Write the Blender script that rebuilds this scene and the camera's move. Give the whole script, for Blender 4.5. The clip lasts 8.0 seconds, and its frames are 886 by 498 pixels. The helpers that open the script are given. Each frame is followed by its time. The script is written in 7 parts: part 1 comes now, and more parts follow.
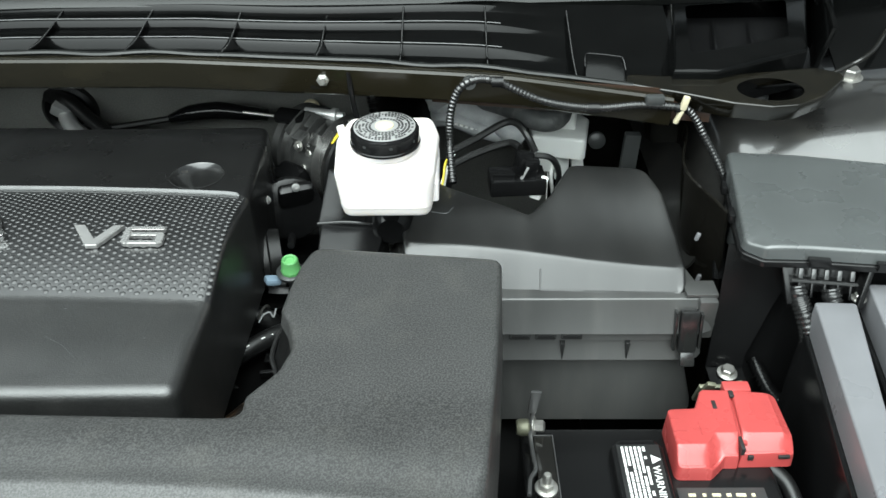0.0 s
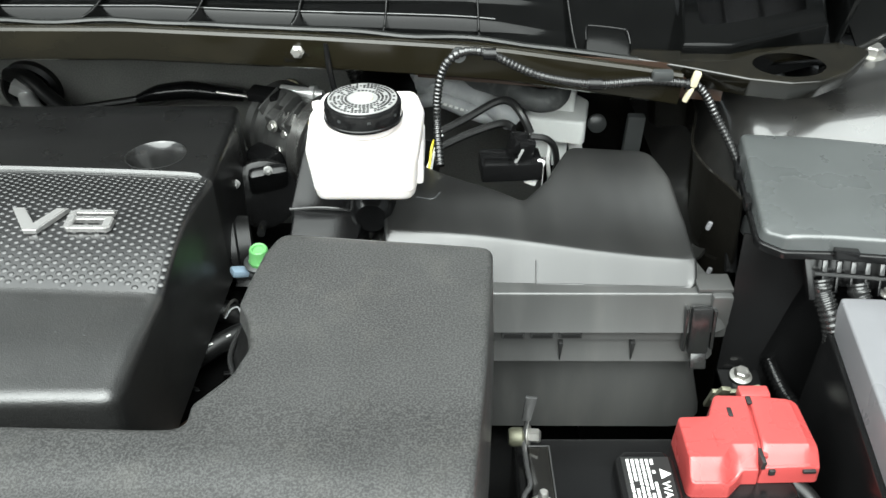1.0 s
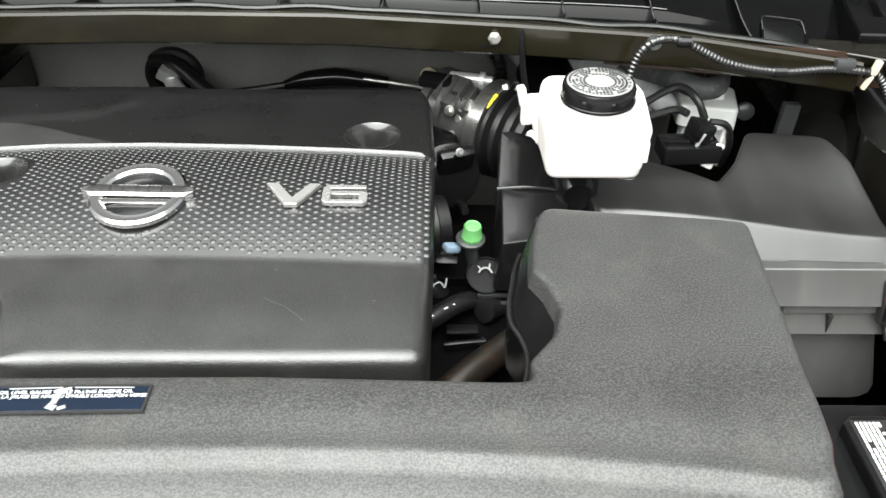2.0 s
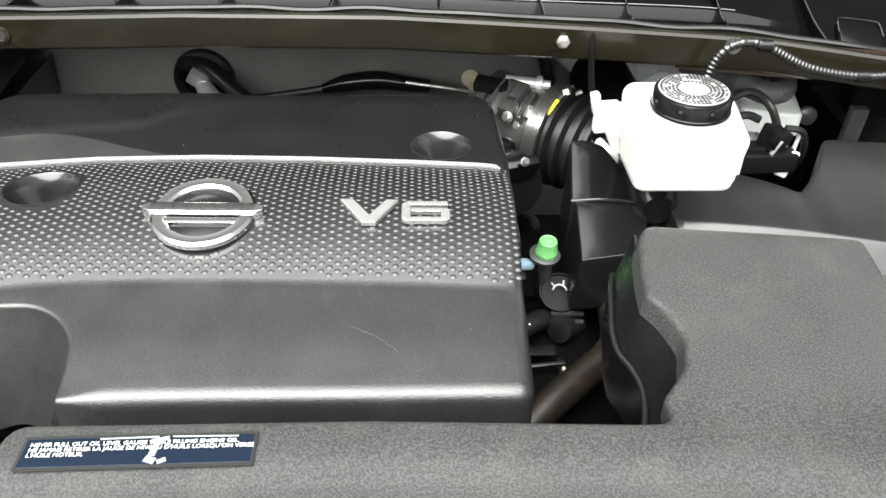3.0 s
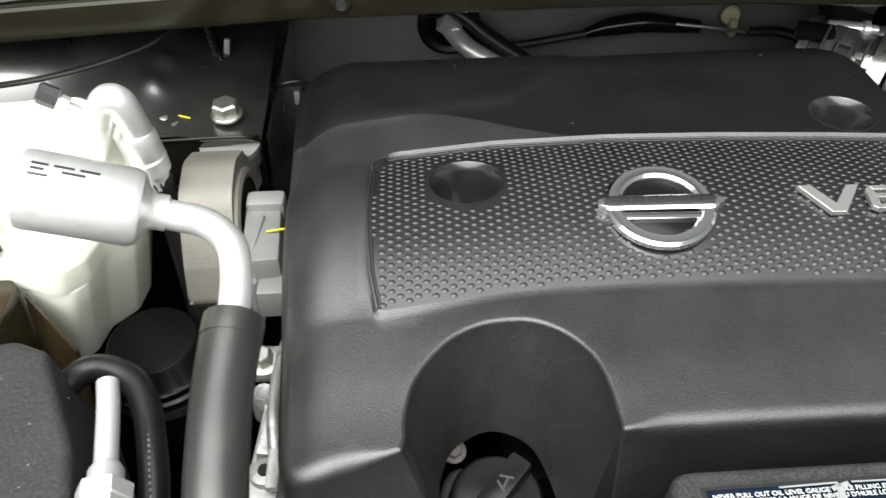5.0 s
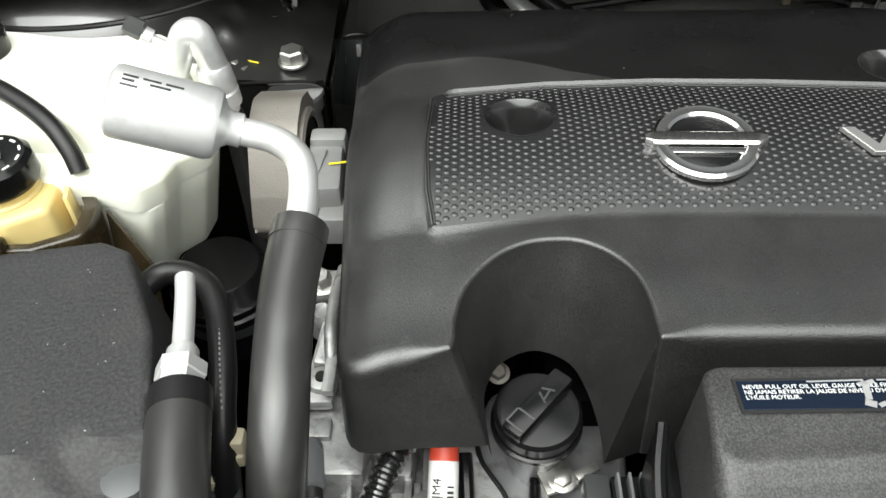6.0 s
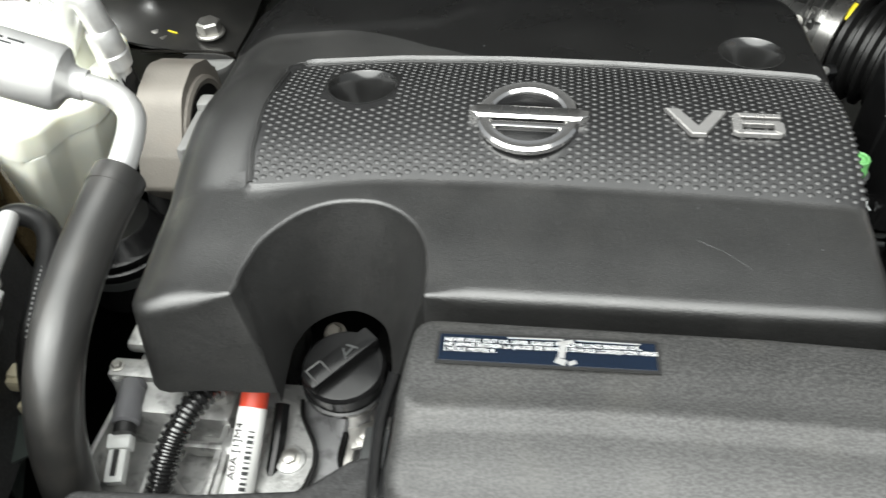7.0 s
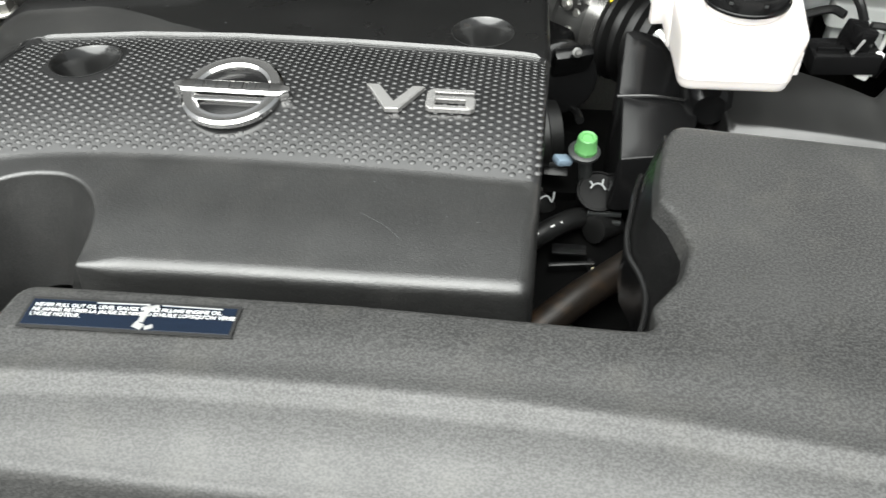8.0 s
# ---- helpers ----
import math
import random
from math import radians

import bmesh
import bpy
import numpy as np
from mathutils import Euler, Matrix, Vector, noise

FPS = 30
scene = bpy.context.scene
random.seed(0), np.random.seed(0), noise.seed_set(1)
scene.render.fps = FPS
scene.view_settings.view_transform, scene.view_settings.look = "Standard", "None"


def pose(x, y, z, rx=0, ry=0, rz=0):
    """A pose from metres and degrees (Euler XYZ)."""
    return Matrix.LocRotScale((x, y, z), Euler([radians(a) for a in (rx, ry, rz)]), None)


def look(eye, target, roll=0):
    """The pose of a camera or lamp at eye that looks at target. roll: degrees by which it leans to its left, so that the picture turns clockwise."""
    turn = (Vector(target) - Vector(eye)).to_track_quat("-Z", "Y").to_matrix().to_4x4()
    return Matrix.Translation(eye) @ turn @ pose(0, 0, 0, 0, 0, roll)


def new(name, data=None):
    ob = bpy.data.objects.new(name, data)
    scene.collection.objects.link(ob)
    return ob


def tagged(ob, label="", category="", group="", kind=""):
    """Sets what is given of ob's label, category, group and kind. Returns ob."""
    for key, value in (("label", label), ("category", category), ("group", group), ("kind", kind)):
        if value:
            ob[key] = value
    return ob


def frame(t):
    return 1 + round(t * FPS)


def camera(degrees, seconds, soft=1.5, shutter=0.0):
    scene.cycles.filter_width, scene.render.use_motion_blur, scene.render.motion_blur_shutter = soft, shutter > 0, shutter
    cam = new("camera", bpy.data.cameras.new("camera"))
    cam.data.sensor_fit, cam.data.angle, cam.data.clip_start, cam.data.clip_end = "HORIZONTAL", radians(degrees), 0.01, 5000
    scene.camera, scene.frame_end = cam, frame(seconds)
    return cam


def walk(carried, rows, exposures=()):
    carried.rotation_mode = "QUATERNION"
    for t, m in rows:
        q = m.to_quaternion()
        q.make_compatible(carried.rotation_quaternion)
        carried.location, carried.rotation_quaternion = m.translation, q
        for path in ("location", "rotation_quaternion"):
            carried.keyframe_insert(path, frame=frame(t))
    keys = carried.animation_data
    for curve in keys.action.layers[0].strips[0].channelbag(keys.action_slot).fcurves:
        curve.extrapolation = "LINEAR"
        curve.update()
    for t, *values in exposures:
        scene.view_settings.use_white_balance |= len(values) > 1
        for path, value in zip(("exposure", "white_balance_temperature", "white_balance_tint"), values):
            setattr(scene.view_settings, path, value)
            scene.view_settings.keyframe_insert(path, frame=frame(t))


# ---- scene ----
from mathutils import geometry

cam = camera(57.2, 8.0, soft=1.5, shutter=0.2)
PATH = [
    (0, (0.004, 0.023, 1.414), (-0.026, 1.629, 0.223), -1.1),
    (0.5, (0.016, 0.071, 1.382), (-0.003, 1.678, 0.192), -0.8),
    (1, (0.01, 0.081, 1.361), (-0.004, 1.684, 0.165), -0.5),
    (1.5, (-0.099, 0.061, 1.362), (-0.107, 1.656, 0.155), -0.3),
    (2, (-0.195, 0.042, 1.368), (-0.177, 1.639, 0.165), 0.5),
    (3.3, (-0.296, 0.115, 1.355), (-0.24, 1.698, 0.133), 0.9),
    (3.5, (-0.319, 0.13, 1.361), (-0.277, 1.705, 0.129), 0.6),
    (4, (-0.428, 0.136, 1.366), (-0.39, 1.676, 0.091), -0.4),
    (4.5, (-0.536, 0.155, 1.366), (-0.477, 1.625, 0.011), -0.6),
    (5, (-0.613, 0.17, 1.391), (-0.559, 1.599, -0.008), -0.9),
    (5.2, (-0.633, 0.162, 1.402), (-0.589, 1.581, -0.008), -0.9),
    (6.3, (-0.597, 0.094, 1.371), (-0.699, 1.514, -0.033), -2.4),
    (6.5, (-0.563, 0.089, 1.37), (-0.694, 1.506, -0.035), -2.6),
    (7, (-0.426, 0.085, 1.369), (-0.658, 1.492, -0.033), -3.5),
    (7.5, (-0.289, 0.087, 1.362), (-0.53, 1.493, -0.041), -3.4),
    (8, (-0.208, 0.097, 1.352), (-0.408, 1.5, -0.06), -2.3),
]
EXPOSURES = [(0, 0.70, 6050, -2), (0.5, 1.0, 6100, -1), (1, 1.10, 6250, 1), (1.5, 1.16, 6400, 3)] + [(t, e, 6450, 5) for t, e in ((2, 1.29), (3.5, 1.47), (4, 1.34), (4.5, 1.06), (5, 0.56), (6.5, 0.42), (7, 0.64), (7.5, 0.68), (8, 0.90))]
walk(cam, [(t, look(eye, target, roll)) for t, eye, target, roll in PATH], EXPOSURES)

# ---- light: hazy daylight that comes in from the open front, below the raised hood ----
SUN_ELEVATION, SUN_AZIMUTH = 61.0, 200.0
world = bpy.data.worlds.new("sky")
scene.world = world
world.use_nodes = True
wt = world.node_tree
wt.nodes.clear()
sky = wt.nodes.new("ShaderNodeTexSky")
sky.sky_type, sky.sun_disc = "NISHITA", False
sky.sun_elevation, sky.sun_rotation = radians(SUN_ELEVATION), radians(SUN_AZIMUTH)
sky.dust_density, sky.air_density = 8.0, 1.0
grey = wt.nodes.new("ShaderNodeHueSaturation")
grey.inputs["Saturation"].default_value = 0.12
back = wt.nodes.new("ShaderNodeBackground")
back.inputs["Strength"].default_value = 0.09
out = wt.nodes.new("ShaderNodeOutputWorld")
wt.links.new(sky.outputs[0], grey.inputs["Color"])
wt.links.new(grey.outputs[0], back.inputs["Color"])
wt.links.new(back.outputs[0], out.inputs["Surface"])
sun = new("sun", bpy.data.lights.new("sun", "SUN"))
sun.data.energy, sun.data.angle, sun.data.color = 5.0, radians(90), (1.0, 0.99, 0.97)
az, el = radians(SUN_AZIMUTH), radians(SUN_ELEVATION)
sun.matrix_world = look((math.sin(az) * math.cos(el) * 9, math.cos(az) * math.cos(el) * 9, math.sin(el) * 9 + 1), (0, 0, 1))


# ---- materials ----
def material(name, color, rough=0.5, metal=0.0, var=0.25, scale=14.0, grain=0.0, grain_scale=900.0, bump=0.0, bump_scale=300.0,
             coat=0.0, spec=0.5, dirt_sheen=None, dirt_sheen_amount=0.0, rough_var=0.12, trans=0.0, sub=0.0, stretch=(1, 1, 1)):
    """A principled material with large soft stains, of dirt or of painted sheen, fine grain and relief."""
    m = bpy.data.materials.new(name)
    m.use_nodes = True
    nt = m.node_tree
    b = nt.nodes["Principled BSDF"]
    tc = nt.nodes.new("ShaderNodeTexCoord")
    mp = nt.nodes.new("ShaderNodeMapping")
    mp.inputs["Scale"].default_value = stretch
    nt.links.new(tc.outputs["Object"], mp.inputs["Vector"])

    def noise_node(sc, detail):
        n = nt.nodes.new("ShaderNodeTexNoise")
        n.inputs["Scale"].default_value, n.inputs["Detail"].default_value = sc, detail
        nt.links.new(mp.outputs[0], n.inputs["Vector"])
        return n

    big = noise_node(scale, 5)
    ramp = nt.nodes.new("ShaderNodeValToRGB")
    ramp.color_ramp.elements[0].position, ramp.color_ramp.elements[1].position = 0.3, 0.72
    lo, hi = 1 - var, 1 + var
    ramp.color_ramp.elements[0].color = (*[min(1, c * lo) for c in color], 1)
    ramp.color_ramp.elements[1].color = (*[min(1, c * hi) for c in color], 1)
    nt.links.new(big.outputs[0], ramp.inputs[0])
    col = ramp.outputs[0]
    if grain:
        fine = noise_node(grain_scale, 2)
        gr = nt.nodes.new("ShaderNodeValToRGB")
        gr.color_ramp.elements[0].position, gr.color_ramp.elements[1].position = 0.40, 0.62
        gr.color_ramp.elements[0].color = (*[max(0, c * (1 - grain)) for c in color], 1)
        gr.color_ramp.elements[1].color = (*[min(1, c * (1 + grain * 1.6)) for c in color], 1)
        nt.links.new(fine.outputs[0], gr.inputs[0])
        mix = nt.nodes.new("ShaderNodeMixRGB")
        mix.inputs[0].default_value = 0.5
        nt.links.new(col, mix.inputs[1])
        nt.links.new(gr.outputs[0], mix.inputs[2])
        col = mix.outputs[0]
    if dirt_sheen:
        dn = noise_node(scale * 2.3, 8)
        dr = nt.nodes.new("ShaderNodeValToRGB")
        dr.color_ramp.elements[0].position, dr.color_ramp.elements[1].position = 0.52, 0.75
        dr.color_ramp.elements[0].color, dr.color_ramp.elements[1].color = (0, 0, 0, 1), (dirt_sheen_amount,) * 3 + (1,)
        nt.links.new(dn.outputs[0], dr.inputs[0])
        mix = nt.nodes.new("ShaderNodeMixRGB")
        nt.links.new(dr.outputs[0], mix.inputs[0])
        nt.links.new(col, mix.inputs[1])
        mix.inputs[2].default_value = (*dirt_sheen, 1)
        col = mix.outputs[0]
    nt.links.new(col, b.inputs["Base Color"])
    rn = noise_node(scale * 1.7, 4)
    rr = nt.nodes.new("ShaderNodeMapRange")
    rr.inputs["To Min"].default_value, rr.inputs["To Max"].default_value = max(0.02, rough - rough_var), min(1, rough + rough_var)
    nt.links.new(rn.outputs[0], rr.inputs["Value"])
    nt.links.new(rr.outputs[0], b.inputs["Roughness"])
    b.inputs["Metallic"].default_value = metal
    b.inputs["Specular IOR Level"].default_value = spec
    b.inputs["Coat Weight"].default_value = coat
    b.inputs["Coat Roughness"].default_value = 0.06
    b.inputs["Transmission Weight"].default_value = trans
    if sub:
        b.inputs["Subsurface Weight"].default_value = sub
        b.inputs["Subsurface Radius"].default_value = (0.02, 0.018, 0.014)
        b.inputs["Subsurface Scale"].default_value = 0.6
    if bump:
        bn = noise_node(bump_scale, 2)
        bu = nt.nodes.new("ShaderNodeBump")
        bu.inputs["Strength"].default_value, bu.inputs["Distance"].default_value = bump, 0.0006
        nt.links.new(bn.outputs[0], bu.inputs["Height"])
        nt.links.new(bu.outputs[0], b.inputs["Normal"])
    return m


M = {}
M["cover"] = material("grained_black_plastic", (0.016, 0.016, 0.0157), 0.36, spec=0.92, grain=0.6, grain_scale=950, bump=0.40, bump_scale=1000, dirt_sheen=(0.09, 0.085, 0.078), dirt_sheen_amount=0.08)
# darker than the front plastic: the hood's dark reflection is put into the base
M["rear"] = material("shaded_satin_black_plastic", (0.0065, 0.0065, 0.0065), 0.30, spec=0.32, grain=0.5, grain_scale=900, bump=0.16, bump_scale=800, dirt_sheen=(0.02, 0.02, 0.02), dirt_sheen_amount=0.05)
M["dimple"] = material("glossy_black_plastic", (0.010, 0.010, 0.0103), 0.30, spec=0.9, bump=0.05, bump_scale=1500, rough_var=0.05)
M["duct"] = material("speckled_grey_black_plastic", (0.036, 0.036, 0.0354), 0.40, spec=0.45, grain=0.7, grain_scale=800, bump=0.26, bump_scale=850, dirt_sheen=(0.12, 0.115, 0.10), dirt_sheen_amount=0.12)
# near-black base and low gloss paint in the shade deep between the parts
M["deep"] = material("shade_black_metal", (0.0014, 0.0014, 0.0014), 0.6, spec=0.05, dirt_sheen=(0.005, 0.0045, 0.004), dirt_sheen_amount=0.3)
M["silver"] = material("silver_painted_casting", (0.34, 0.34, 0.345), 0.40, metal=0.6, var=0.2, bump=0.2, bump_scale=500, dirt_sheen=(0.05, 0.05, 0.05), dirt_sheen_amount=0.6, scale=30)
M["badge"] = material("bright_chrome_plating", (0.80, 0.79, 0.78), 0.12, metal=1.0, var=0.04, rough_var=0.04)
M["holder"] = material("brown_black_plastic", (0.030, 0.022, 0.011), 0.25, spec=0.7, var=0.4, scale=30, bump=0.2, bump_scale=400)
M["loom"] = material("glossy_black_conduit", (0.012, 0.012, 0.012), 0.2, spec=0.9, rough_var=0.05)
M["dome"] = material("satin_black_dimple", (0.011, 0.011, 0.0113), 0.36, spec=0.75, rough_var=0.05)
# the pale patches on the towers paint in reflected sky
M["tower"] = material("sheen_mottled_black_paint", (0.014, 0.0137, 0.013), 0.30, spec=0.8, coat=0.9, var=0.3, dirt_sheen=(0.08, 0.076, 0.068), dirt_sheen_amount=0.24, scale=9)
M["bracket"] = material("grey_green_steel", (0.055, 0.066, 0.061), 0.4, metal=0.3, var=0.2, bump=0.1)
M["pin"] = material("grey_push_pin_plastic", (0.075, 0.078, 0.08), 0.4, var=0.1)
M["well"] = material("satin_well_plastic", (0.014, 0.014, 0.0138), 0.16, spec=0.9, var=0.3, scale=40, rough_var=0.08)
M["black"] = material("moulded_black_plastic", (0.006, 0.006, 0.0062), 0.18, spec=0.32, rough_var=0.05, bump=0.15, bump_scale=900)
M["airbox"] = material("worn_black_plastic", (0.011, 0.011, 0.0108), 0.36, spec=0.75, bump=0.08, bump_scale=1100, var=0.35, scale=16, stretch=(1, 0.3, 0.25), dirt_sheen=(0.05, 0.048, 0.044), dirt_sheen_amount=0.15)
# mottled dust over a base lightened for the front skylight on upright faces
M["airbase"] = material("front_lit_dusty_plastic", (0.034, 0.034, 0.033), 0.42, spec=0.9, var=0.35, scale=16, stretch=(1, 0.3, 0.25), bump=0.08, bump_scale=1100, dirt_sheen=(0.09, 0.087, 0.08), dirt_sheen_amount=0.3)
M["tray"] = material("glossy_black_tray", (0.0018, 0.0019, 0.0019), 0.15, spec=0.15, rough_var=0.05, bump=0.06, bump_scale=700, dirt_sheen=(0.008, 0.008, 0.008), dirt_sheen_amount=0.15)
M["rubber"] = material("black_rubber", (0.008, 0.008, 0.008), 0.38, spec=0.38, bump=0.1)
M["foam"] = material("black_foam_sleeve", (0.022, 0.0215, 0.0205), 0.36, spec=0.9, var=0.35, bump=0.15, bump_scale=260, stretch=(1, 0.3, 1), dirt_sheen=(0.07, 0.063, 0.055), dirt_sheen_amount=0.3, scale=22)
M["felt"] = material("dark_grey_felt", (0.13, 0.13, 0.121), 0.9, grain=0.2, grain_scale=500, bump=0.25, bump_scale=240, var=0.3, scale=9)
M["padded"] = material("dusty_black_liner", (0.021, 0.021, 0.0214), 0.6, grain=0.5, grain_scale=420, bump=0.8, bump_scale=330, dirt_sheen=(0.07, 0.068, 0.062), dirt_sheen_amount=0.12)
M["paint"] = material("black_car_paint", (0.007, 0.0065, 0.0055), 0.16, coat=0.9, dirt_sheen=(0.03, 0.027, 0.020), dirt_sheen_amount=0.1, scale=9)
M["rail"] = material("bronze_black_car_paint", (0.011, 0.0095, 0.0055), 0.2, coat=0.12, spec=0.22, dirt_sheen=(0.035, 0.029, 0.016), dirt_sheen_amount=0.3, scale=11, stretch=(0.4, 1, 1))
M["rail_dark"] = material("dark_bronze_car_paint", (0.005, 0.0045, 0.003), 0.16, spec=0.35, coat=0.3, dirt_sheen=(0.025, 0.021, 0.013), dirt_sheen_amount=0.3)
M["fuse"] = material("satin_black_lid", (0.060, 0.064, 0.064), 0.28, spec=0.9, var=0.1, rough_var=0.05, bump=0.03, bump_scale=1200)
M["brown"] = material("primer_brown_paint", (0.028, 0.014, 0.008), 0.35, coat=0.3, dirt_sheen=(0.02, 0.014, 0.01), dirt_sheen_amount=0.5, scale=22)
M["alu"] = material("brushed_aluminium", (0.82, 0.82, 0.81), 0.38, metal=0.68, var=0.08, bump=0.12, bump_scale=180, stretch=(1, 0.2, 1), dirt_sheen=(0.45, 0.44, 0.42), dirt_sheen_amount=0.5)
M["throttle"] = material("oiled_cast_aluminium", (0.11, 0.11, 0.107), 0.34, metal=0.6, var=0.3, bump=0.5, bump_scale=420, dirt_sheen=(0.02, 0.018, 0.016), dirt_sheen_amount=0.6, scale=30)
M["cast"] = material("cast_aluminium", (0.50, 0.50, 0.49), 0.42, metal=0.75, var=0.3, bump=0.5, bump_scale=420, dirt_sheen=(0.05, 0.046, 0.042), dirt_sheen_amount=0.75, scale=34)
M["castpaint"] = material("sand_cast_aluminium", (0.19, 0.175, 0.155), 0.5, metal=0.3, var=0.15, bump=0.5, bump_scale=500, dirt_sheen=(0.2, 0.17, 0.14), dirt_sheen_amount=0.4)
M["lightcast"] = material("pale_cast_aluminium", (0.26, 0.26, 0.255), 0.45, metal=0.3, var=0.15, bump=0.3, bump_scale=500, dirt_sheen=(0.2, 0.19, 0.17), dirt_sheen_amount=0.4)
M["steel"] = material("zinc_plated_steel", (0.46, 0.45, 0.425), 0.38, metal=0.9, var=0.2, bump=0.1, dirt_sheen=(0.16, 0.15, 0.13), dirt_sheen_amount=0.4, scale=60)
M["chrome"] = material("chrome", (0.88, 0.88, 0.89), 0.17, metal=1.0, var=0.05, rough_var=0.05)
M["satin"] = material("silver_plated_plastic", (0.57, 0.56, 0.55), 0.28, metal=0.85, var=0.05, rough_var=0.05)
M["white"] = material("translucent_white_plastic", (0.76, 0.715, 0.69), 0.38, var=0.03, sub=0.3, bump=0.1, bump_scale=200)
M["milk"] = material("milky_nylon", (0.84, 0.85, 0.74), 0.40, var=0.05, sub=0.3, bump=0.15, bump_scale=120, scale=6)
M["amber"] = material("yellowed_nylon", (0.72, 0.57, 0.24), 0.35, var=0.2, sub=0.2)
M["red"] = material("red_plastic", (0.34, 0.052, 0.050), 0.28, var=0.10, bump=0.1, bump_scale=500, spec=0.6)
M["green"] = material("pale_green_plastic", (0.12, 0.33, 0.11), 0.42, var=0.06)
M["blueish"] = material("grey_blue_plastic", (0.20, 0.27, 0.34), 0.4, var=0.1)
M["yellow"] = material("yellow_paint_mark", (0.72, 0.60, 0.03), 0.5, var=0.1)
M["cream"] = material("cream_nylon", (0.52, 0.47, 0.33), 0.45, var=0.1)
M["greybox"] = material("grey_plastic", (0.80, 0.81, 0.79), 0.45, var=0.08, bump=0.1)
M["slate"] = material("dark_grey_plastic", (0.035, 0.037, 0.037), 0.34, var=0.12, bump=0.2, bump_scale=700)
M["coolgrey"] = material("satin_grey_plastic", (0.15, 0.15, 0.158), 0.30, var=0.1, bump=0.06, bump_scale=400)
M["hose"] = material("dusty_rubber_hose", (0.36, 0.37, 0.375), 0.55, dirt_sheen=(0.48, 0.48, 0.48), dirt_sheen_amount=0.6, scale=40, bump=0.2)
M["navy"] = material("navy_label_film", (0.004, 0.009, 0.020), 0.16, var=0.1)
M["paper"] = material("white_label_print", (0.78, 0.78, 0.76), 0.5, var=0.05)
M["silverlabel"] = material("silver_label_film", (0.46, 0.46, 0.455), 0.34, metal=0.5, var=0.08)
M["ink"] = material("black_print", (0.012, 0.012, 0.012), 0.5, var=0.1)
M["redmark"] = material("red_handle_paint", (0.55, 0.06, 0.03), 0.45, var=0.1)
M["rust"] = material("dull_brown_pipe", (0.012, 0.0085, 0.006), 0.45, metal=0.2, dirt_sheen=(0.10, 0.055, 0.025), dirt_sheen_amount=0.25, scale=30)
M["olive"] = material("olive_zinc_bracket", (0.14, 0.14, 0.10), 0.45, metal=0.6, var=0.2)
M["concrete"] = material("grey_concrete", (0.30, 0.29, 0.28), 0.85, scale=1.5, grain=0.2, grain_scale=80, bump=0.4, bump_scale=60)
M["glass"] = material("dark_windscreen", (0.012, 0.014, 0.015), 0.05, spec=0.6, rough_var=0.03)
M["dusty"] = material("dull_black_hose_rubber", (0.07, 0.072, 0.072), 0.55, spec=0.4, dirt_sheen=(0.20, 0.20, 0.195), dirt_sheen_amount=0.5, scale=40, bump=0.2)
# lifted base colour stands for the glint along glossy black edges
M["edge"] = material("glint_toned_black_edge", (0.05, 0.05, 0.05), 0.18, spec=0.9, rough_var=0.05)
M["matte"] = material("matt_black_rubber_cap", (0.006, 0.006, 0.006), 0.55, spec=0.15)
M["clamp"] = material("dull_steel_band", (0.30, 0.295, 0.285), 0.28, metal=0.9, var=0.2, stretch=(1, 1, 0.2))
M["molding"] = material("grey_rubber_moulding", (0.009, 0.0095, 0.009), 0.3, spec=0.35, var=0.15, stretch=(0.2, 1, 1))

# ---- building helpers ----
HOME = {}


def thing(name, at, label, category, group="", kind=""):
    """An Empty at a thing's base; its parts hang under it."""
    ob = new(name)
    ob.empty_display_size = 0.02
    ob.location = at
    HOME[ob.name] = Vector(at)
    return tagged(ob, label, category, group, kind)


def part(name, bm, mat, parent=None, label="", smooth=35, category="", group="", kind=""):
    """Links a bmesh, given in world metres, as one mesh object under a thing or a part, or as a thing of its own."""
    me = bpy.data.meshes.new(name)
    if len(bm.faces):
        bmesh.ops.recalc_face_normals(bm, faces=bm.faces)
    if parent is None:
        lo = Vector([min(v.co[k] for v in bm.verts) for k in range(3)])
        hi = Vector([max(v.co[k] for v in bm.verts) for k in range(3)])
        home = Vector(((lo.x + hi.x) / 2, (lo.y + hi.y) / 2, lo.z))
    else:
        home = HOME[parent.name]
    bmesh.ops.translate(bm, verts=bm.verts, vec=-home)
    bm.to_mesh(me)
    bm.free()
    me.materials.append(M[mat])
    if smooth:
        me.polygons.foreach_set("use_smooth", [True] * len(me.polygons))
        me.set_sharp_from_angle(angle=radians(smooth))
    ob = new(name, me)
    HOME[ob.name] = home
    if parent is None:
        ob.location = home
    else:
        ob.parent = parent
    return tagged(ob, label, category, group, kind)


def box(c, s, bevel=0.002, turn=None, seg=2, taper=1.0):
    """A bevelled box with centre c and size s; taper scales its top."""
    bm = bmesh.new()
    bmesh.ops.create_cube(bm, size=1)
    for v in bm.verts:
        k = taper if v.co.z > 0 else 1
        v.co = Vector((v.co.x * s[0] * k, v.co.y * s[1] * k, v.co.z * s[2]))
    if bevel:
        bmesh.ops.bevel(bm, geom=bm.edges[:], offset=min(bevel, min(s) * 0.45), segments=seg, affect="EDGES", profile=0.6)
    m = Matrix.Translation(c)
    if turn:
        m = m @ Euler([radians(a) for a in turn]).to_matrix().to_4x4()
    bm.transform(m)
    return bm


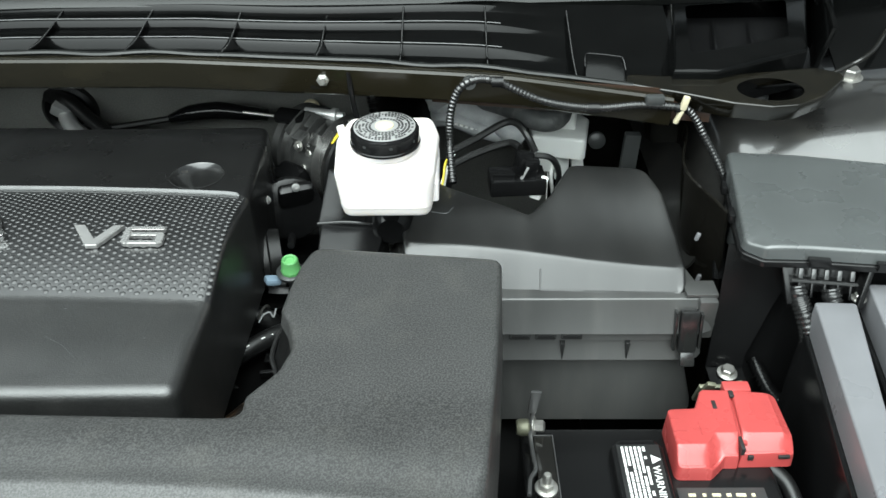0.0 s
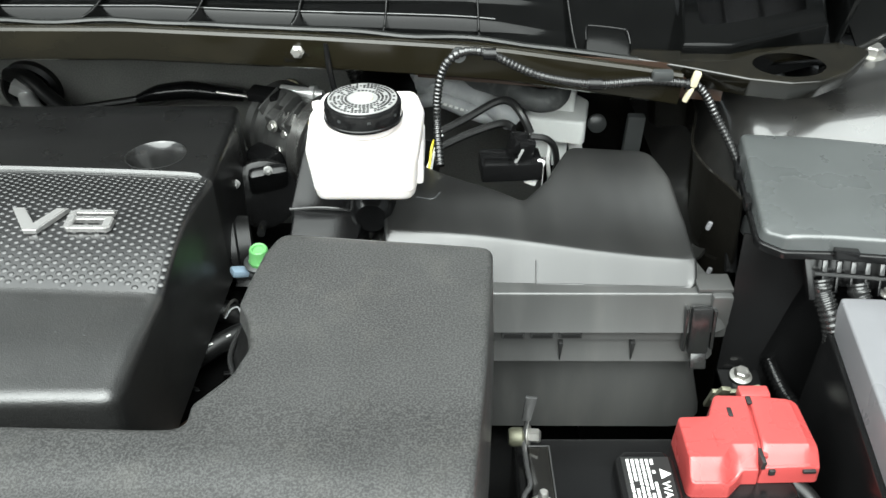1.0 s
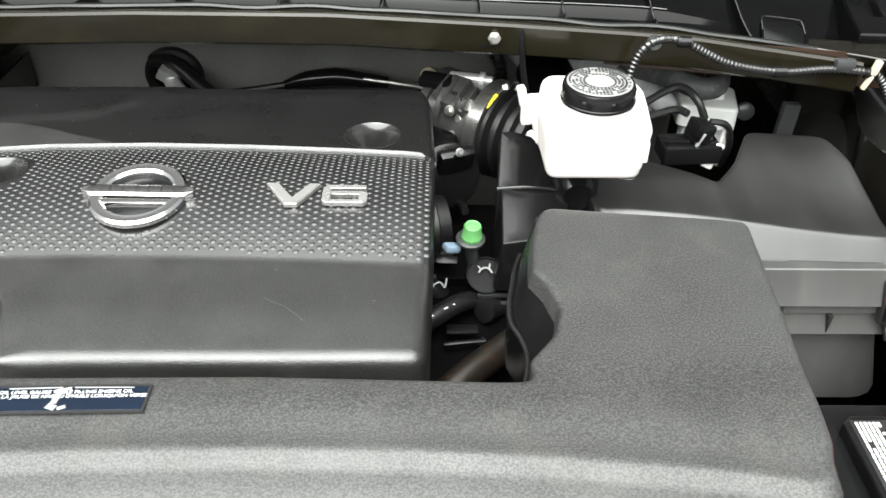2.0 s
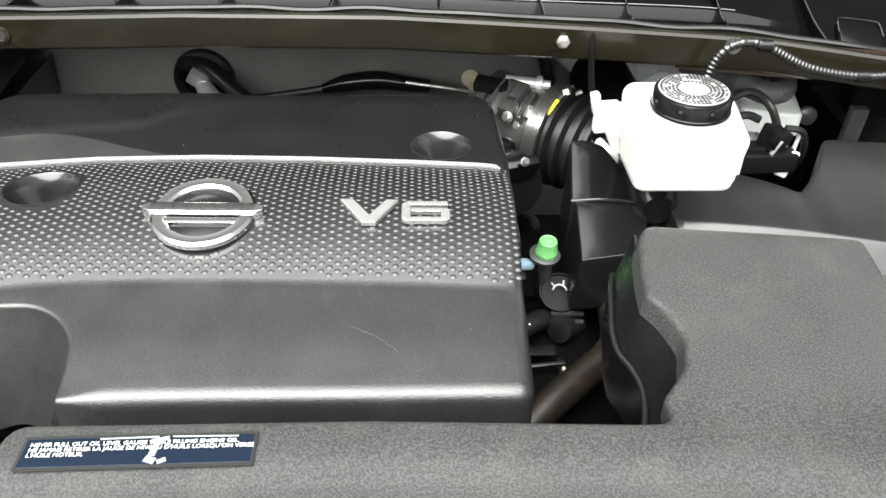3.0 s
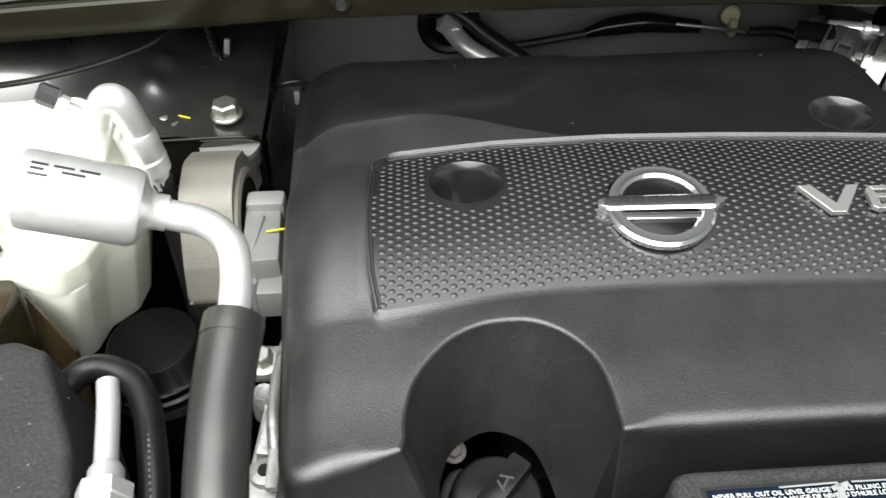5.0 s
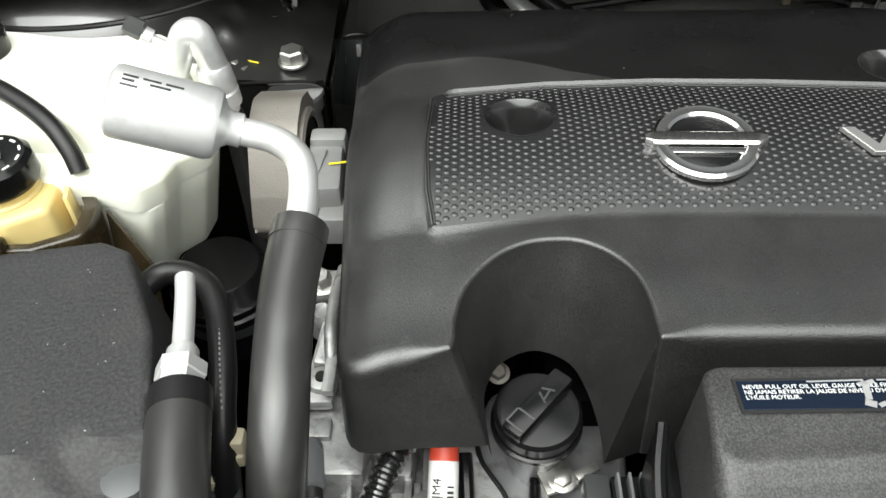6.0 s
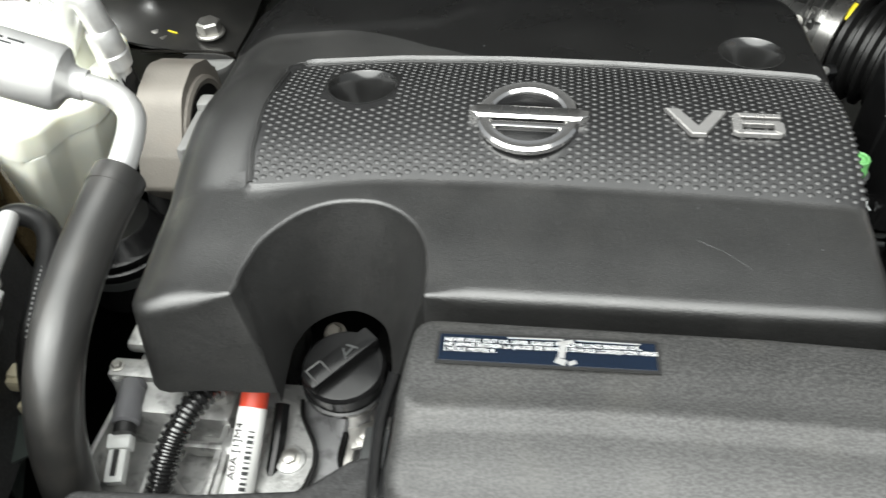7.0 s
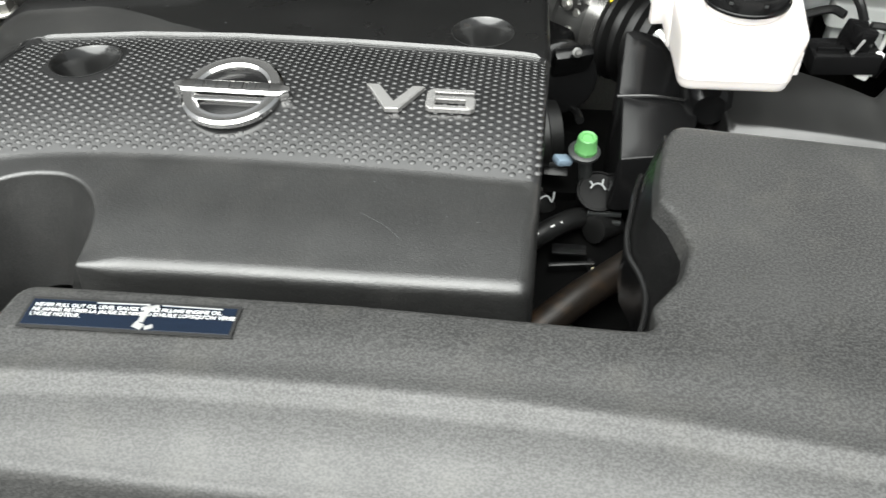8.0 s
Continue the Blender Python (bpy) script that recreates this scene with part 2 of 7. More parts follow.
def join(*bms):
    """One bmesh out of several."""
    a = bms[0]
    for b in bms[1:]:
        me = bpy.data.meshes.new("tmp")
        b.to_mesh(me)
        b.free()
        a.from_mesh(me)
        bpy.data.meshes.remove(me)
    return a


def frame_of(way):
    """Two unit vectors square to a direction."""
    w = Vector(way).normalized()
    a = Vector((0, 0, 1)) if abs(w.z) < 0.9 else Vector((1, 0, 0))
    u = w.cross(a).normalized()
    return u, w.cross(u).normalized(), w


def lathe(base, way, profile, seg=28, cap=True, wobble=None):
    """A body of revolution: profile of (along, radius) from base along way."""
    u, v, w = frame_of(way)
    base = Vector(base)
    bm = bmesh.new()
    rings = []
    for a, r in profile:
        ring = []
        for k in range(seg):
            ang = 2 * math.pi * k / seg
            rr = r * (wobble(ang, a) if wobble else 1)
            ring.append(bm.verts.new(base + w * a + (u * math.cos(ang) + v * math.sin(ang)) * rr))
        rings.append(ring)
    for p, q in zip(rings, rings[1:]):
        for k in range(seg):
            bm.faces.new((p[k], p[(k + 1) % seg], q[(k + 1) % seg], q[k]))
    if cap:
        bm.faces.new(rings[0][::-1])
        bm.faces.new(rings[-1])
    return bm


def smooth_path(pts, n=8):
    """A Catmull-Rom curve through points."""
    p = [Vector(q) for q in pts]
    p = [p[0] * 2 - p[1]] + p + [p[-1] * 2 - p[-2]]
    res = []
    for i in range(1, len(p) - 2):
        for k in range(n):
            t = k / n
            a, b, c, d = p[i - 1], p[i], p[i + 1], p[i + 2]
            res.append(0.5 * (2 * b + (c - a) * t + (2 * a - 5 * b + 4 * c - d) * t * t + (3 * b - a - 3 * c + d) * t ** 3))
    res.append(p[-2])
    return res


def tube(pts, r, seg=12, n=8, ridge=0.0, pitch=0.006, cap=True, raw=False):
    """A round tube along a smooth curve; ridge makes it corrugated. r may be a list, one radius for each point."""
    path = [Vector(q) for q in pts] if raw else smooth_path(pts, n)
    radii = r if isinstance(r, (list, tuple)) else None
    if ridge:
        fine, length = [path[0]], 0.0
        for a, b in zip(path, path[1:]):
            m = max(1, round((b - a).length / (pitch / 4)))
            fine += [a.lerp(b, (k + 1) / m) for k in range(m)]
        path = fine
    bm = bmesh.new()
    rings, old = [], None
    for i, p in enumerate(path):
        d = (path[min(i + 1, len(path) - 1)] - path[max(i - 1, 0)]).normalized()
        if old is None:
            u, v, _ = frame_of(d)
        else:
            u = (old - d * old.dot(d)).normalized()
            v = d.cross(u)
        old = u
        if radii:
            f = i / (len(path) - 1) * (len(radii) - 1)
            k = min(int(f), len(radii) - 2)
            rr = radii[k] + (radii[k + 1] - radii[k]) * (f - k)
        else:
            rr = r
        if ridge:
            rr += ridge * (1 if i % 4 < 2 else 0)
        rings.append([bm.verts.new(p + (u * math.cos(2 * math.pi * k / seg) + v * math.sin(2 * math.pi * k / seg)) * rr) for k in range(seg)])
    for a, b in zip(rings, rings[1:]):
        for k in range(seg):
            bm.faces.new((a[k], a[(k + 1) % seg], b[(k + 1) % seg], b[k]))
    if cap:
        bm.faces.new(rings[0][::-1])
        bm.faces.new(rings[-1])
    return bm


def rounded(pts, r, seg=5):
    """A polygon with its corners rounded; a point may carry a radius of its own as third number."""
    res, n = [], len(pts)
    for i, q in enumerate(pts):
        rad = q[2] if len(q) > 2 else r
        p, a, b = Vector(q[:2]), Vector(pts[i - 1][:2]), Vector(pts[(i + 1) % n][:2])
        da, db = (a - p), (b - p)
        la, lb = da.length, db.length
        da.normalize(), db.normalize()
        ang = da.angle(db)
        cut = min(rad / max(math.tan(ang / 2), 1e-4), la * 0.49, lb * 0.49)
        if cut < 1e-5 or ang > 3.05:
            res.append(p)
            continue
        s, e = p + da * cut, p + db * cut
        for k in range(seg + 1):
            t = k / seg
            res.append(s * (1 - t) ** 2 + p * 2 * t * (1 - t) + e * t * t)
    return res


def resample(pts, step, closed=True):
    """Points at about even steps along a line, its corners kept."""
    res = []
    m = len(pts)
    for i in range(m if closed else m - 1):
        a, b = pts[i], pts[(i + 1) % m]
        k = max(1, round((b - a).length / step))
        res += [a.lerp(b, j / k) for j in range(k)]
    if not closed:
        res.append(pts[-1])
    return res


def inside(p, poly):
    x, y = p[0], p[1]
    odd = False
    for a, b in zip(poly, poly[1:] + poly[:1]):
        if (a[1] > y) != (b[1] > y) and x < (b[0] - a[0]) * (y - a[1]) / (b[1] - a[1]) + a[0]:
            odd = not odd
    return odd


def near_line(p, poly):
    best = 9.0
    for a, b in zip(poly, poly[1:] + poly[:1]):
        ax, ay, bx, by = a[0], a[1], b[0] - a[0], b[1] - a[1]
        t = max(0.0, min(1.0, ((p[0] - ax) * bx + (p[1] - ay) * by) / (bx * bx + by * by + 1e-12)))
        best = min(best, math.hypot(p[0] - ax - t * bx, p[1] - ay - t * by))
    return best


def shell(outline, ztop, r=0.006, foot=None, zbot=0.8, draft=0.0, grid=0.012, holes=(), extra=(), steps=3, rounds=4, bottom=False, lines=()):
    """A moulded lid: a top surface z = ztop(x, y) within an outline (counter-clockwise), rounded over its edge by r and drawn down
    to foot(i, p), a place for each outline point, or to zbot with a draft. Returns the bmesh."""
    n = len(outline)
    rad = [r(p) if callable(r) else r for p in outline]
    normal = []
    for i in range(n):
        d = (outline[(i + 1) % n] - outline[i - 1]).normalized()
        normal.append(Vector((-d.y, d.x)))
    rings = []
    for k in range(rounds + 1):
        a = k / rounds * math.pi / 2
        ring = []
        for p, q, e in zip(outline, normal, rad):
            w = p + q * (e * (1 - math.sin(a)))
            ring.append(Vector((w.x, w.y, ztop(p.x + q.x * e, p.y + q.y * e) - e * (1 - math.cos(a)))))
        rings.append(ring)
    last = rings[-1]
    feet = []
    for i, p in enumerate(outline):
        feet.append(Vector(foot(i, last[i])) if foot else Vector((p.x - normal[i].x * draft, p.y - normal[i].y * draft, zbot)))
    for k in range(1, steps + 1):
        rings.append([a.lerp(b, k / steps) for a, b in zip(last, feet)])
    bm = bmesh.new()
    rim = [Vector((v.x, v.y)) for v in rings[0]]
    verts2, edges2 = list(rim), [(i, (i + 1) % n) for i in range(n)]
    for h in holes:
        o = len(verts2)
        verts2 += [Vector(p) for p in h]
        edges2 += [(o + i, o + (i + 1) % len(h)) for i in range(len(h))]
    for line in lines:
        pts = [Vector(p) for p in line if inside(p, rim) and near_line(p, rim) > 0.0015 and not any(inside(p, h) or near_line(p, h) < 0.0015 for h in holes)]
        o = len(verts2)
        verts2 += pts
        edges2 += [(o + i, o + i + 1) for i in range(len(pts) - 1) if (pts[i + 1] - pts[i]).length < 0.012]
    fixed = verts2[n:]
    x0, x1 = min(v.x for v in rim), max(v.x for v in rim)
    y0, y1 = min(v.y for v in rim), max(v.y for v in rim)
    nx, ny = max(1, round((x1 - x0) / grid)), max(1, round((y1 - y0) / grid))
    pool = [Vector((x0 + (x1 - x0) * i / nx, y0 + (y1 - y0) * j / ny)) for i in range(1, nx) for j in range(1, ny)] + [Vector(e) for e in extra]
    for p in pool:
        if inside(p, rim) and near_line(p, rim) > grid * 0.35 and not any(abs(p.x - q.x) < 0.0035 and abs(p.y - q.y) < 0.0035 for q in fixed) and not any(inside(p, h) or near_line(p, h) < grid * 0.3 for h in holes):
            verts2.append(p)
    vs, _, fs, ov, _, _ = geometry.delaunay_2d_cdt(verts2, edges2, [], 1, 1e-6)
    made = [bm.verts.new((v.x, v.y, ztop(v.x, v.y))) for v in vs]
    back_to = {}
    for i, src in enumerate(ov):
        for s in src:
            if s < n:
                back_to[s] = made[i]
    for f in fs:
        c = sum((vs[i] for i in f), Vector((0, 0))) / len(f)
        if inside(c, rim) and not any(inside(c, h) for h in holes):
            bm.faces.new([made[i] for i in f])
    for v in [v for v in bm.verts if not v.link_faces]:
        bm.verts.remove(v)
    old = [back_to[i] for i in range(n)]
    for ring in rings[1:]:
        cur = [bm.verts.new(p) for p in ring]
        for i in range(n):
            j = (i + 1) % n
            bm.faces.new((old[i], cur[i], cur[j], old[j]))
        old = cur
    if bottom:
        bm.faces.new(old[::-1])
    return bm


def block(pts, z0, z1, r=0.004, edge=0.003, grid=0.03, draft=0.0, ztop=None):
    """A solid moulded block over a plan polygon with rounded corners and edges."""
    return shell(resample(rounded(pts, r), 0.02), ztop or (lambda x, y: z1), edge, None, z0, draft, grid, steps=1, rounds=3, bottom=True)


def rect(x0, y0, x1, y1):
    return [(x0, y0), (x1, y0), (x1, y1), (x0, y1)]


def ring_points(c, r, seg=32):
    return [Vector((c[0] + r * math.cos(2 * math.pi * k / seg), c[1] + r * math.sin(2 * math.pi * k / seg))) for k in range(seg)]


def interp(table, x):
    for (a, u), (b, v) in zip(table, table[1:]):
        if x <= b:
            t = max(0.0, (x - a) / (b - a))
            return u + (v - u) * t
    return table[-1][1]


def ease(t):
    t = max(0.0, min(1.0, t))
    return t * t * (3 - 2 * t)


def hex_head(at, way, r, h=None, washer=1.45):
    """A flanged hexagon bolt head."""
    h = h or r * 0.95
    a = lathe(at, way, [(0, r * washer), (r * 0.18, r * washer), (r * 0.28, r * 1.1)], 24)
    b = lathe(Vector(at) + Vector(way).normalized() * r * 0.25, way, [(0, r), (h * 0.85, r), (h, r * 0.82)], 6)
    return join(a, b)


def bolt(at, way, r, label="zinc-plated hexagon bolt", mat="steel", parent=None, name="bolt"):
    if parent:
        return part(name, hex_head(at, way, r), mat, parent, smooth=30)
    return part(name, hex_head(at, way, r), mat, None, label, 30, "bolt")


def letters(text, size, m, mat, name, parent, depth=0.0, label="", spacing=1.0):
    """Raised or printed writing in the built-in font, at the pose m."""
    cu = bpy.data.curves.new("writing", "FONT")
    cu.body, cu.size, cu.extrude, cu.space_character = text, size, depth, spacing
    cu.resolution_u = 3
    tmp = bpy.data.objects.new("writing", cu)
    scene.collection.objects.link(tmp)
    me = bpy.data.meshes.new_from_object(tmp.evaluated_get(bpy.context.evaluated_depsgraph_get()))
    bpy.data.objects.remove(tmp)
    bm = bmesh.new()
    bm.from_mesh(me)
    bpy.data.meshes.remove(me)
    bm.transform(m)
    return part(name, bm, mat, parent, label, 0)


def sheet(fn, us, vs):
    """A surface from fn(u, v) over lists of u and v."""
    bm = bmesh.new()
    g = [[bm.verts.new(fn(u, v)) for v in vs] for u in us]
    for i in range(len(us) - 1):
        for j in range(len(vs) - 1):
            bm.faces.new((g[i][j], g[i + 1][j], g[i + 1][j + 1], g[i][j + 1]))
    return bm


def spread(a, b, n):
    return [a + (b - a) * k / n for k in range(n + 1)]


def thick(bm, t):
    """Gives a sheet thickness."""
    bmesh.ops.recalc_face_normals(bm, faces=bm.faces)
    bmesh.ops.solidify(bm, geom=bm.faces[:], thickness=t)
    return bm


def sweep(profile, xs, shift=None):
    """A profile of (y, z) drawn along x; shift(x) moves it by (dy, dz)."""
    s = shift or (lambda x: (0, 0))
    return sheet(lambda x, k: (x, profile[k][0] + s(x)[0], profile[k][1] + s(x)[1]), xs, range(len(profile)))

# ================= setting =================
bm = bmesh.new()
bmesh.ops.create_grid(bm, x_segments=8, y_segments=8, size=400)
part("ground", bm, "concrete", None, "grey concrete ground under the car", 0, "ground", kind="structure")

# inner fender aprons, bay floor and front crossmember close the engine bay
part("wall_left", join(box((-1.13, 0.45, 0.55), (0.03, 1.5, 0.9), 0.004)), "paint", None, "black painted inner fender wall", 30, "car body", kind="structure")
part("wall_right", join(box((0.62, 0.40, 0.52), (0.03, 1.5, 0.86), 0.004)), "paint", None, "black painted inner fender wall", 30, "car body", kind="structure")
part("floor", box((-0.25, 0.55, 0.42), (1.74, 1.3, 0.02), 0.003), "deep", None, "undertray below the engine, coloured black as in shade", 30, "undertray", kind="structure")
part("wall_south", box((-0.25, 0.10, 0.62), (1.74, 0.03, 0.56), 0.004), "deep", None, "radiator support panel, coloured black as in shade", 30, "car body", kind="structure")

# the firewall: a felt-lined panel with a round opening for the pipes
HOLE = (-0.565, 0.870)


def firewall():
    circle = ring_points(HOLE, 0.032, 28)
    outline = resample([Vector(p) for p in rect(-1.10, 0.40, 0.15, 1.04)], 0.08)
    return shell(outline, lambda x, y: 0.0, 0.002, None, -0.012, 0, 0.05, holes=[circle], steps=1, rounds=1)


bm = firewall()
bm.transform(Matrix(((1, 0, 0, 0), (0, 0, -1, 1.115), (0, 1, 0, 0), (0, 0, 0, 1))))
part("wall_north", bm, "felt", None, "dark grey felt-lined firewall behind the engine", 30, "firewall", kind="structure")

part("bulkhead", box((0.386, 1.118, 0.72), (0.47, 0.010, 0.64), 0.001), "paint", None, "black painted bulkhead beside the felt-lined firewall", 30, "firewall", kind="structure")

# the painted cross rail in front of the cowl, dipping towards both ends
RAIL = [(-1.12, -0.035), (-0.95, -0.022), (-0.71, -0.006), (-0.5, 0.0), (-0.3, 0.0), (-0.118, -0.007), (0.06, -0.016), (0.246, -0.038), (0.40, -0.062), (0.56, -0.075)]
RAILY = [(-1.12, 0.03), (-0.9, 0.022), (-0.6, 0.010), (-0.3, 0.004), (0.0, -0.008), (0.2, -0.022), (0.34, -0.040), (0.46, -0.02), (0.56, 0.02)]


def rail_shift(x):
    return interp(RAILY, x), interp(RAIL, x)


xs = spread(-1.12, 0.235, 80)
rail = thing("trim", (-0.3, 0.84, 1.0), "bronze-black painted cross rail in front of the cowl", "car body", kind="structure")
prof = [(0.895, 1.020), (0.870, 1.024), (0.848, 1.029), (0.838, 1.031), (0.834, 1.034), (0.8325, 1.040), (0.8310, 1.058), (0.8305, 1.0625), (0.8320, 1.0640), (0.8350, 1.0638), (0.845, 1.0615), (0.858, 1.060), (0.866, 1.052)]
part("rail_face", thick(sweep(prof, xs, rail_shift), -0.0015), "rail", rail)
lip = sweep([(0.849, 1.0625), (0.8475, 1.0650), (0.849, 1.0670), (0.852, 1.0675), (0.8545, 1.066), (0.854, 1.0625)], xs, lambda x: (rail_shift(x)[0] + 0.0012 * math.sin(x * 37) + 0.001 * math.sin(x * 71), rail_shift(x)[1] + 0.0008 * math.sin(x * 53)))
part("weatherstrip", lip, "molding", rail, "thin grey sealing edge")
roof = sheet(lambda x, v: (x, 0.87 + 0.25 * v + rail_shift(x)[0], 1.020 + rail_shift(x)[1] * (1 - v) + 0.01 * v), xs, spread(0, 1, 4))
part("plenum_floor", thick(roof, 0.003), "paint", rail)

# the open plastic cowl tray with its ribs, and the windscreen's foot
cowl = thing("cowl_tray", (-0.25, 0.92, 1.03), "black plastic cowl tray with upright ribs below the windscreen", "cowl", kind="structure")
TRAY = [(0.858, 1.062), (0.862, 1.054), (0.868, 1.045), (0.885, 1.039), (0.912, 1.038), (0.920, 1.040), (0.924, 1.050), (0.926, 1.0515), (0.952, 1.0515), (0.956, 1.053), (0.959, 1.0585), (0.961, 1.060), (0.980, 1.060), (0.985, 1.062), (0.990, 1.068), (1.004, 1.070)]
PLAIN = [(0.858, 1.062), (0.862, 1.054), (0.868, 1.045), (0.890, 1.040), (0.93, 1.044), (0.97, 1.052), (1.0, 1.062), (1.02, 1.070)]


def tray_point(x, k):
    """The stepped trough, turning into a plain slope towards the battery side."""
    (y, z), f = TRAY[k], ease((x - 0.02) / 0.14)
    dy, dz = rail_shift(x)
    g = 1 - 0.85 * ease((y - 0.87) / 0.13) * ease((x + 0.3) / 0.3)
    return x, y + dy * g, z + (interp(PLAIN, y) - z) * f + dz * g


part("tray", thick(sheet(tray_point, spread(-1.1, 0.26, 76), range(len(TRAY))), 0.002), "tray", cowl)
RIBS = [-1.02, -0.91, -0.80, -0.69, -0.58, -0.474, -0.363, -0.254, -0.149, -0.056, 0.042, 0.14]
for x in RIBS:
    dy, dz = rail_shift(x)
    p2 = [(0.866 + dy, 1.045 + dz), (0.90 + dy, 1.042 + dz), (0.95 + dy, 1.047 + dz), (0.99 + dy, 1.056 + dz)]
    top = [(0.99 + dy, 1.062 + dz), (0.95 + dy, 1.058 + dz), (0.905 + dy, 1.056 + dz), (0.872 + dy, 1.058 + dz)]
    if x > -0.1:
        low = [tray_point(x, k)[1:] for k in (2, 4, 8, 13)]
        p2 = [(y, z) for y, z in low]
        top = [(y, z + h) for (y, z), h in zip(low[::-1], (0.006, 0.010, 0.013, 0.009))]
    bm = bmesh.new()
    a = [bm.verts.new((x - 0.0012, y, z - 0.006)) for y, z in p2] + [bm.verts.new((x - 0.0012, y, z)) for y, z in top]
    b = [bm.verts.new((v.co.x + 0.0024, v.co.y, v.co.z)) for v in a]
    bm.faces.new(a), bm.faces.new(b[::-1])
    for i in range(8):
        bm.faces.new((a[i], b[i], b[(i + 1) % 8], a[(i + 1) % 8]))
    rib = part("rib", bm, "tray", cowl, smooth=0)
    edge_line = [(x, 0.992 + dy, 1.0635 + dz), (x, 0.972 + dy, 1.0615 + dz), (x, 0.95 + dy, 1.0585 + dz), (x + 0.002, 0.905 + dy, 1.0565 + dz), (x + 0.001, 0.874 + dy, 1.0585 + dz)]
    if x > -0.1:
        edge_line = [(x, y, z + 0.0004) for y, z in top]
    # thin paler tube draws the highlight on the rib's top edge
    part("rib_edge", tube(edge_line, 0.0007, 6, 4), "edge", rib)
# the ledges' highlights, drawn as thin paler tubes
for name, k in (("ledge_edge", 7), ("ledge_edge", 11)):
    part(name, tube([Vector(tray_point(x, k)) + Vector((0, 0, 0.0015)) for x in spread(-1.08, 0.06, 44)], 0.0007, 6, raw=True), "edge", cowl, "thin moulded ledge edge in a pale glint tone")
for x, y in ((-0.80, 0.02), (-0.56, 0.004), (-0.307, 0.0), (-0.032, 0.0), (0.172, -0.005), (0.352, 0.045)):
    dy, dz = rail_shift(x)
    at = (x, 0.868 + dy + y, 1.0475 + dz)
    part("clip", join(lathe(at, (0, -0.25, 1), [(0, 0.011), (0.003, 0.011), (0.004, 0.008)], 20), lathe(Vector(at) + Vector((0, 0, 0.003)), (0, -0.25, 1), [(0, 0.0075), (0.005, 0.007), (0.006, 0.005)], 20)), "slate", cowl, "round black push clip")
part("tab", box((0.171, 0.862, 1.034), (0.046, 0.032, 0.010), 0.004, (28, 4, -6), 3), "tray", cowl, "moulded black tab on the tray")
part("tab_edge", tube([(0.149, 0.862, 1.040), (0.150, 0.874, 1.0475), (0.155, 0.8775, 1.0485), (0.186, 0.873, 1.0465), (0.191, 0.869, 1.045), (0.193, 0.858, 1.037)], 0.0011, 8, 6), "black", cowl)
part("moulding", thick(sweep([(0.996, 1.058), (0.992, 1.066), (1.000, 1.074), (1.020, 1.084), (1.040, 1.096)], spread(-1.1, 0.45, 40), lambda x: (rail_shift(x)[0] * 0.3 + 0.11 * max(0, x + 0.02), rail_shift(x)[1] * (0.9 - 0.75 * ease((x + 0.3) / 0.3)))), 0.004), "molding", cowl, "grey windscreen edge moulding")
part("windscreen", thick(sweep([(1.03, 1.088), (1.5, 1.42)], spread(-1.1, 0.55, 8)), 0.005), "glass", None, "dark windscreen rising behind the cowl", 0, "windscreen", kind="structure")

# cowl end on the battery side: a pocket with a raised rim, and the flange with the oval opening
cend = thing("cowl_end", (0.36, 0.92, 0.98), "black plastic cowl end with a recessed rectangular pocket", "cowl", kind="structure")
pocket = [Vector(p) for p in ((0.266, 0.875), (0.388, 0.918), (0.420, 1.030), (0.290, 1.010))]
outer = [Vector(p) for p in ((0.240, 0.838), (0.287, 0.836), (0.400, 0.888), (0.47, 1.10), (0.29, 1.10))]
bm = shell(resample(outer, 0.02), lambda x, y: 1.046 + 0.04 * (y - 0.84), 0.005, None, 1.0, 0.0, 0.02, holes=[resample(rounded([tuple(p) for p in pocket], 0.01), 0.01)], steps=1)
part("frame", bm, "tray", cend)
part("pocket", sheet(lambda u, v: (0.258 + u * 0.175, 0.86 + v * 0.19, 1.012 + 0.01 * v), spread(0, 1, 4), spread(0, 1, 4)), "black", cend)
for x in (0.318, 0.362):
    part("rib", box((x, 0.955, 1.020), (0.0025, 0.15, 0.018), 0.0008, (0, 0, -12)), "black", cend)
part("side_wall", box((0.455, 1.01, 1.03), (0.006, 0.24, 0.08), 0.002, (0, 10, -17)), "tray", cend)
part("end_panel", thick(sheet(lambda u, v: (0.46 + 0.20 * u, 0.93 + 0.20 * v, 1.0 + 0.09 * v + 0.02 * u), spread(0, 1, 4), spread(0, 1, 4)), 0.003), "tray", cend)
part("hinge_arm", tube([(0.432, 0.892, 1.012), (0.46, 0.905, 1.018), (0.493, 0.925, 1.028), (0.54, 0.985, 1.042), (0.60, 1.03, 1.06)], 0.003, 10), "paint", cend, "thin black hinge arm")

oval = [Vector((0.3385 + 0.035 * math.cos(a), 0.8155 + 0.0225 * math.sin(a))) for a in [2 * math.pi * k / 36 for k in range(36)]]
flange = resample(rounded([(0.190, 0.830), (0.241, 0.812), (0.294, 0.790), (0.332, 0.782), (0.360, 0.785), (0.392, 0.803, 0.03), (0.432, 0.845, 0.02), (0.40, 0.860), (0.314, 0.848), (0.299, 0.842), (0.245, 0.845), (0.19, 0.850)], 0.012), 0.01)
bm = shell(flange, lambda x, y: 1.033 + 0.10 * (y - 0.815), 0.002, lambda i, p: (p.x, p.y + 0.010, p.z - 0.020), grid=0.01, holes=[oval], steps=2)
part("flange", bm, "rail_dark", rail, "painted flange with an oval opening", 75)
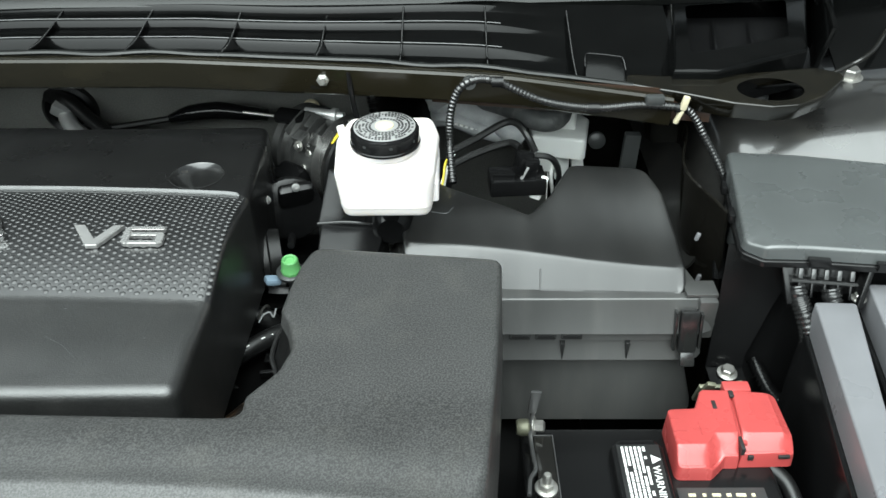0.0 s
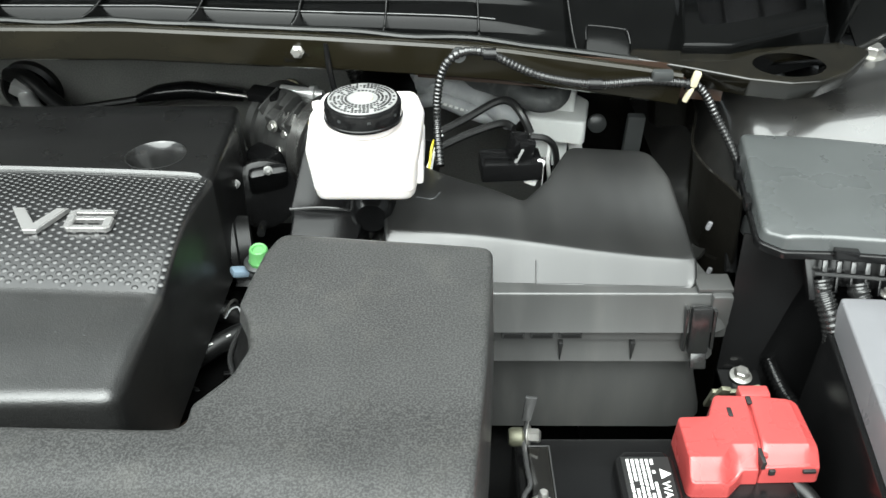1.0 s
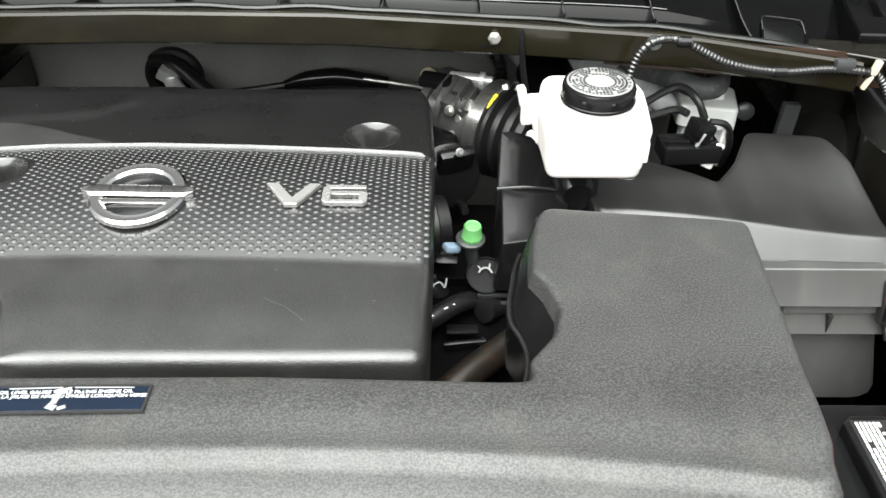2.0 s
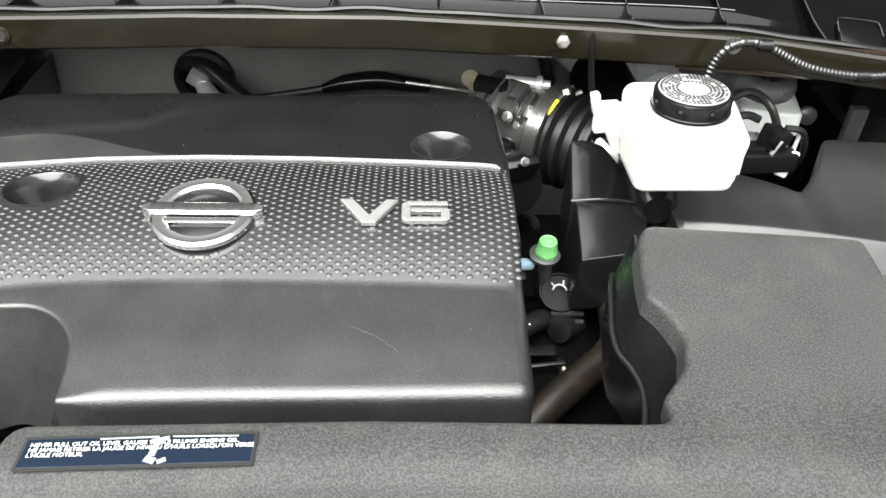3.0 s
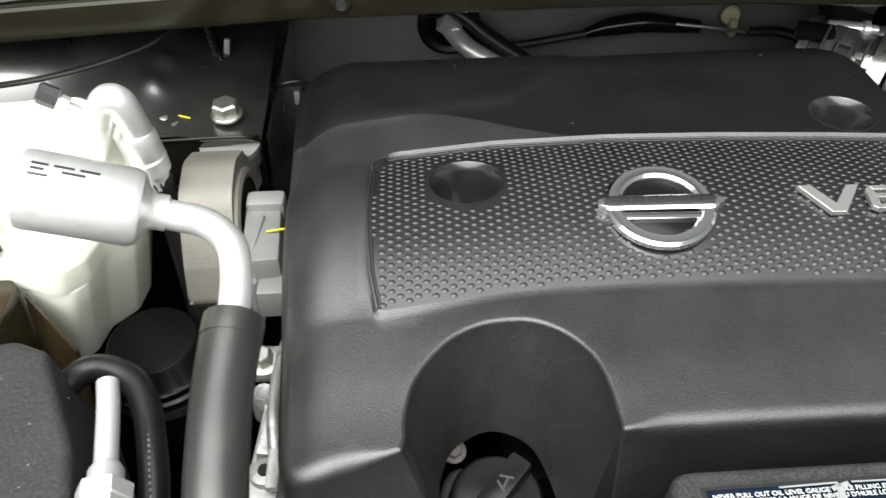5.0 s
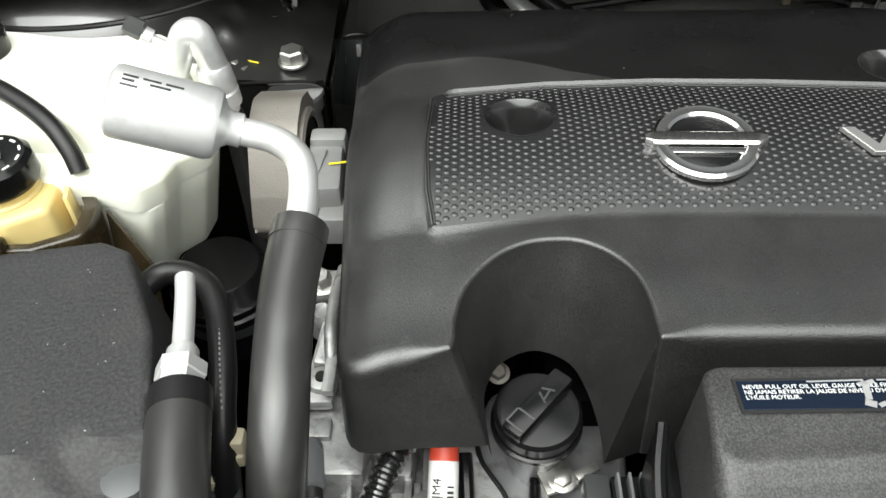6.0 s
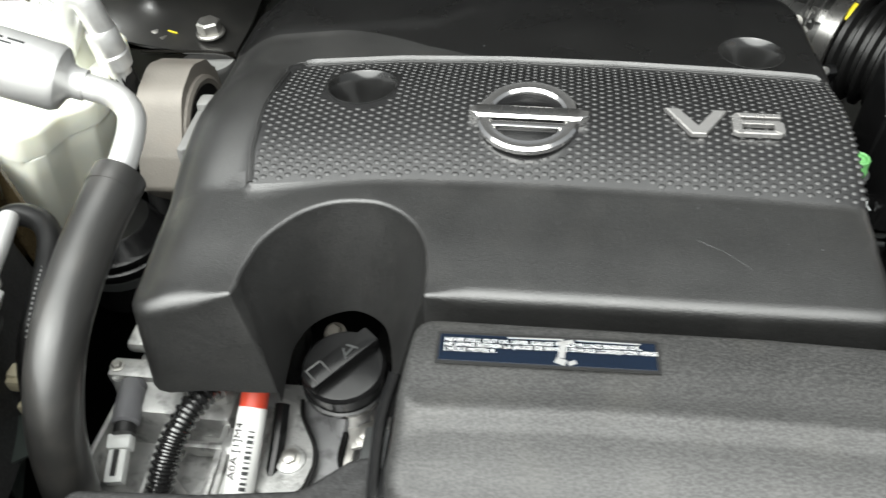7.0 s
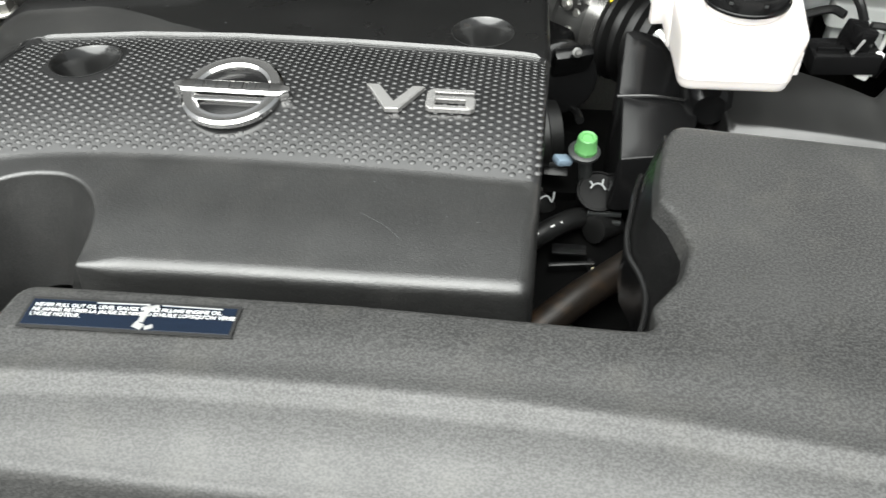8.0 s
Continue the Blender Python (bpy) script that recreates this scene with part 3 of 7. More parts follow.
part("inner_panel", thick(sheet(lambda u, v: (-0.02 + 0.30 * u, 0.837 - 0.02 * u, 1.048 - 0.018 * u - 0.035 * v), spread(0, 1, 10), spread(0, 1, 3)), 0.002), "brown", rail, "brownish primed bracket plate")

# strut towers
def tower_right(x, y):
    d = math.hypot((x - 0.56) / 0.22, (y - 0.90) / 0.20)
    z = 0.975 + 0.022 * ease(1.15 - d) - 0.030 * ease((0.83 - y) / 0.08)
    return z - 0.10 * ease((0.325 - x) / 0.075) ** 1.5


bm = sheet(lambda x, y: (x, y, tower_right(x, y) if x < 0.6 else 0.985 - 0.02 * (x - 0.6)), spread(0.25, 0.95, 50), spread(0.74, 1.12, 34))
part("strut_tower", thick(bm, 0.003), "tower", None, "black painted strut tower panel beside the fuse box", 40, "car body", kind="structure")
bm = sheet(lambda y, z: (0.27 + 0.03 * (0.93 - z) / 0.4 + 0.012 * math.sin(y * 30), y, z), spread(0.70, 1.10, 24), spread(0.45, 0.955, 12))
part("apron", thick(bm, 0.003), "paint", None, "black painted apron panel below the strut tower", 40, "car body", kind="structure")


def tower_left(x, y):
    r = math.hypot((x + 1.06) / 0.26, (y - 1.05) / 0.22)
    z = 0.905 + 0.10 * ease(1.38 - r) + 0.004 * math.sin(r * 26) * ease(1.3 - r)
    return z + sum(0.0055 * math.exp(-((x - bx) ** 2 + (y - by) ** 2) / 0.00011) for bx, by in ((-0.862, 0.962), (-0.867, 0.923), (-0.875, 0.892)))


bm = sheet(lambda x, y: (x, y, tower_left(x, y)), spread(-1.12, -0.768, 100), spread(0.838, 1.11, 80))
tl = part("strut_tower", thick(bm, 0.004), "tower", None, "black painted strut tower with stamped ridges", 40, "car body", kind="structure")
part("hole", lathe((-0.831, 0.930, tower_left(-0.831, 0.930) + 0.0002), (0, 0, 1), [(0, 0.0050), (0.0006, 0.0046)], 18), "ink", tl)
bm = sheet(lambda x, z: (x, 0.838 + 0.004 * math.sin(x * 40), z), spread(-1.12, -0.77, 20), spread(0.45, 0.906, 10))
part("apron", thick(bm, 0.003), "paint", None, "black painted panel below the strut tower", 40, "car body", kind="structure")
bm = sheet(lambda y, z: (-0.768 + 0.006 * math.sin(z * 30), y, z), spread(0.838, 1.11, 12), spread(0.45, 0.905, 10))
part("apron", thick(bm, 0.003), "paint", None, "black painted inner panel beside the engine", 40, "car body", kind="structure")
part("ridge", tube([(x, y, tower_left(x, y) + 0.001) for x, y in [(-1.06 + 0.26 * 0.86 * math.cos(a), 1.05 + 0.22 * 0.86 * math.sin(a)) for a in spread(-1.9, -0.1, 10)]], 0.003, 8), "tower", None, "stamped ridge on the black strut tower", 40, "car body", kind="structure")

# the raised hood shades the bay from above
hood = sheet(lambda x, v: (x, 1.06 - 0.06 * v, 1.11 + 0.42 * v), spread(-1.15, 0.65, 10), spread(0, 1, 8))
part("ceiling", thick(hood, 0.03), "padded", None, "dark lined underside of the raised hood", 40, "hood", kind="structure")

# ================= engine cover =================
cover = thing("engine_cover", (-0.46, 0.65, 0.88), "black plastic engine cover with dimpled centre band and chrome lettering", "engine cover")
ARCH = [(x, 0.433 + (y - 0.433) * 0.90) for x, y in [(-0.627, 0.440), (-0.626, 0.458), (-0.619, 0.484), (-0.600, 0.510), (-0.580, 0.523), (-0.560, 0.527), (-0.540, 0.525), (-0.521, 0.512), (-0.507, 0.491), (-0.501, 0.467), (-0.499, 0.440)]]
MOUTH = [(-0.603, 0.405), (-0.607, 0.441), (-0.606, 0.461), (-0.595, 0.484), (-0.569, 0.497), (-0.544, 0.486), (-0.533, 0.463), (-0.527, 0.428), (-0.527, 0.400)]
TOP_EDGE = [(-0.70, 0.672), (-0.646, 0.680), (-0.632, 0.686), (-0.552, 0.696), (-0.46, 0.699), (-0.368, 0.696), (-0.277, 0.690), (-0.21, 0.684), (-0.19, 0.678)]
LOW_EDGE = [(-0.70, 0.523), (-0.64, 0.530), (-0.606, 0.535), (-0.553, 0.542), (-0.514, 0.545), (-0.437, 0.546), (-0.32, 0.543), (-0.22, 0.537), (-0.19, 0.536)]
PANEL_LEFT = [(0.52, -0.641), (0.56, -0.648), (0.608, -0.650), (0.675, -0.647), (0.69, -0.644)]

CORNER = 0.016
PAD_EDGE = [(-0.75, 0.715), (-0.60, 0.742), (-0.53, 0.752), (-0.49, 0.79), (-0.46, 0.86), (-0.40, 1.2)]


def panel_depth(x, y):
    """How far a place lies inside the dimpled panel's rounded upper left border."""
    a, b = interp(TOP_EDGE, x) - y, x - interp(PANEL_LEFT, y)
    if a < CORNER and b < CORNER:
        return CORNER - math.hypot(CORNER - a, CORNER - b)
    return min(a, b)


def panel_border(k):
    """The panel's border from its lower left over the rounded corner to the right, k outside of it."""
    xl, yt = interp(PANEL_LEFT, 0.66), interp(TOP_EDGE, -0.635)
    left = [(interp(PANEL_LEFT, y) - k, y) for y in spread(interp(LOW_EDGE, -0.645) + 0.002, yt - CORNER - 0.002, 30)]
    arc = [(xl + CORNER - (CORNER + k) * math.cos(a), yt - CORNER + (CORNER + k) * math.sin(a)) for a in spread(0.06, 1.45, 9)]
    return left + arc + [(x, interp(TOP_EDGE, x) + k) for x in spread(xl + CORNER + 0.003, -0.20, 108)]


def cover_z(x, y):
    yt, yb = interp(TOP_EDGE, x), interp(LOW_EDGE, x)
    front = 0.9795 + 0.003 * ease((y - 0.43) / 0.06) - 0.009 * ease((-0.55 - x) / 0.11) * (1 - ease((y - 0.45) / 0.12))
    v = (y - yb) / (yt - yb)
    band = 0.9815 + 0.0145 * math.sin(math.pi * min(1, max(0, v * 0.93 + 0.04))) + 0.0062 * v
    rear = 0.9925 - 0.004 * (y - yt) / 0.1
    z = front + (band - front) * ease((y - yb + 0.007) / 0.007)
    blend = front + (rear - front) * ease((y - yb) / (yt - yb))
    if y > yb - 0.01:
        s = min(1, max(0, (y - yb) / (yt - yb)))
        around = blend + 0.0095 * math.sin(math.pi * s)
        z = z + (around - z) * ease(-panel_depth(x, y) / 0.0042)
    pad_edge = interp(PAD_EDGE, x)
    z += 0.0028 * ease((y - pad_edge) / 0.014)
    z -= 11 * max(0, -0.668 - x) ** 2
    z -= 4.5 * max(0, y - 0.80) ** 2
    return z - 2.2 * max(0, x + 0.228) ** 2


def cover_outline():
    pts = [(-0.704, 0.411, 0.026), (-0.629, 0.430, 0.003)] + [(p.x, p.y, 0.0) for p in smooth_path([(x, y, 0) for x, y in ARCH], 4)] + [(-0.499, 0.432, 0.003), (-0.40, 0.433), (-0.30, 0.433), (-0.201, 0.434, 0.014),
           (-0.198, 0.60), (-0.196, 0.70), (-0.200, 0.80), (-0.212, 0.866, 0.03), (-0.30, 0.880), (-0.46, 0.890), (-0.60, 0.890), (-0.705, 0.882, 0.05),
           (-0.722, 0.84), (-0.720, 0.76), (-0.714, 0.60), (-0.708, 0.47)]
    return resample(rounded(pts, 0.01), 0.008)


OUT = cover_outline()
arch_ids = [i for i, p in enumerate(OUT) if -0.631 < p.x < -0.497 and 0.4335 < p.y < 0.56]
arch_ids.sort()
mouth = resample([Vector(p) for p in smooth_path([(x, y, 0) for x, y in MOUTH], 6)], 0.002, False)
arch_len = [0.0]
for a, b in zip(arch_ids, arch_ids[1:]):
    arch_len.append(arch_len[-1] + (OUT[b] - OUT[a]).length)


def cover_foot(i, p):
    if i in arch_ids:
        t = arch_len[arch_ids.index(i)] / arch_len[-1]
        k = min(int(t * (len(mouth) - 1)), len(mouth) - 2)
        q = mouth[k].lerp(mouth[k + 1], t * (len(mouth) - 1) - k)
        return q.x, q.y, 0.884
    if p.y < 0.44:
        if p.x < -0.62:
            k = ease((p.x + 0.672) / 0.045)
            return p.x + 0.024 * k, p.y - 0.013 - 0.006 * k, 0.889
        return p.x, p.y - 0.016, 0.886 if p.x < -0.55 else 0.87
    return p.x + (0.0 if p.x > -0.25 else 0.004), p.y, 0.875


CUPS = [((-0.2545, 0.7205), 0.0262), ((-0.577, 0.6440), 0.0282)]
seams = []
for k in (-0.007, -0.0035, 0.0):
    seams.append([(x, interp(LOW_EDGE, x) + k) for x in spread(-0.70, -0.20, 125)])
for k in (0.0, 0.0021, 0.0042):
    seams.append(panel_border(k))
for k in (0.0, 0.006, 0.012):
    seams.append([(x, interp(PAD_EDGE, x) + k) for x in spread(-0.725, -0.50, 46)])


def cover_edge(p):
    """The radius of the cover's edge: tight round the oil cap's recess, fuller along the front."""
    if -0.631 < p.x < -0.497 and 0.4335 < p.y < 0.56:
        return 0.0032
    if p.y < 0.5:
        away = max(p.x + 0.497, -0.631 - p.x)
        return 0.0032 + 0.0078 * ease(away / 0.030)
    return 0.008


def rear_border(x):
    """Where the smooth rear section, coloured darker for the hood's reflection, begins: along the raised pad, then
    along the dimpled panel's upper edge.
    """
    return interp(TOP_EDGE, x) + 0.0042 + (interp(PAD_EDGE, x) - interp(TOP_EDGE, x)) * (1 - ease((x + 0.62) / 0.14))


seams.append([(x, rear_border(x)) for x in spread(-0.722, -0.482, 60)])
bm = shell(OUT, cover_z, cover_edge, cover_foot, grid=0.008, holes=[ring_points(c, r, 40) for c, r in CUPS], lines=seams, steps=6, rounds=6)


def in_band(c):
    return interp(LOW_EDGE, c.x) < c.y and panel_depth(c.x, c.y) > 0 and c.z > 0.955 and c.x < -0.1985


def behind(c):
    return c.y > rear_border(c.x)


def split_off(bm, test):
    """Moves the faces for which test holds into a bmesh of their own."""
    other = bm.copy()
    bmesh.ops.delete(other, geom=[f for f in other.faces if not test(f.calc_center_median())], context="FACES")
    bmesh.ops.delete(bm, geom=[f for f in bm.faces if test(f.calc_center_median())], context="FACES")
    return other


band = split_off(bm, in_band)
# faces that take the tone darkened for the hood's reflection
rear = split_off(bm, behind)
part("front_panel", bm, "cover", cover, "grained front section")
part("rear_panel", rear, "rear", cover, "smooth satin rear section, darkened like the hood's reflection")
panel = part("dimpled_panel", band, "dimple", cover, "band of small raised dimples")

# the dimples, staggered in columns
me_v, me_f = [], []
for i in range(78):
    for j in range(27):
        x, y = -0.652 + i * 0.0060, 0.527 + j * 0.0066 + (0.0033 if i % 2 else 0)
        c = Vector((x, y, 1))
        if not (interp(LOW_EDGE, x) + 0.003 < y < 9 and panel_depth(x, y) > 0.003 and x < -0.2005):
            continue
        if math.hypot(x + 0.577, y - 0.644) < 0.033 or math.hypot((x + 0.437) / 0.040, (y - 0.6035) / 0.039) < 1:
            continue
        o = len(me_v)
        for r, h in ((1.0, -0.0003), (0.8, 0.0004), (0.5, 0.00065)):
            for k in range(10):
                a = 2 * math.pi * k / 10
                px, py = x + 0.0029 * r * math.cos(a), y + 0.0021 * r * math.sin(a)
                me_v.append((px, py, cover_z(px, py) + h))
        me_v.append((x, y, cover_z(x, y) + 0.00075))
        for k in range(10):
            m = (k + 1) % 10
            me_f.append((o + k, o + m, o + 10 + m, o + 10 + k))
            me_f.append((o + 10 + k, o + 10 + m, o + 20 + m, o + 20 + k))
            me_f.append((o + 20 + k, o + 20 + m, o + 30))
me = bpy.data.meshes.new("tmp")
me.from_pydata(me_v, [], me_f)
bm = bmesh.new()
bm.from_mesh(me)
part("dimple_relief", bm, "dome", panel, "rows of small domed dimples", 60, kind="stuff")

for (cx, cy), r in CUPS:
    z = cover_z(cx, cy)
    bm = bmesh.new()
    rings = []
    for rr, dz in ((r + 0.0012, 0.0004), (r + 0.0003, 0.0006), (r - 0.0012, -0.0010), (r * 0.87, -0.007), (r * 0.75, -0.017), (r * 0.62, -0.028), (r * 0.48, -0.037), (r * 0.30, -0.042)):
        rings.append([bm.verts.new((cx + rr * math.cos(2 * math.pi * k / 40), cy + rr * math.sin(2 * math.pi * k / 40), cover_z(cx + r * math.cos(2 * math.pi * k / 40), cy + r * math.sin(2 * math.pi * k / 40)) + dz)) for k in range(40)])
    for a, b in zip(rings, rings[1:]):
        for k in range(40):
            bm.faces.new((a[k], a[(k + 1) % 40], b[(k + 1) % 40], b[k]))
    bm.faces.new(rings[-1])
    cup = part("bolt_well", bm, "well", cover, "round sunken bolt well")
    part("bolt", hex_head((cx, cy, z - 0.042), (0, 0, 1), 0.006), "steel", cup)

border = panel_border(-0.0012)
part("border_groove", tube([(x, y, cover_z(x, y) + 0.0001) for x, y in border], 0.0012, 6, raw=True), "ink", panel, "dark groove round the panel")
border = panel_border(0.0010)
part("border_bead", tube([(x, y, cover_z(x, y) + 0.0002) for x, y in border], 0.0009, 6, raw=True), "cover", panel, "fine raised bead round the panel")

# badge: a chrome ring crossed by a bar, drawn as plain shapes
BX, BY = -0.439, 0.6035
tilt = math.degrees(math.atan((cover_z(BX, BY + 0.02) - cover_z(BX, BY - 0.02)) / 0.04))
bz = cover_z(BX, BY) + 0.0035
base = pose(BX, BY, bz, tilt, 0, -1.5)


def ellipse_ring(rx, ry, w, h, seg=48):
    """A raised elliptical ring with a rounded section."""
    bm = bmesh.new()
    rings = []
    for k in range(seg):
        a = 2 * math.pi * k / seg
        sect = []
        for du, dz in ((-w, -0.003), (-w, h * 0.35), (-w * 0.62, h), (0, h * 0.9), (w * 0.62, h), (w, h * 0.35), (w, -0.003)):
            sect.append(bm.verts.new(((rx + du) * math.cos(a), (ry + du) * math.sin(a), dz)))
        rings.append(sect)
    for i in range(seg):
        a, b = rings[i], rings[(i + 1) % seg]
        for k in range(6):
            bm.faces.new((a[k], a[k + 1], b[k + 1], b[k]))
    return bm


badge = part("badge", (lambda b: (b.transform(base), b)[1])(ellipse_ring(0.0340, 0.0330, 0.0056, 0.0030)), "badge", cover, "chrome ring badge with a cross bar", 25)
bm = lathe((0, 0, -0.004), (0, 0, 1), [(0, 1), (0.0025, 1), (0.003, 0.97)], 40)
for v in bm.verts:
    v.co.x, v.co.y = v.co.x * 0.031, v.co.y * 0.030
bm.transform(base)
part("backing", bm, "black", badge)
bar = bmesh.new()
secs = []
for x in spread(-0.0455, 0.0455, 24):
    f = 1 - max(0, (abs(x) - 0.038) / 0.0075) * 0.55
    secs.append([bar.verts.new((x, y * f, z)) for y, z in ((-0.0065, -0.003), (-0.0065, 0.0030), (-0.0045, 0.0046), (0.0045, 0.0046), (0.0070, 0.0030), (0.0070, -0.003))])
for a, b in zip(secs, secs[1:]):
    for k in range(6):
        bar.faces.new((a[k], b[k], b[(k + 1) % 6], a[(k + 1) % 6]))
bar.faces.new(secs[0]), bar.faces.new(secs[-1][::-1])
bar.transform(base @ pose(0, 0.001, 0, 0, 0, 0))
part("cross_bar", bar, "badge", badge)
lower = box((0, -0.0105, 0.0005), (0.058, 0.006, 0.003), 0.001)
lower.transform(base)
part("lower_bar", lower, "badge", badge)
for k in range(6):
    bm = box((-0.0262 + k * 0.0105, 0.0018, 0.0048), (0.0072, 0.0066, 0.0008), 0.0003)
    bm.transform(base)
    part("lettering_bar", bm, "ink", badge)


def extruded(outline, h, m, bevel=0.0008):
    bm = bmesh.new()
    vs = [bm.verts.new((x, y, 0)) for x, y in outline]
    f = bm.faces.new(vs)
    ex = bmesh.ops.extrude_face_region(bm, geom=[f])
    top = [g for g in ex["geom"] if isinstance(g, bmesh.types.BMVert)]
    bmesh.ops.translate(bm, verts=top, vec=(0, 0, h))
    edges = [e for e in bm.edges if all(v in top for v in e.verts)]
    bmesh.ops.bevel(bm, geom=edges, offset=bevel, segments=2, affect="EDGES")
    bm.transform(m)
    return bm


vx, vy = -0.3135, 0.6045
m6 = pose(vx, vy, cover_z(vx, vy) + 0.0012, tilt, 0, -1.0)
V = [(-0.0225, 0.0115), (-0.0125, 0.0115), (0.0012, -0.0065), (0.0135, 0.0110), (0.0228, 0.0110), (0.0062, -0.0150), (-0.0042, -0.0150)]
part("letter_v", extruded(V, 0.0045, m6), "satin", cover, "raised satin chrome letter V", 30)
x6, y6 = -0.2698, 0.6030
ms = pose(x6, y6 - 0.0018, cover_z(x6, y6) + 0.0012, tilt, 0, -1.0) @ Matrix.Diagonal((0.97, 0.84, 0.9, 1))
six = join(*[extruded(o, 0.0050, ms) for o in (
    [(-0.015, 0.0135), (0.018, 0.0135), (0.018, 0.0085), (-0.008, 0.0085), (-0.0125, 0.0085)],
    [(-0.015, 0.0134), (-0.0126, 0.0086), (-0.0115, 0.0045), (-0.0115, -0.0075), (-0.0125, -0.0125), (-0.0155, -0.0125), (-0.0185, -0.0095), (-0.0185, 0.0095)],
    [(-0.0126, -0.0126), (-0.0114, -0.0076), (0.012, -0.0076), (0.0165, -0.0126)],
    [(-0.0114, 0.0045), (0.0165, 0.0045), (0.0122, -0.0002), (-0.0114, -0.0002)],
    [(0.0167, 0.0045), (0.0195, 0.0018), (0.0195, -0.0098), (0.0167, -0.0126), (0.0122, -0.0076), (0.0124, -0.0002)])])
part("numeral_six", six, "satin", cover, "raised satin chrome numeral 6", 30)
bm = tube([(x, y, cover_z(x, y)) for x, y in ((-0.320, 0.494), (-0.313, 0.490), (-0.303, 0.484), (-0.294, 0.476), (-0.288, 0.470))], 0.00010, 4, 4)
part("scratch", bm, "pin", cover, "thin pale scratch")

specks = []
for k in range(60):
    x, y = random.uniform(-0.69, -0.23), random.uniform(0.45, 0.86)
    if any(math.hypot(x - c[0], y - c[1]) < r + 0.004 for c, r in CUPS) or (-0.64 < x < -0.49 and y < 0.54):
        continue
    w = random.uniform(0.0003, 0.0008)
    specks.append(box((x, y, cover_z(x, y) + 0.0002), (w * random.uniform(1, 2.2), w, 0.0003), 0, (0, 0, random.uniform(0, 180))))
part("dust", join(*specks), "pin", cover, "scattered pale dust specks", 0, kind="stuff")

# ================= intake duct cover across the front =================
duct = thing("intake_duct", (-0.22, 0.42, 0.88), "speckled grey-black plastic intake duct cover over the radiator support", "intake duct")
FOLD = [(-0.50, 0.331), (-0.393, 0.3375), (-0.30, 0.3390), (-0.21, 0.3375), (-0.127, 0.333), (-0.033, 0.323), (0.03, 0.312), (0.06, 0.306)]
D_OUT = [(-0.499, 0.275, 0.02), (-0.30, 0.275), (-0.10, 0.272), (0.012, 0.262, 0.01), (0.020, 0.305), (0.033, 0.43), (0.042, 0.546, 0.010), (0.02, 0.5495), (-0.113, 0.565, 0.014), (-0.121, 0.54), (-0.1255, 0.51),
         (-0.1275, 0.486, 0.006), (-0.1190, 0.470, 0.014), (-0.1125, 0.446, 0.022), (-0.1190, 0.422, 0.018), (-0.137, 0.398, 0.008), (-0.136, 0.379, 0.012), (-0.155, 0.3785), (-0.30, 0.3835), (-0.42, 0.3825), (-0.492, 0.382, 0.014), (-0.496, 0.33)]


def duct_z(x, y):
    f = interp(FOLD, x)
    top = 1.0165 + 0.004 * ease((0.40 - y) / 0.05) - 0.0002
    top -= 0.003 * ease((f + 0.026 - y) / 0.030)
    d = f - 0.013 - y
    step = 0.0048 * ease((d + 0.004) / 0.011) + 0.22 * max(0, d)
    return top - step - 20.0 * max(0, d - 0.022) ** 2


dout = resample(rounded(D_OUT, 0.01), 0.009)


def duct_foot(i, p):
    if p.y < 0.30 and p.x < 0.01:
        return p.x, p.y - 0.006, 0.93
    if p.x > 0.0 and p.y < 0.545:
        return p.x + 0.004, p.y, 0.90
    if p.x < -0.48:
        return p.x - 0.006, p.y, 0.91
    if p.x < -0.10 and p.y > 0.36:
        k = 0.011 * ease((p.y - 0.405) / 0.02) if p.x > -0.16 else 0.0
        return p.x - k * 0.2, p.y + (0.0 if p.y > 0.385 and p.x > -0.15 else 0.004), 1.000 if p.x > -0.16 and p.y > 0.385 else 0.968
    return p.x, p.y + 0.008, 0.90


extra = [(x, interp(FOLD, x) + k) for x in spread(-0.49, 0.03, 104) for k in (-0.022, -0.0195, -0.017, -0.0145, -0.012, -0.0095, -0.006, 0.0)]
part("body", shell(dout, duct_z, lambda p: 0.0048 if p.y > 0.33 else 0.010, duct_foot, grid=0.010, extra=extra, steps=5, rounds=5), "duct", duct)
lip_pts = [(-0.124, 0.572, 0.962), (-0.130, 0.548, 0.966), (-0.134, 0.525, 0.967), (-0.138, 0.503, 0.968), (-0.138, 0.482, 0.968), (-0.132, 0.465, 0.968), (-0.129, 0.447, 0.968), (-0.132, 0.425, 0.968), (-0.138, 0.405, 0.968), (-0.138, 0.385, 0.968)]
bm = sheet(lambda i, v: Vector(lip_pts[i]) + Vector((-0.003 * (1 if v else 0), 0, 0 if v < 2 else -0.045)), range(len(lip_pts)), (0, 1, 2))
part("lower_half", thick(bm, 0.003), "black", duct, "dark lower duct half with a clamped lip")
rim_pts = [(-0.117, 0.568), (-0.121, 0.545), (-0.1245, 0.52), (-0.127, 0.497), (-0.127, 0.484), (-0.1190, 0.468), (-0.1135, 0.447), (-0.1195, 0.423), (-0.134, 0.402), (-0.137, 0.385)]
bm = sheet(lambda i, v: Vector((rim_pts[i][0] + 0.001, rim_pts[i][1], 1.004)).lerp(Vector(lip_pts[i]), v), range(len(rim_pts)), spread(0, 1, 4))
part("inner_wall", thick(bm, 0.002), "rear", duct, "dark glossy wall of the duct's scalloped side")
part("lip", tube([(x - 0.002, y, z + 0.001) for x, y, z in lip_pts], 0.0020, 8, 4), "loom", duct)
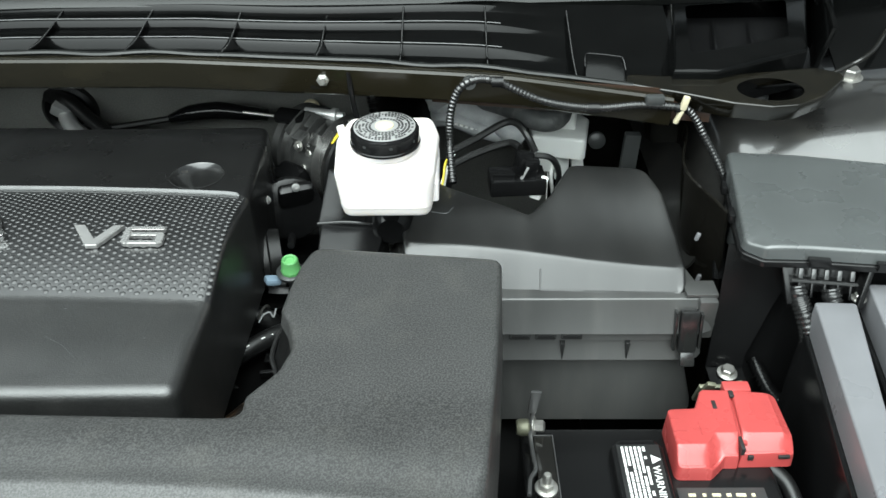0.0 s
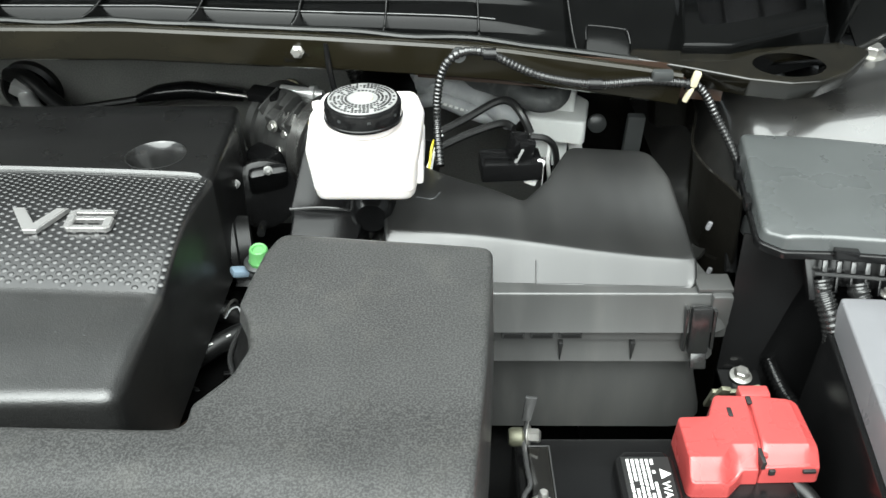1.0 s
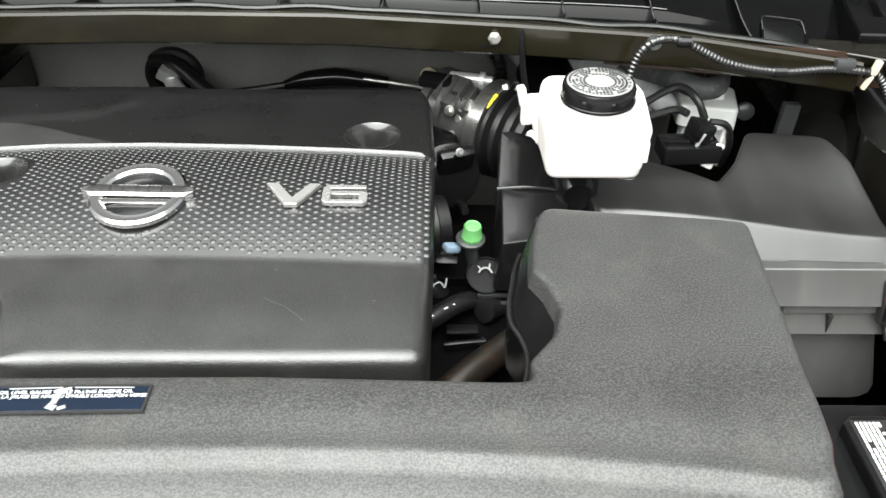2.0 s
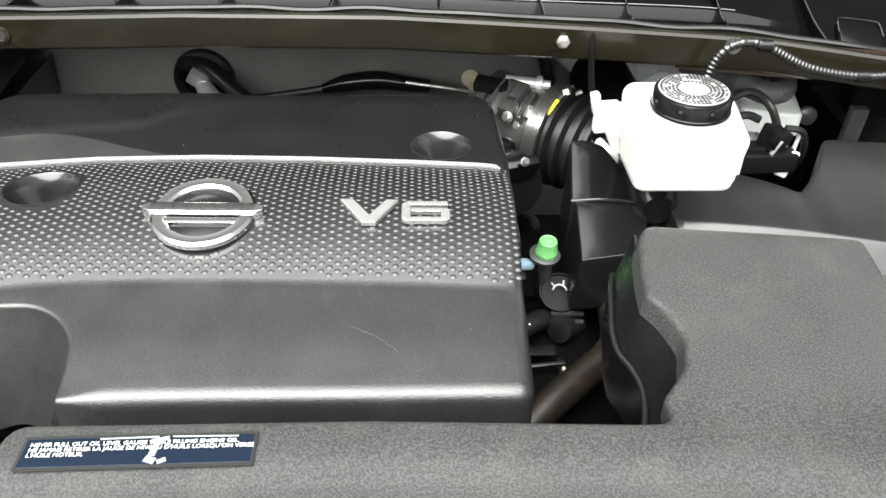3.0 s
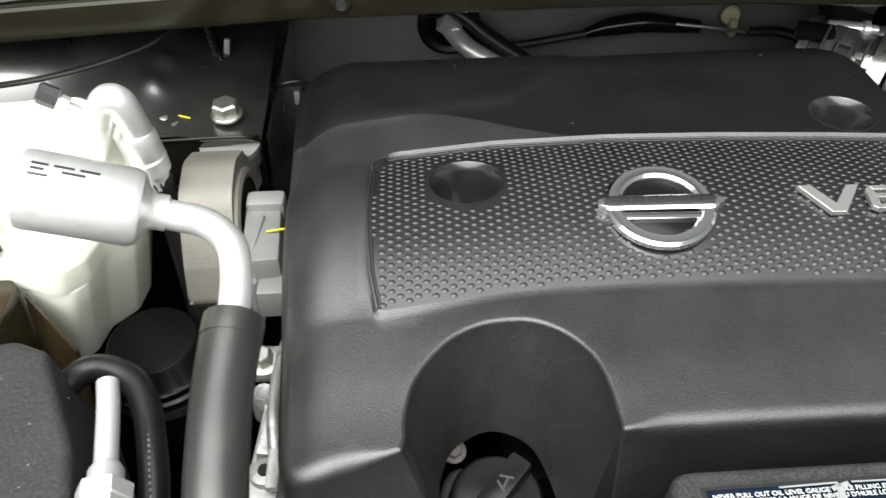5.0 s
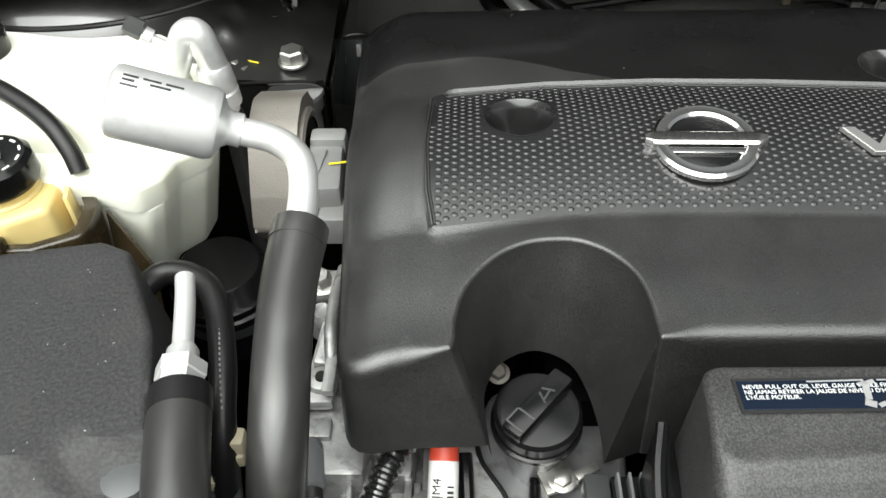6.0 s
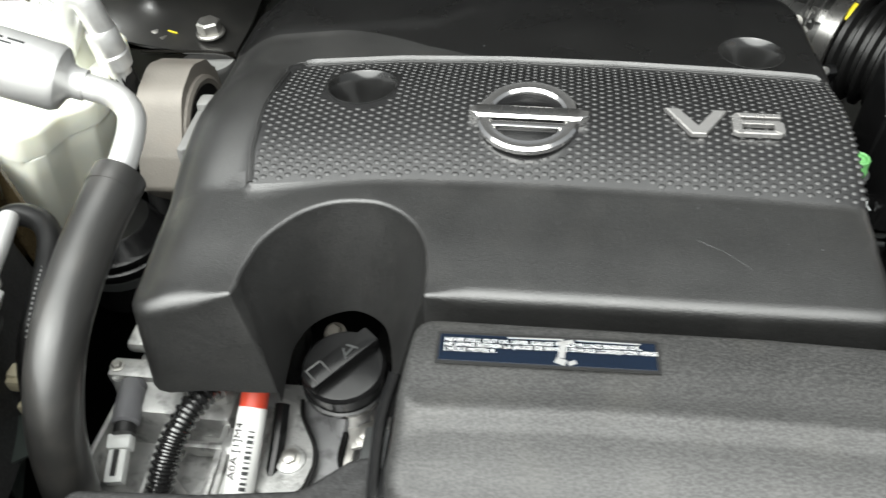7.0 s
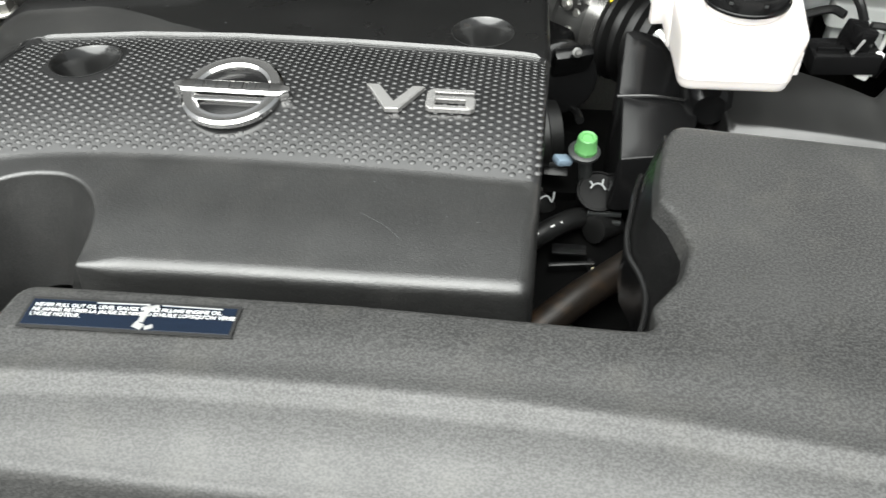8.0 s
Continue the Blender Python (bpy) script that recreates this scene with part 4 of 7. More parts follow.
bm = tube([(-0.507, 0.372, 0.975), (-0.512, 0.345, 0.965), (-0.512, 0.31, 0.948), (-0.508, 0.28, 0.93)], 0.004, 8)
part("end_flange", join(bm, box((-0.503, 0.33, 0.925), (0.012, 0.10, 0.06), 0.004)), "black", duct, "black channel at the duct's closed end")

# warning sticker
slope = math.degrees(math.atan((duct_z(-0.42, 0.368) - duct_z(-0.42, 0.353)) / 0.015))
sz = duct_z(-0.42, 0.3605)
mst = pose(-0.4185, 0.3605, sz + 0.0009, slope, 0, 1.2)
bm = box((0, 0, 0), (0.116, 0.0185, 0.0005), 0.0002)
bm.transform(mst)
rim = box((0, 0, -0.0002), (0.1195, 0.0222, 0.0004), 0.0001)
rim.transform(mst)
part("sticker_border", rim, "ink", duct, "thin black sticker border", 0)
sticker = part("sticker", bm, "navy", duct, "navy warning sticker with white print, scuffed", 0)
for k, line in enumerate(("NEVER PULL OUT OIL LEVEL GAUGE WHILE FILLING ENGINE OIL.", "NE JAMAIS RETIRER LA JAUGE DE NIVEAU D'HUILE LORSQU'ON VERSE", "L'HUILE MOTEUR.")):
    letters(line, 0.00365, mst @ pose(-0.0555, 0.0040 - k * 0.0034, 0.0004), "paper", "print", sticker, 0.00004)
bm = join(box((0.0085, 0.002, 0.0005), (0.0035, 0.012, 0.0003), 0.0001, (0, 0, -8)), box((0.0075, -0.0065, 0.0005), (0.0058, 0.004, 0.0003), 0.0001, (0, 0, -22)), box((0.0135, -0.0072, 0.0005), (0.0045, 0.0026, 0.0003), 0.0001, (0, 0, 24)), box((0.010, 0.0068, 0.0005), (0.009, 0.0024, 0.0003), 0.0001, (0, 0, 14)), box((-0.006, 0.0084, 0.0005), (0.030, 0.0009, 0.0003), 0.0001, (0, 0, 1)), box((0.033, 0.0083, 0.0005), (0.034, 0.0008, 0.0003), 0.0001, (0, 0, -1)))
bm.transform(mst)
part("scuff", bm, "silverlabel", sticker, "pale scuffed patches", 0)

# ================= brake fluid reservoir =================
res = thing("brake_fluid_reservoir", (-0.058, 0.685, 0.99), "white translucent brake fluid reservoir with black screw cap", "reservoir")
R_OUT = resample(rounded([(-0.103, 0.636, 0.010), (-0.014, 0.636, 0.010), (-0.010, 0.70, 0.012), (-0.016, 0.730, 0.012), (-0.098, 0.730, 0.014), (-0.106, 0.69, 0.012)], 0.01), 0.006)


def res_foot(i, p):
    c = Vector((-0.058, 0.688))
    return c.x + (p.x - c.x) * 0.93, 0.64 + (p.y - 0.636) * 0.92, 1.002


bm = shell(R_OUT, lambda x, y: 1.048 + 0.004 * ease((y - 0.64) / 0.05), 0.010, res_foot, grid=0.012, steps=3, rounds=5)
low = shell(resample(rounded([(-0.0995, 0.6395), (-0.0175, 0.6395), (-0.014, 0.70), (-0.02, 0.726), (-0.096, 0.726), (-0.101, 0.69)], 0.012), 0.006), lambda x, y: -0.992, 0.007, None, -1.004, 0.0015, 0.02, steps=1)
low.transform(Matrix.Diagonal((1, 1, -1, 1)))
bm2 = shell(resample(rounded([(-0.022, 0.65), (-0.0105, 0.65), (-0.0105, 0.72), (-0.022, 0.72)], 0.004), 0.006), lambda x, y: 1.024, 0.003, None, 1.004, 0, 0.02, steps=1)
part("tank", join(bm, low, bm2), "white", res)
bm = join(box((-0.078, 0.745, 0.996), (0.046, 0.056, 0.026), 0.004), box((-0.100, 0.764, 0.997), (0.022, 0.010, 0.030), 0.002, (0, 0, 8)), box((-0.1105, 0.765, 1.010), (0.008, 0.010, 0.022), 0.002, (0, -12, 8)))
part("mounting_tab", bm, "white", res)
CX, CY, CZ = -0.058, 0.668, 1.0555
part("neck", lathe((CX, CY, CZ - 0.006), (0, 0, 1), [(0, 0.027), (0.012, 0.027)], 32), "white", res)
cap = part("cap", lathe((CX, CY, CZ), (0, 0, 1), [(0, 0.030), (0.001, 0.0318), (0.003, 0.0318), (0.0036, 0.0310), (0.0135, 0.0308), (0.0158, 0.0298), (0.0162, 0.0280)], 60, True, lambda a, h: 1 + (0.010 if 0.0036 < h < 0.0155 and int(a / (2 * math.pi) * 30) % 2 else 0)), "black", res, "ribbed black screw cap")
part("cap_label", lathe((CX, CY, CZ + 0.0162), (0, 0, 1), [(0, 0.0276), (0.0006, 0.0276), (0.0008, 0.0272)], 48), "silverlabel", cap, "silver label with rings of black print")
bars = []
for ring, r in enumerate((0.0252, 0.0222, 0.0192, 0.0162, 0.0132)):
    n = int(2 * math.pi * r / 0.0030)
    for k in range(n):
        if random.random() < 0.14:
            continue
        a = 2 * math.pi * (k + 0.5 * ring) / n
        bars.append(box((CX + r * math.cos(a), CY + r * math.sin(a), CZ + 0.0172), (0.0019, 0.0024 * random.uniform(0.6, 1.1), 0.0003), 0, (0, 0, math.degrees(a))))
part("print_relief", join(*bars), "ink", cap, smooth=0, kind="stuff")
part("knob", lathe((CX, CY, CZ + 0.0165), (0, 0, 1), [(0, 0.0085), (0.0015, 0.0082), (0.0022, 0.006), (0.0020, 0.0035)], 24), "cream", cap, "pale centre knob")
for k in range(8):
    a = 2 * math.pi * (k + 0.3) / 8
    part("cap_mark", box((CX + 0.0308 * math.cos(a), CY + 0.0308 * math.sin(a), CZ + 0.010), (0.0012, 0.0028, 0.002), 0.0003, (0, 0, math.degrees(a))), "slate", cap)
mc = thing("master_cylinder", (-0.06, 0.80, 0.90), "black brake master cylinder below the reservoir", "master cylinder")
part("body", lathe((-0.06, 0.685, 0.945), (0, 1, -0.03), [(0, 0.014), (0.004, 0.018), (0.02, 0.022), (0.10, 0.022)], 24), "black", mc)
part("flange", lathe((-0.06, 0.785, 0.942), (0, 1, -0.03), [(0, 0.035), (0.008, 0.035)], 24), "black", mc)
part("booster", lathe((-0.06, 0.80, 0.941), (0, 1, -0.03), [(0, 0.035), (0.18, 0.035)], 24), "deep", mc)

# ================= air cleaner box =================
air = thing("air_cleaner_box", (0.09, 0.69, 0.72), "black plastic air cleaner box with a clipped lid", "air cleaner")
LID = [(-0.044, 0.631, 0.010), (0.2245, 0.6205, 0.012), (0.2265, 0.69, 0.03), (0.221, 0.745, 0.03), (0.208, 0.785, 0.020), (0.130, 0.794, 0.014), (0.104, 0.742, 0.012), (0.079, 0.712, 0.006), (0.03, 0.745, 0.01), (-0.018, 0.780, 0.012), (-0.050, 0.785, 0.012), (-0.050, 0.70)]
LID_FOLD = [(-0.06, 0.671), (-0.04, 0.669), (0.045, 0.657), (0.13, 0.646), (0.21, 0.639), (0.23, 0.638)]


def lid_z(x, y):
    top = 0.945 - 0.012 * ease((x - 0.02) / 0.2) * (1 - ease((y - 0.66) / 0.1)) + 0.012 * ease((y - 0.67) / 0.12)
    top -= 0.010 * ease((y - 0.71) / 0.06) * (1 - ease((x - 0.075) / 0.03)) + 1.2 * max(0, x - 0.20) ** 2
    fold = interp(LID_FOLD, x)
    d = fold - y
    return top - (top - 0.908) / (fold - 0.630 + 0.039 * (x + 0.04)) * (d + math.sqrt(d * d + 0.000002)) / 2


lid = shell(resample(rounded(LID, 0.01), 0.008), lid_z, 0.004, lambda i, p: (p.x, p.y, 0.900), grid=0.009, steps=2, rounds=4, lines=[[(x, interp(LID_FOLD, x) + k) for x in spread(-0.04, 0.222, 40)] for k in (-0.010, -0.006, -0.003, -0.0012, 0.0, 0.0012, 0.003, 0.006)])
lidp = part("lid", lid, "airbox", air, "lid with a sloping front")
part("panel_mark", tube([(x, y, lid_z(x, y) + 0.0002) for x, y in ((0.086, 0.642), (0.086, 0.636), (0.0862, 0.630), (0.092, 0.6292), (0.110, 0.6285), (0.127, 0.628))], 0.0007, 6, 6), "airbox", lidp, "raised corner of a blank label field")
SIDE = [(0.226, 0.69, 0.02), (0.218, 0.735, 0.02), (0.10, 0.700, 0.01), (0.05, 0.700, 0.01), (0.0, 0.735, 0.01), (-0.06, 0.735, 0.02)]
part("upper_flange", block([(-0.045, 0.6165, 0.006), (0.245, 0.6145, 0.010)] + SIDE, 0.882, 0.914, 0.008, 0.002, 0.02, 0.014), "airbase", air, "raised joint flange")
strip = part("slot_strip", block([(-0.045, 0.6095, 0.006), (0.243, 0.6075, 0.008)] + SIDE, 0.8705, 0.8815, 0.008, 0.0012, 0.03, 0.003), "airbase", air)
part("lower_flange", block([(-0.045, 0.6115, 0.006), (0.240, 0.6095, 0.010)] + SIDE, 0.848, 0.870, 0.008, 0.0015, 0.03, 0.009), "airbase", air)
part("corner_lug", join(box((0.2435, 0.618, 0.892), (0.018, 0.020, 0.046), 0.003), box((0.238, 0.626, 0.9165), (0.030, 0.022, 0.004), 0.001)), "airbase", air, "moulded corner lug of the flange")
part("base", block([(-0.042, 0.622, 0.01), (0.233, 0.620, 0.014), (0.222, 0.69, 0.02), (0.214, 0.73, 0.02), (0.10, 0.695, 0.01), (0.05, 0.695, 0.01), (-0.055, 0.73, 0.02)], 0.765, 0.8475, 0.01, 0.002, 0.03, 0.022), "airbase", air, "deep lower box")
for x in (0.108, 0.171):
    bm = box((x, 0.6055, 0.859), (0.0042, 0.008, 0.020), 0.0004)
    for v in bm.verts:
        v.co.x = x + (v.co.x - x) * (1.0 if v.co.z > 0.859 else 0.25)
    part("rib", bm, "ink", air)
for x in (0.066, 0.091, 0.116):
    part("slot", box((x, 0.6055, 0.8765), (0.0205, 0.003, 0.0078), 0.0010), "edge", strip, "raised slot rim")
    part("slot_opening", box((x, 0.6042, 0.8762), (0.0172, 0.002, 0.0042), 0.0006), "ink", strip)
latch = part("latch", join(box((0.2255, 0.6005, 0.886), (0.018, 0.008, 0.046), 0.0030, (-12, 0, 0)), box((0.2275, 0.5945, 0.857), (0.014, 0.005, 0.018), 0.002, (-30, 0, 0))), "loom", air, "glossy black snap latch")
part("hinge", box((0.2135, 0.6030, 0.885), (0.003, 0.008, 0.042), 0.001, (-12, 0, 0)), "loom", latch)
part("hinge", box((0.2375, 0.6030, 0.885), (0.003, 0.008, 0.038), 0.001, (-12, 0, 0)), "loom", latch)
part("scuff", tube([(-0.02, 0.715, lid_z(-0.02, 0.715)), (-0.005, 0.712, lid_z(-0.005, 0.712)), (0.002, 0.722, lid_z(0.002, 0.722))], 0.0005, 4, 4), "pin", lidp, "pale scuff marks")

# mass air flow sensor and its plug behind the lid
maf = thing("air_flow_sensor", (0.075, 0.80, 0.91), "black air flow sensor with plug and white-taped wires", "sensor")
part("housing", join(box((0.073, 0.795, 0.935), (0.062, 0.035, 0.020), 0.003, (0, 0, 4)), box((0.058, 0.785, 0.948), (0.024, 0.006, 0.006), 0.001)), "black", maf)
part("plug", join(box((0.083, 0.798, 0.955), (0.022, 0.024, 0.022), 0.003, (0, 14, 12)), box((0.083, 0.786, 0.956), (0.010, 0.006, 0.016), 0.001, (0, 14, 12)), box((0.076, 0.786, 0.963), (0.005, 0.012, 0.014), 0.001, (0, 14, 12))), "black", maf, "black locking plug")
part("catch", box((0.077, 0.784, 0.944), (0.003, 0.004, 0.034), 0.001, (0, 24, 0)), "silverlabel", maf, "bright metal catch")
part("wire", tube([(0.092, 0.80, 0.965), (0.108, 0.80, 0.962), (0.118, 0.805, 0.948), (0.122, 0.81, 0.925), (0.120, 0.82, 0.90)], 0.0035, 8), "rubber", maf)
part("wire", tube([(0.092, 0.806, 0.962), (0.112, 0.81, 0.953), (0.113, 0.812, 0.93), (0.118, 0.82, 0.90)], 0.0022, 8), "paper", maf, "white-taped wire")
part("tape_wrap", box((0.098, 0.786, 0.932), (0.014, 0.008, 0.030), 0.003, (0, 24, 0), 3, 0.6), "paper", maf, "pale tape wrapped round the wires")
part("tube", tube([(0.0, 0.83, 0.953), (0.03, 0.84, 0.965), (0.06, 0.85, 0.978), (0.075, 0.845, 0.98), (0.086, 0.83, 0.972), (0.095, 0.825, 0.955)], 0.0042, 8), "rubber", None, "thin black rubber vacuum tube", 35, "hose")
part("tube", tube([(-0.005, 0.825, 0.935), (0.03, 0.835, 0.948), (0.065, 0.84, 0.958), (0.078, 0.83, 0.958)], 0.0042, 8), "rubber", None, "thin black rubber vacuum tube", 35, "hose")
part("fluid_sensor_wires", join(tube([(-0.009, 0.780, 0.930), (-0.006, 0.790, 0.945), (-0.001, 0.797, 0.960), (0.002, 0.800, 0.972)], 0.0018, 6), tube([(-0.012, 0.785, 0.935), (-0.004, 0.800, 0.950), (0.004, 0.802, 0.966)], 0.0014, 6)), "paper", None, "white and yellow wires beside the reservoir", 35, "wire")
part("wire", tube([(-0.010, 0.775, 0.940), (-0.008, 0.785, 0.948), (-0.006, 0.795, 0.958), (0.000, 0.800, 0.968)], 0.0014, 6), "yellow", None, "thin yellow wire beside the reservoir", 35, "wire")

# ================= intake tract =================
bel = thing("intake_bellows", (-0.08, 0.85, 0.86), "black ribbed rubber intake bellows with a steel clamp", "intake hose")
prof = []
for k in range(7):
    a = 0.018 + k * 0.0145
    prof += [(a, 0.045), (a + 0.003, 0.055 - 0.001 * k), (a + 0.0075, 0.055 - 0.001 * k), (a + 0.0105, 0.045)]
INTAKE_WAY = (0.8, -0.6, -0.03)
part("bellows", lathe((-0.134, 0.893, 0.9095), INTAKE_WAY, [(0, 0.052), (0.016, 0.052)] + prof + [(0.124, 0.045), (0.135, 0.045)], 40), "rubber", bel)
part("clamp", lathe((-0.1335, 0.8925, 0.9095), INTAKE_WAY, [(0, 0.0535), (0.0003, 0.0560), (0.0160, 0.0560), (0.0163, 0.0535)], 44), "clamp", bel, "wide dull steel hose clamp")
part("clamp_screw", join(box((-0.124, 0.880, 0.958), (0.014, 0.010, 0.009), 0.002, (15, 0, -37)), lathe((-0.118, 0.882, 0.962), (0.8, -0.2, 0.4), [(0, 0.0060), (0.006, 0.0060), (0.007, 0.0045)], 6), lathe((-0.110, 0.886, 0.958), (0.9, 0.2, 0.2), [(0, 0.003), (0.012, 0.003)], 8)), "steel", bel)
part("paint_mark", tube([(-0.1270, 0.868, 0.9600), (-0.1330, 0.860, 0.9565), (-0.1385, 0.853, 0.9520)], [0.0030, 0.0022, 0.0008], 8, 5), "yellow", bel, "yellow paint drip")
thr = thing("throttle_body", (-0.155, 0.91, 0.86), "cast aluminium throttle body behind the engine cover", "throttle body")
part("barrel", join(lathe((-0.192, 0.936, 0.911), INTAKE_WAY, [(0, 0.040), (0, 0.050), (0.010, 0.050), (0.011, 0.045), (0.024, 0.044), (0.025, 0.052), (0.034, 0.052), (0.035, 0.046), (0.072, 0.047)], 36), box((-0.168, 0.900, 0.955), (0.026, 0.022, 0.014), 0.003, (30, 0, -37)), box((-0.176, 0.880, 0.938), (0.020, 0.016, 0.030), 0.003, (20, 0, -37)), box((-0.160, 0.874, 0.928), (0.006, 0.012, 0.044), 0.002, (30, 0, -37))), "throttle", thr)
for k in range(4):
    part("rib", box((-0.188 + 0.0105 * k, 0.900 - 0.009 * k, 0.9555 - 0.0012 * k), (0.0022, 0.034, 0.010), 0.0008, (24, 0, -37)), "throttle", thr)
part("plate", box((-0.158, 0.868, 0.948), (0.022, 0.014, 0.0016), 0.0005, (48, 0, -37)), "clamp", thr, "small bright data plate")
part("actuator", box((-0.190, 0.856, 0.895), (0.040, 0.03, 0.05), 0.008, (15, 0, -37)), "black", thr)
part("plug", box((-0.194, 0.912, 0.957), (0.04, 0.02, 0.012), 0.004, (12, 0, -20)), "black", thr)
part("rod", lathe((-0.178, 0.922, 0.958), (1, -0.25, 0.0), [(0, 0.0065), (0.034, 0.0065), (0.035, 0.009), (0.041, 0.009), (0.042, 0.005), (0.050, 0.005)], 18), "alu", thr, "small bright metal pipe stub")
for dx, dz in ((0, 0), (0.012, -0.012), (0.004, -0.03)):
    part("bolt", hex_head((-0.180 + dx, 0.866 + 0.4 * dx, 0.942 + dz), (-0.5, -0.8, 0.3), 0.0045), "steel", thr)
adp = thing("intake_flange", (-0.185, 0.75, 0.83), "black intake flange with bright bolt heads", "intake")
part("plate", join(box((-0.176, 0.795, 0.912), (0.040, 0.014, 0.056), 0.012, (25, 0, 20)), lathe((-0.185, 0.80, 0.90), (0.3, -1, 0.3), [(0, 0.036), (0.012, 0.036), (0.014, 0.032)], 28)), "black", adp)
for p in ((-0.199, 0.757, 0.937), (-0.170, 0.777, 0.940), (-0.158, 0.803, 0.909)):
    part("bolt", hex_head(p, (0.2, -1, 0.6), 0.0032), "throttle", adp)
part("stem", tube([(-0.172, 0.735, 0.905), (-0.168, 0.715, 0.915), (-0.166, 0.70, 0.918)], 0.004, 8), "black", adp, "small dark sensor stem")
part("intake_hose", lathe((-0.245, 0.715, 0.882), (1, 0.25, 0.0), [(0, 0.034), (0.022, 0.034), (0.024, 0.037), (0.030, 0.037), (0.032, 0.034), (0.040, 0.033), (0.042, 0.036), (0.048, 0.036), (0.050, 0.032), (0.062, 0.030)], 28), "rubber", None, "short black rubber hose beside the engine cover", 35, "hose")

sn = thing("resonator_box", (-0.105, 0.70, 0.78), "black plastic resonator box below the bellows", "resonator")
bm = shell(resample(rounded([(-0.136, 0.701, 0.003), (-0.074, 0.695, 0.003), (-0.070, 0.740, 0.004), (-0.098, 0.768, 0.005), (-0.130, 0.766, 0.004)], 0.003), 0.008), lambda x, y: 0.944 + 0.42 * max(0, y - 0.70) - 0.45 * max(0, x + 0.115), 0.0022, None, 0.80, 0.004, 0.014, steps=1)
part("upper_box", bm, "black", sn)
bm = shell(resample(rounded([(-0.134, 0.640, 0.003), (-0.076, 0.648, 0.003), (-0.066, 0.700, 0.003), (-0.132, 0.706, 0.003)], 0.003), 0.008), lambda x, y: 0.945 - 0.37 * max(0, 0.70 - y), 0.0022, None, 0.872, 0.006, 0.014, steps=1)
part("lower_box", bm, "black", sn)
part("seam", tube([(-0.136, 0.702, 0.9435), (-0.105, 0.700, 0.9465), (-0.072, 0.697, 0.944), (-0.066, 0.70, 0.933)], 0.0016, 8, 5), "loom", sn, "rounded joint seam")
part("seam", tube([(-0.131, 0.6425, 0.9225), (-0.105, 0.6455, 0.9235), (-0.080, 0.6505, 0.9235)], 0.0010, 6, 5), "loom", sn)
part("linkage", join(tube([(-0.098, 0.79, 0.955), (-0.085, 0.775, 0.948), (-0.070, 0.76, 0.937)], 0.006, 8), lathe((-0.070, 0.76, 0.937), (1, -1, -0.4), [(0, 0.007), (0.016, 0.007)], 12)), "alu", None, "bright metal pipe stub beside the reservoir", 35, "pipe")

# sensors and hoses in the gap between cover and duct
grn = thing("dipstick_cap", (-0.16, 0.66, 0.86), "light green cap on a grey filler neck", "cap")
part("cap", lathe((-0.161, 0.664, 0.913), (0.05, -0.1, 1), [(0, 0.0098), (0.003, 0.0098), (0.004, 0.0090), (0.0150, 0.0080), (0.0160, 0.0070), (0.0155, 0.0055), (0.0135, 0.0045)], 24, True, lambda a, h: 1 + 0.03 * math.cos(a * 10)), "green", grn)
part("collar", lathe((-0.162, 0.665, 0.908), (0.05, -0.1, 1), [(0, 0.013), (0.004, 0.014), (0.005, 0.012)], 24), "slate", grn)
part("neck", lathe((-0.157, 0.672, 0.866), (-0.1, -0.15, 1), [(0, 0.0065), (0.044, 0.0060)], 16), "slate", grn)
part("blue_tag", box((-0.180, 0.660, 0.904), (0.016, 0.012, 0.007), 0.003, (0, 20, 30)), "blueish", grn, "pale blue plastic tag")
sn2 = thing("breather_cap", (-0.147, 0.655, 0.80), "round black breather cap with a pale clip", "cap")
part("disc", lathe((-0.147, 0.662, 0.862), (0.05, -0.55, 1), [(0, 0.018), (0.012, 0.019), (0.016, 0.019), (0.0165, 0.0172), (0.0150, 0.0165)], 28), "matte", sn2)
part("clip", join(tube([(-0.1535, 0.6525, 0.8800), (-0.151, 0.6555, 0.8815), (-0.147, 0.6570, 0.8822), (-0.143, 0.6555, 0.8815), (-0.1405, 0.6520, 0.8796)], 0.0009, 6), tube([(-0.1515, 0.6555, 0.8816), (-0.1540, 0.6585, 0.8832)], 0.0008, 6), tube([(-0.1435, 0.6560, 0.8818), (-0.1425, 0.6605, 0.8842)], 0.0008, 6)), "hose", sn2, "pale wire clip")
part("bar", join(box((-0.140, 0.640, 0.862), (0.030, 0.004, 0.004), 0.001), box((-0.140, 0.636, 0.855), (0.030, 0.004, 0.004), 0.001)), "slate", sn2)
hs = thing("coolant_hose", (-0.2, 0.61, 0.82), "black rubber coolant hose with faint white print", "hose")
part("hose", tube([(-0.25, 0.565, 0.845), (-0.215, 0.592, 0.858), (-0.185, 0.618, 0.862), (-0.162, 0.640, 0.855), (-0.14, 0.665, 0.83)], 0.0095, 14), "rubber", hs)
for k in range(7):
    if k == 3:
        continue
    t = k / 6
    part("print_bar", box((-0.212 + 0.040 * t, 0.5885 + 0.034 * t, 0.8675 + 0.0035 * math.sin(math.pi * t)), (0.0042, 0.0014, 0.0006), 0, (30, 0, 40)), "paper", hs, smooth=0)
part("coolant_hose", tube([(-0.25, 0.655, 0.85), (-0.22, 0.668, 0.85), (-0.195, 0.672, 0.84), (-0.18, 0.665, 0.81)], 0.011, 14), "rubber", None, "black rubber hose with a spring clamp", 35, "hose")
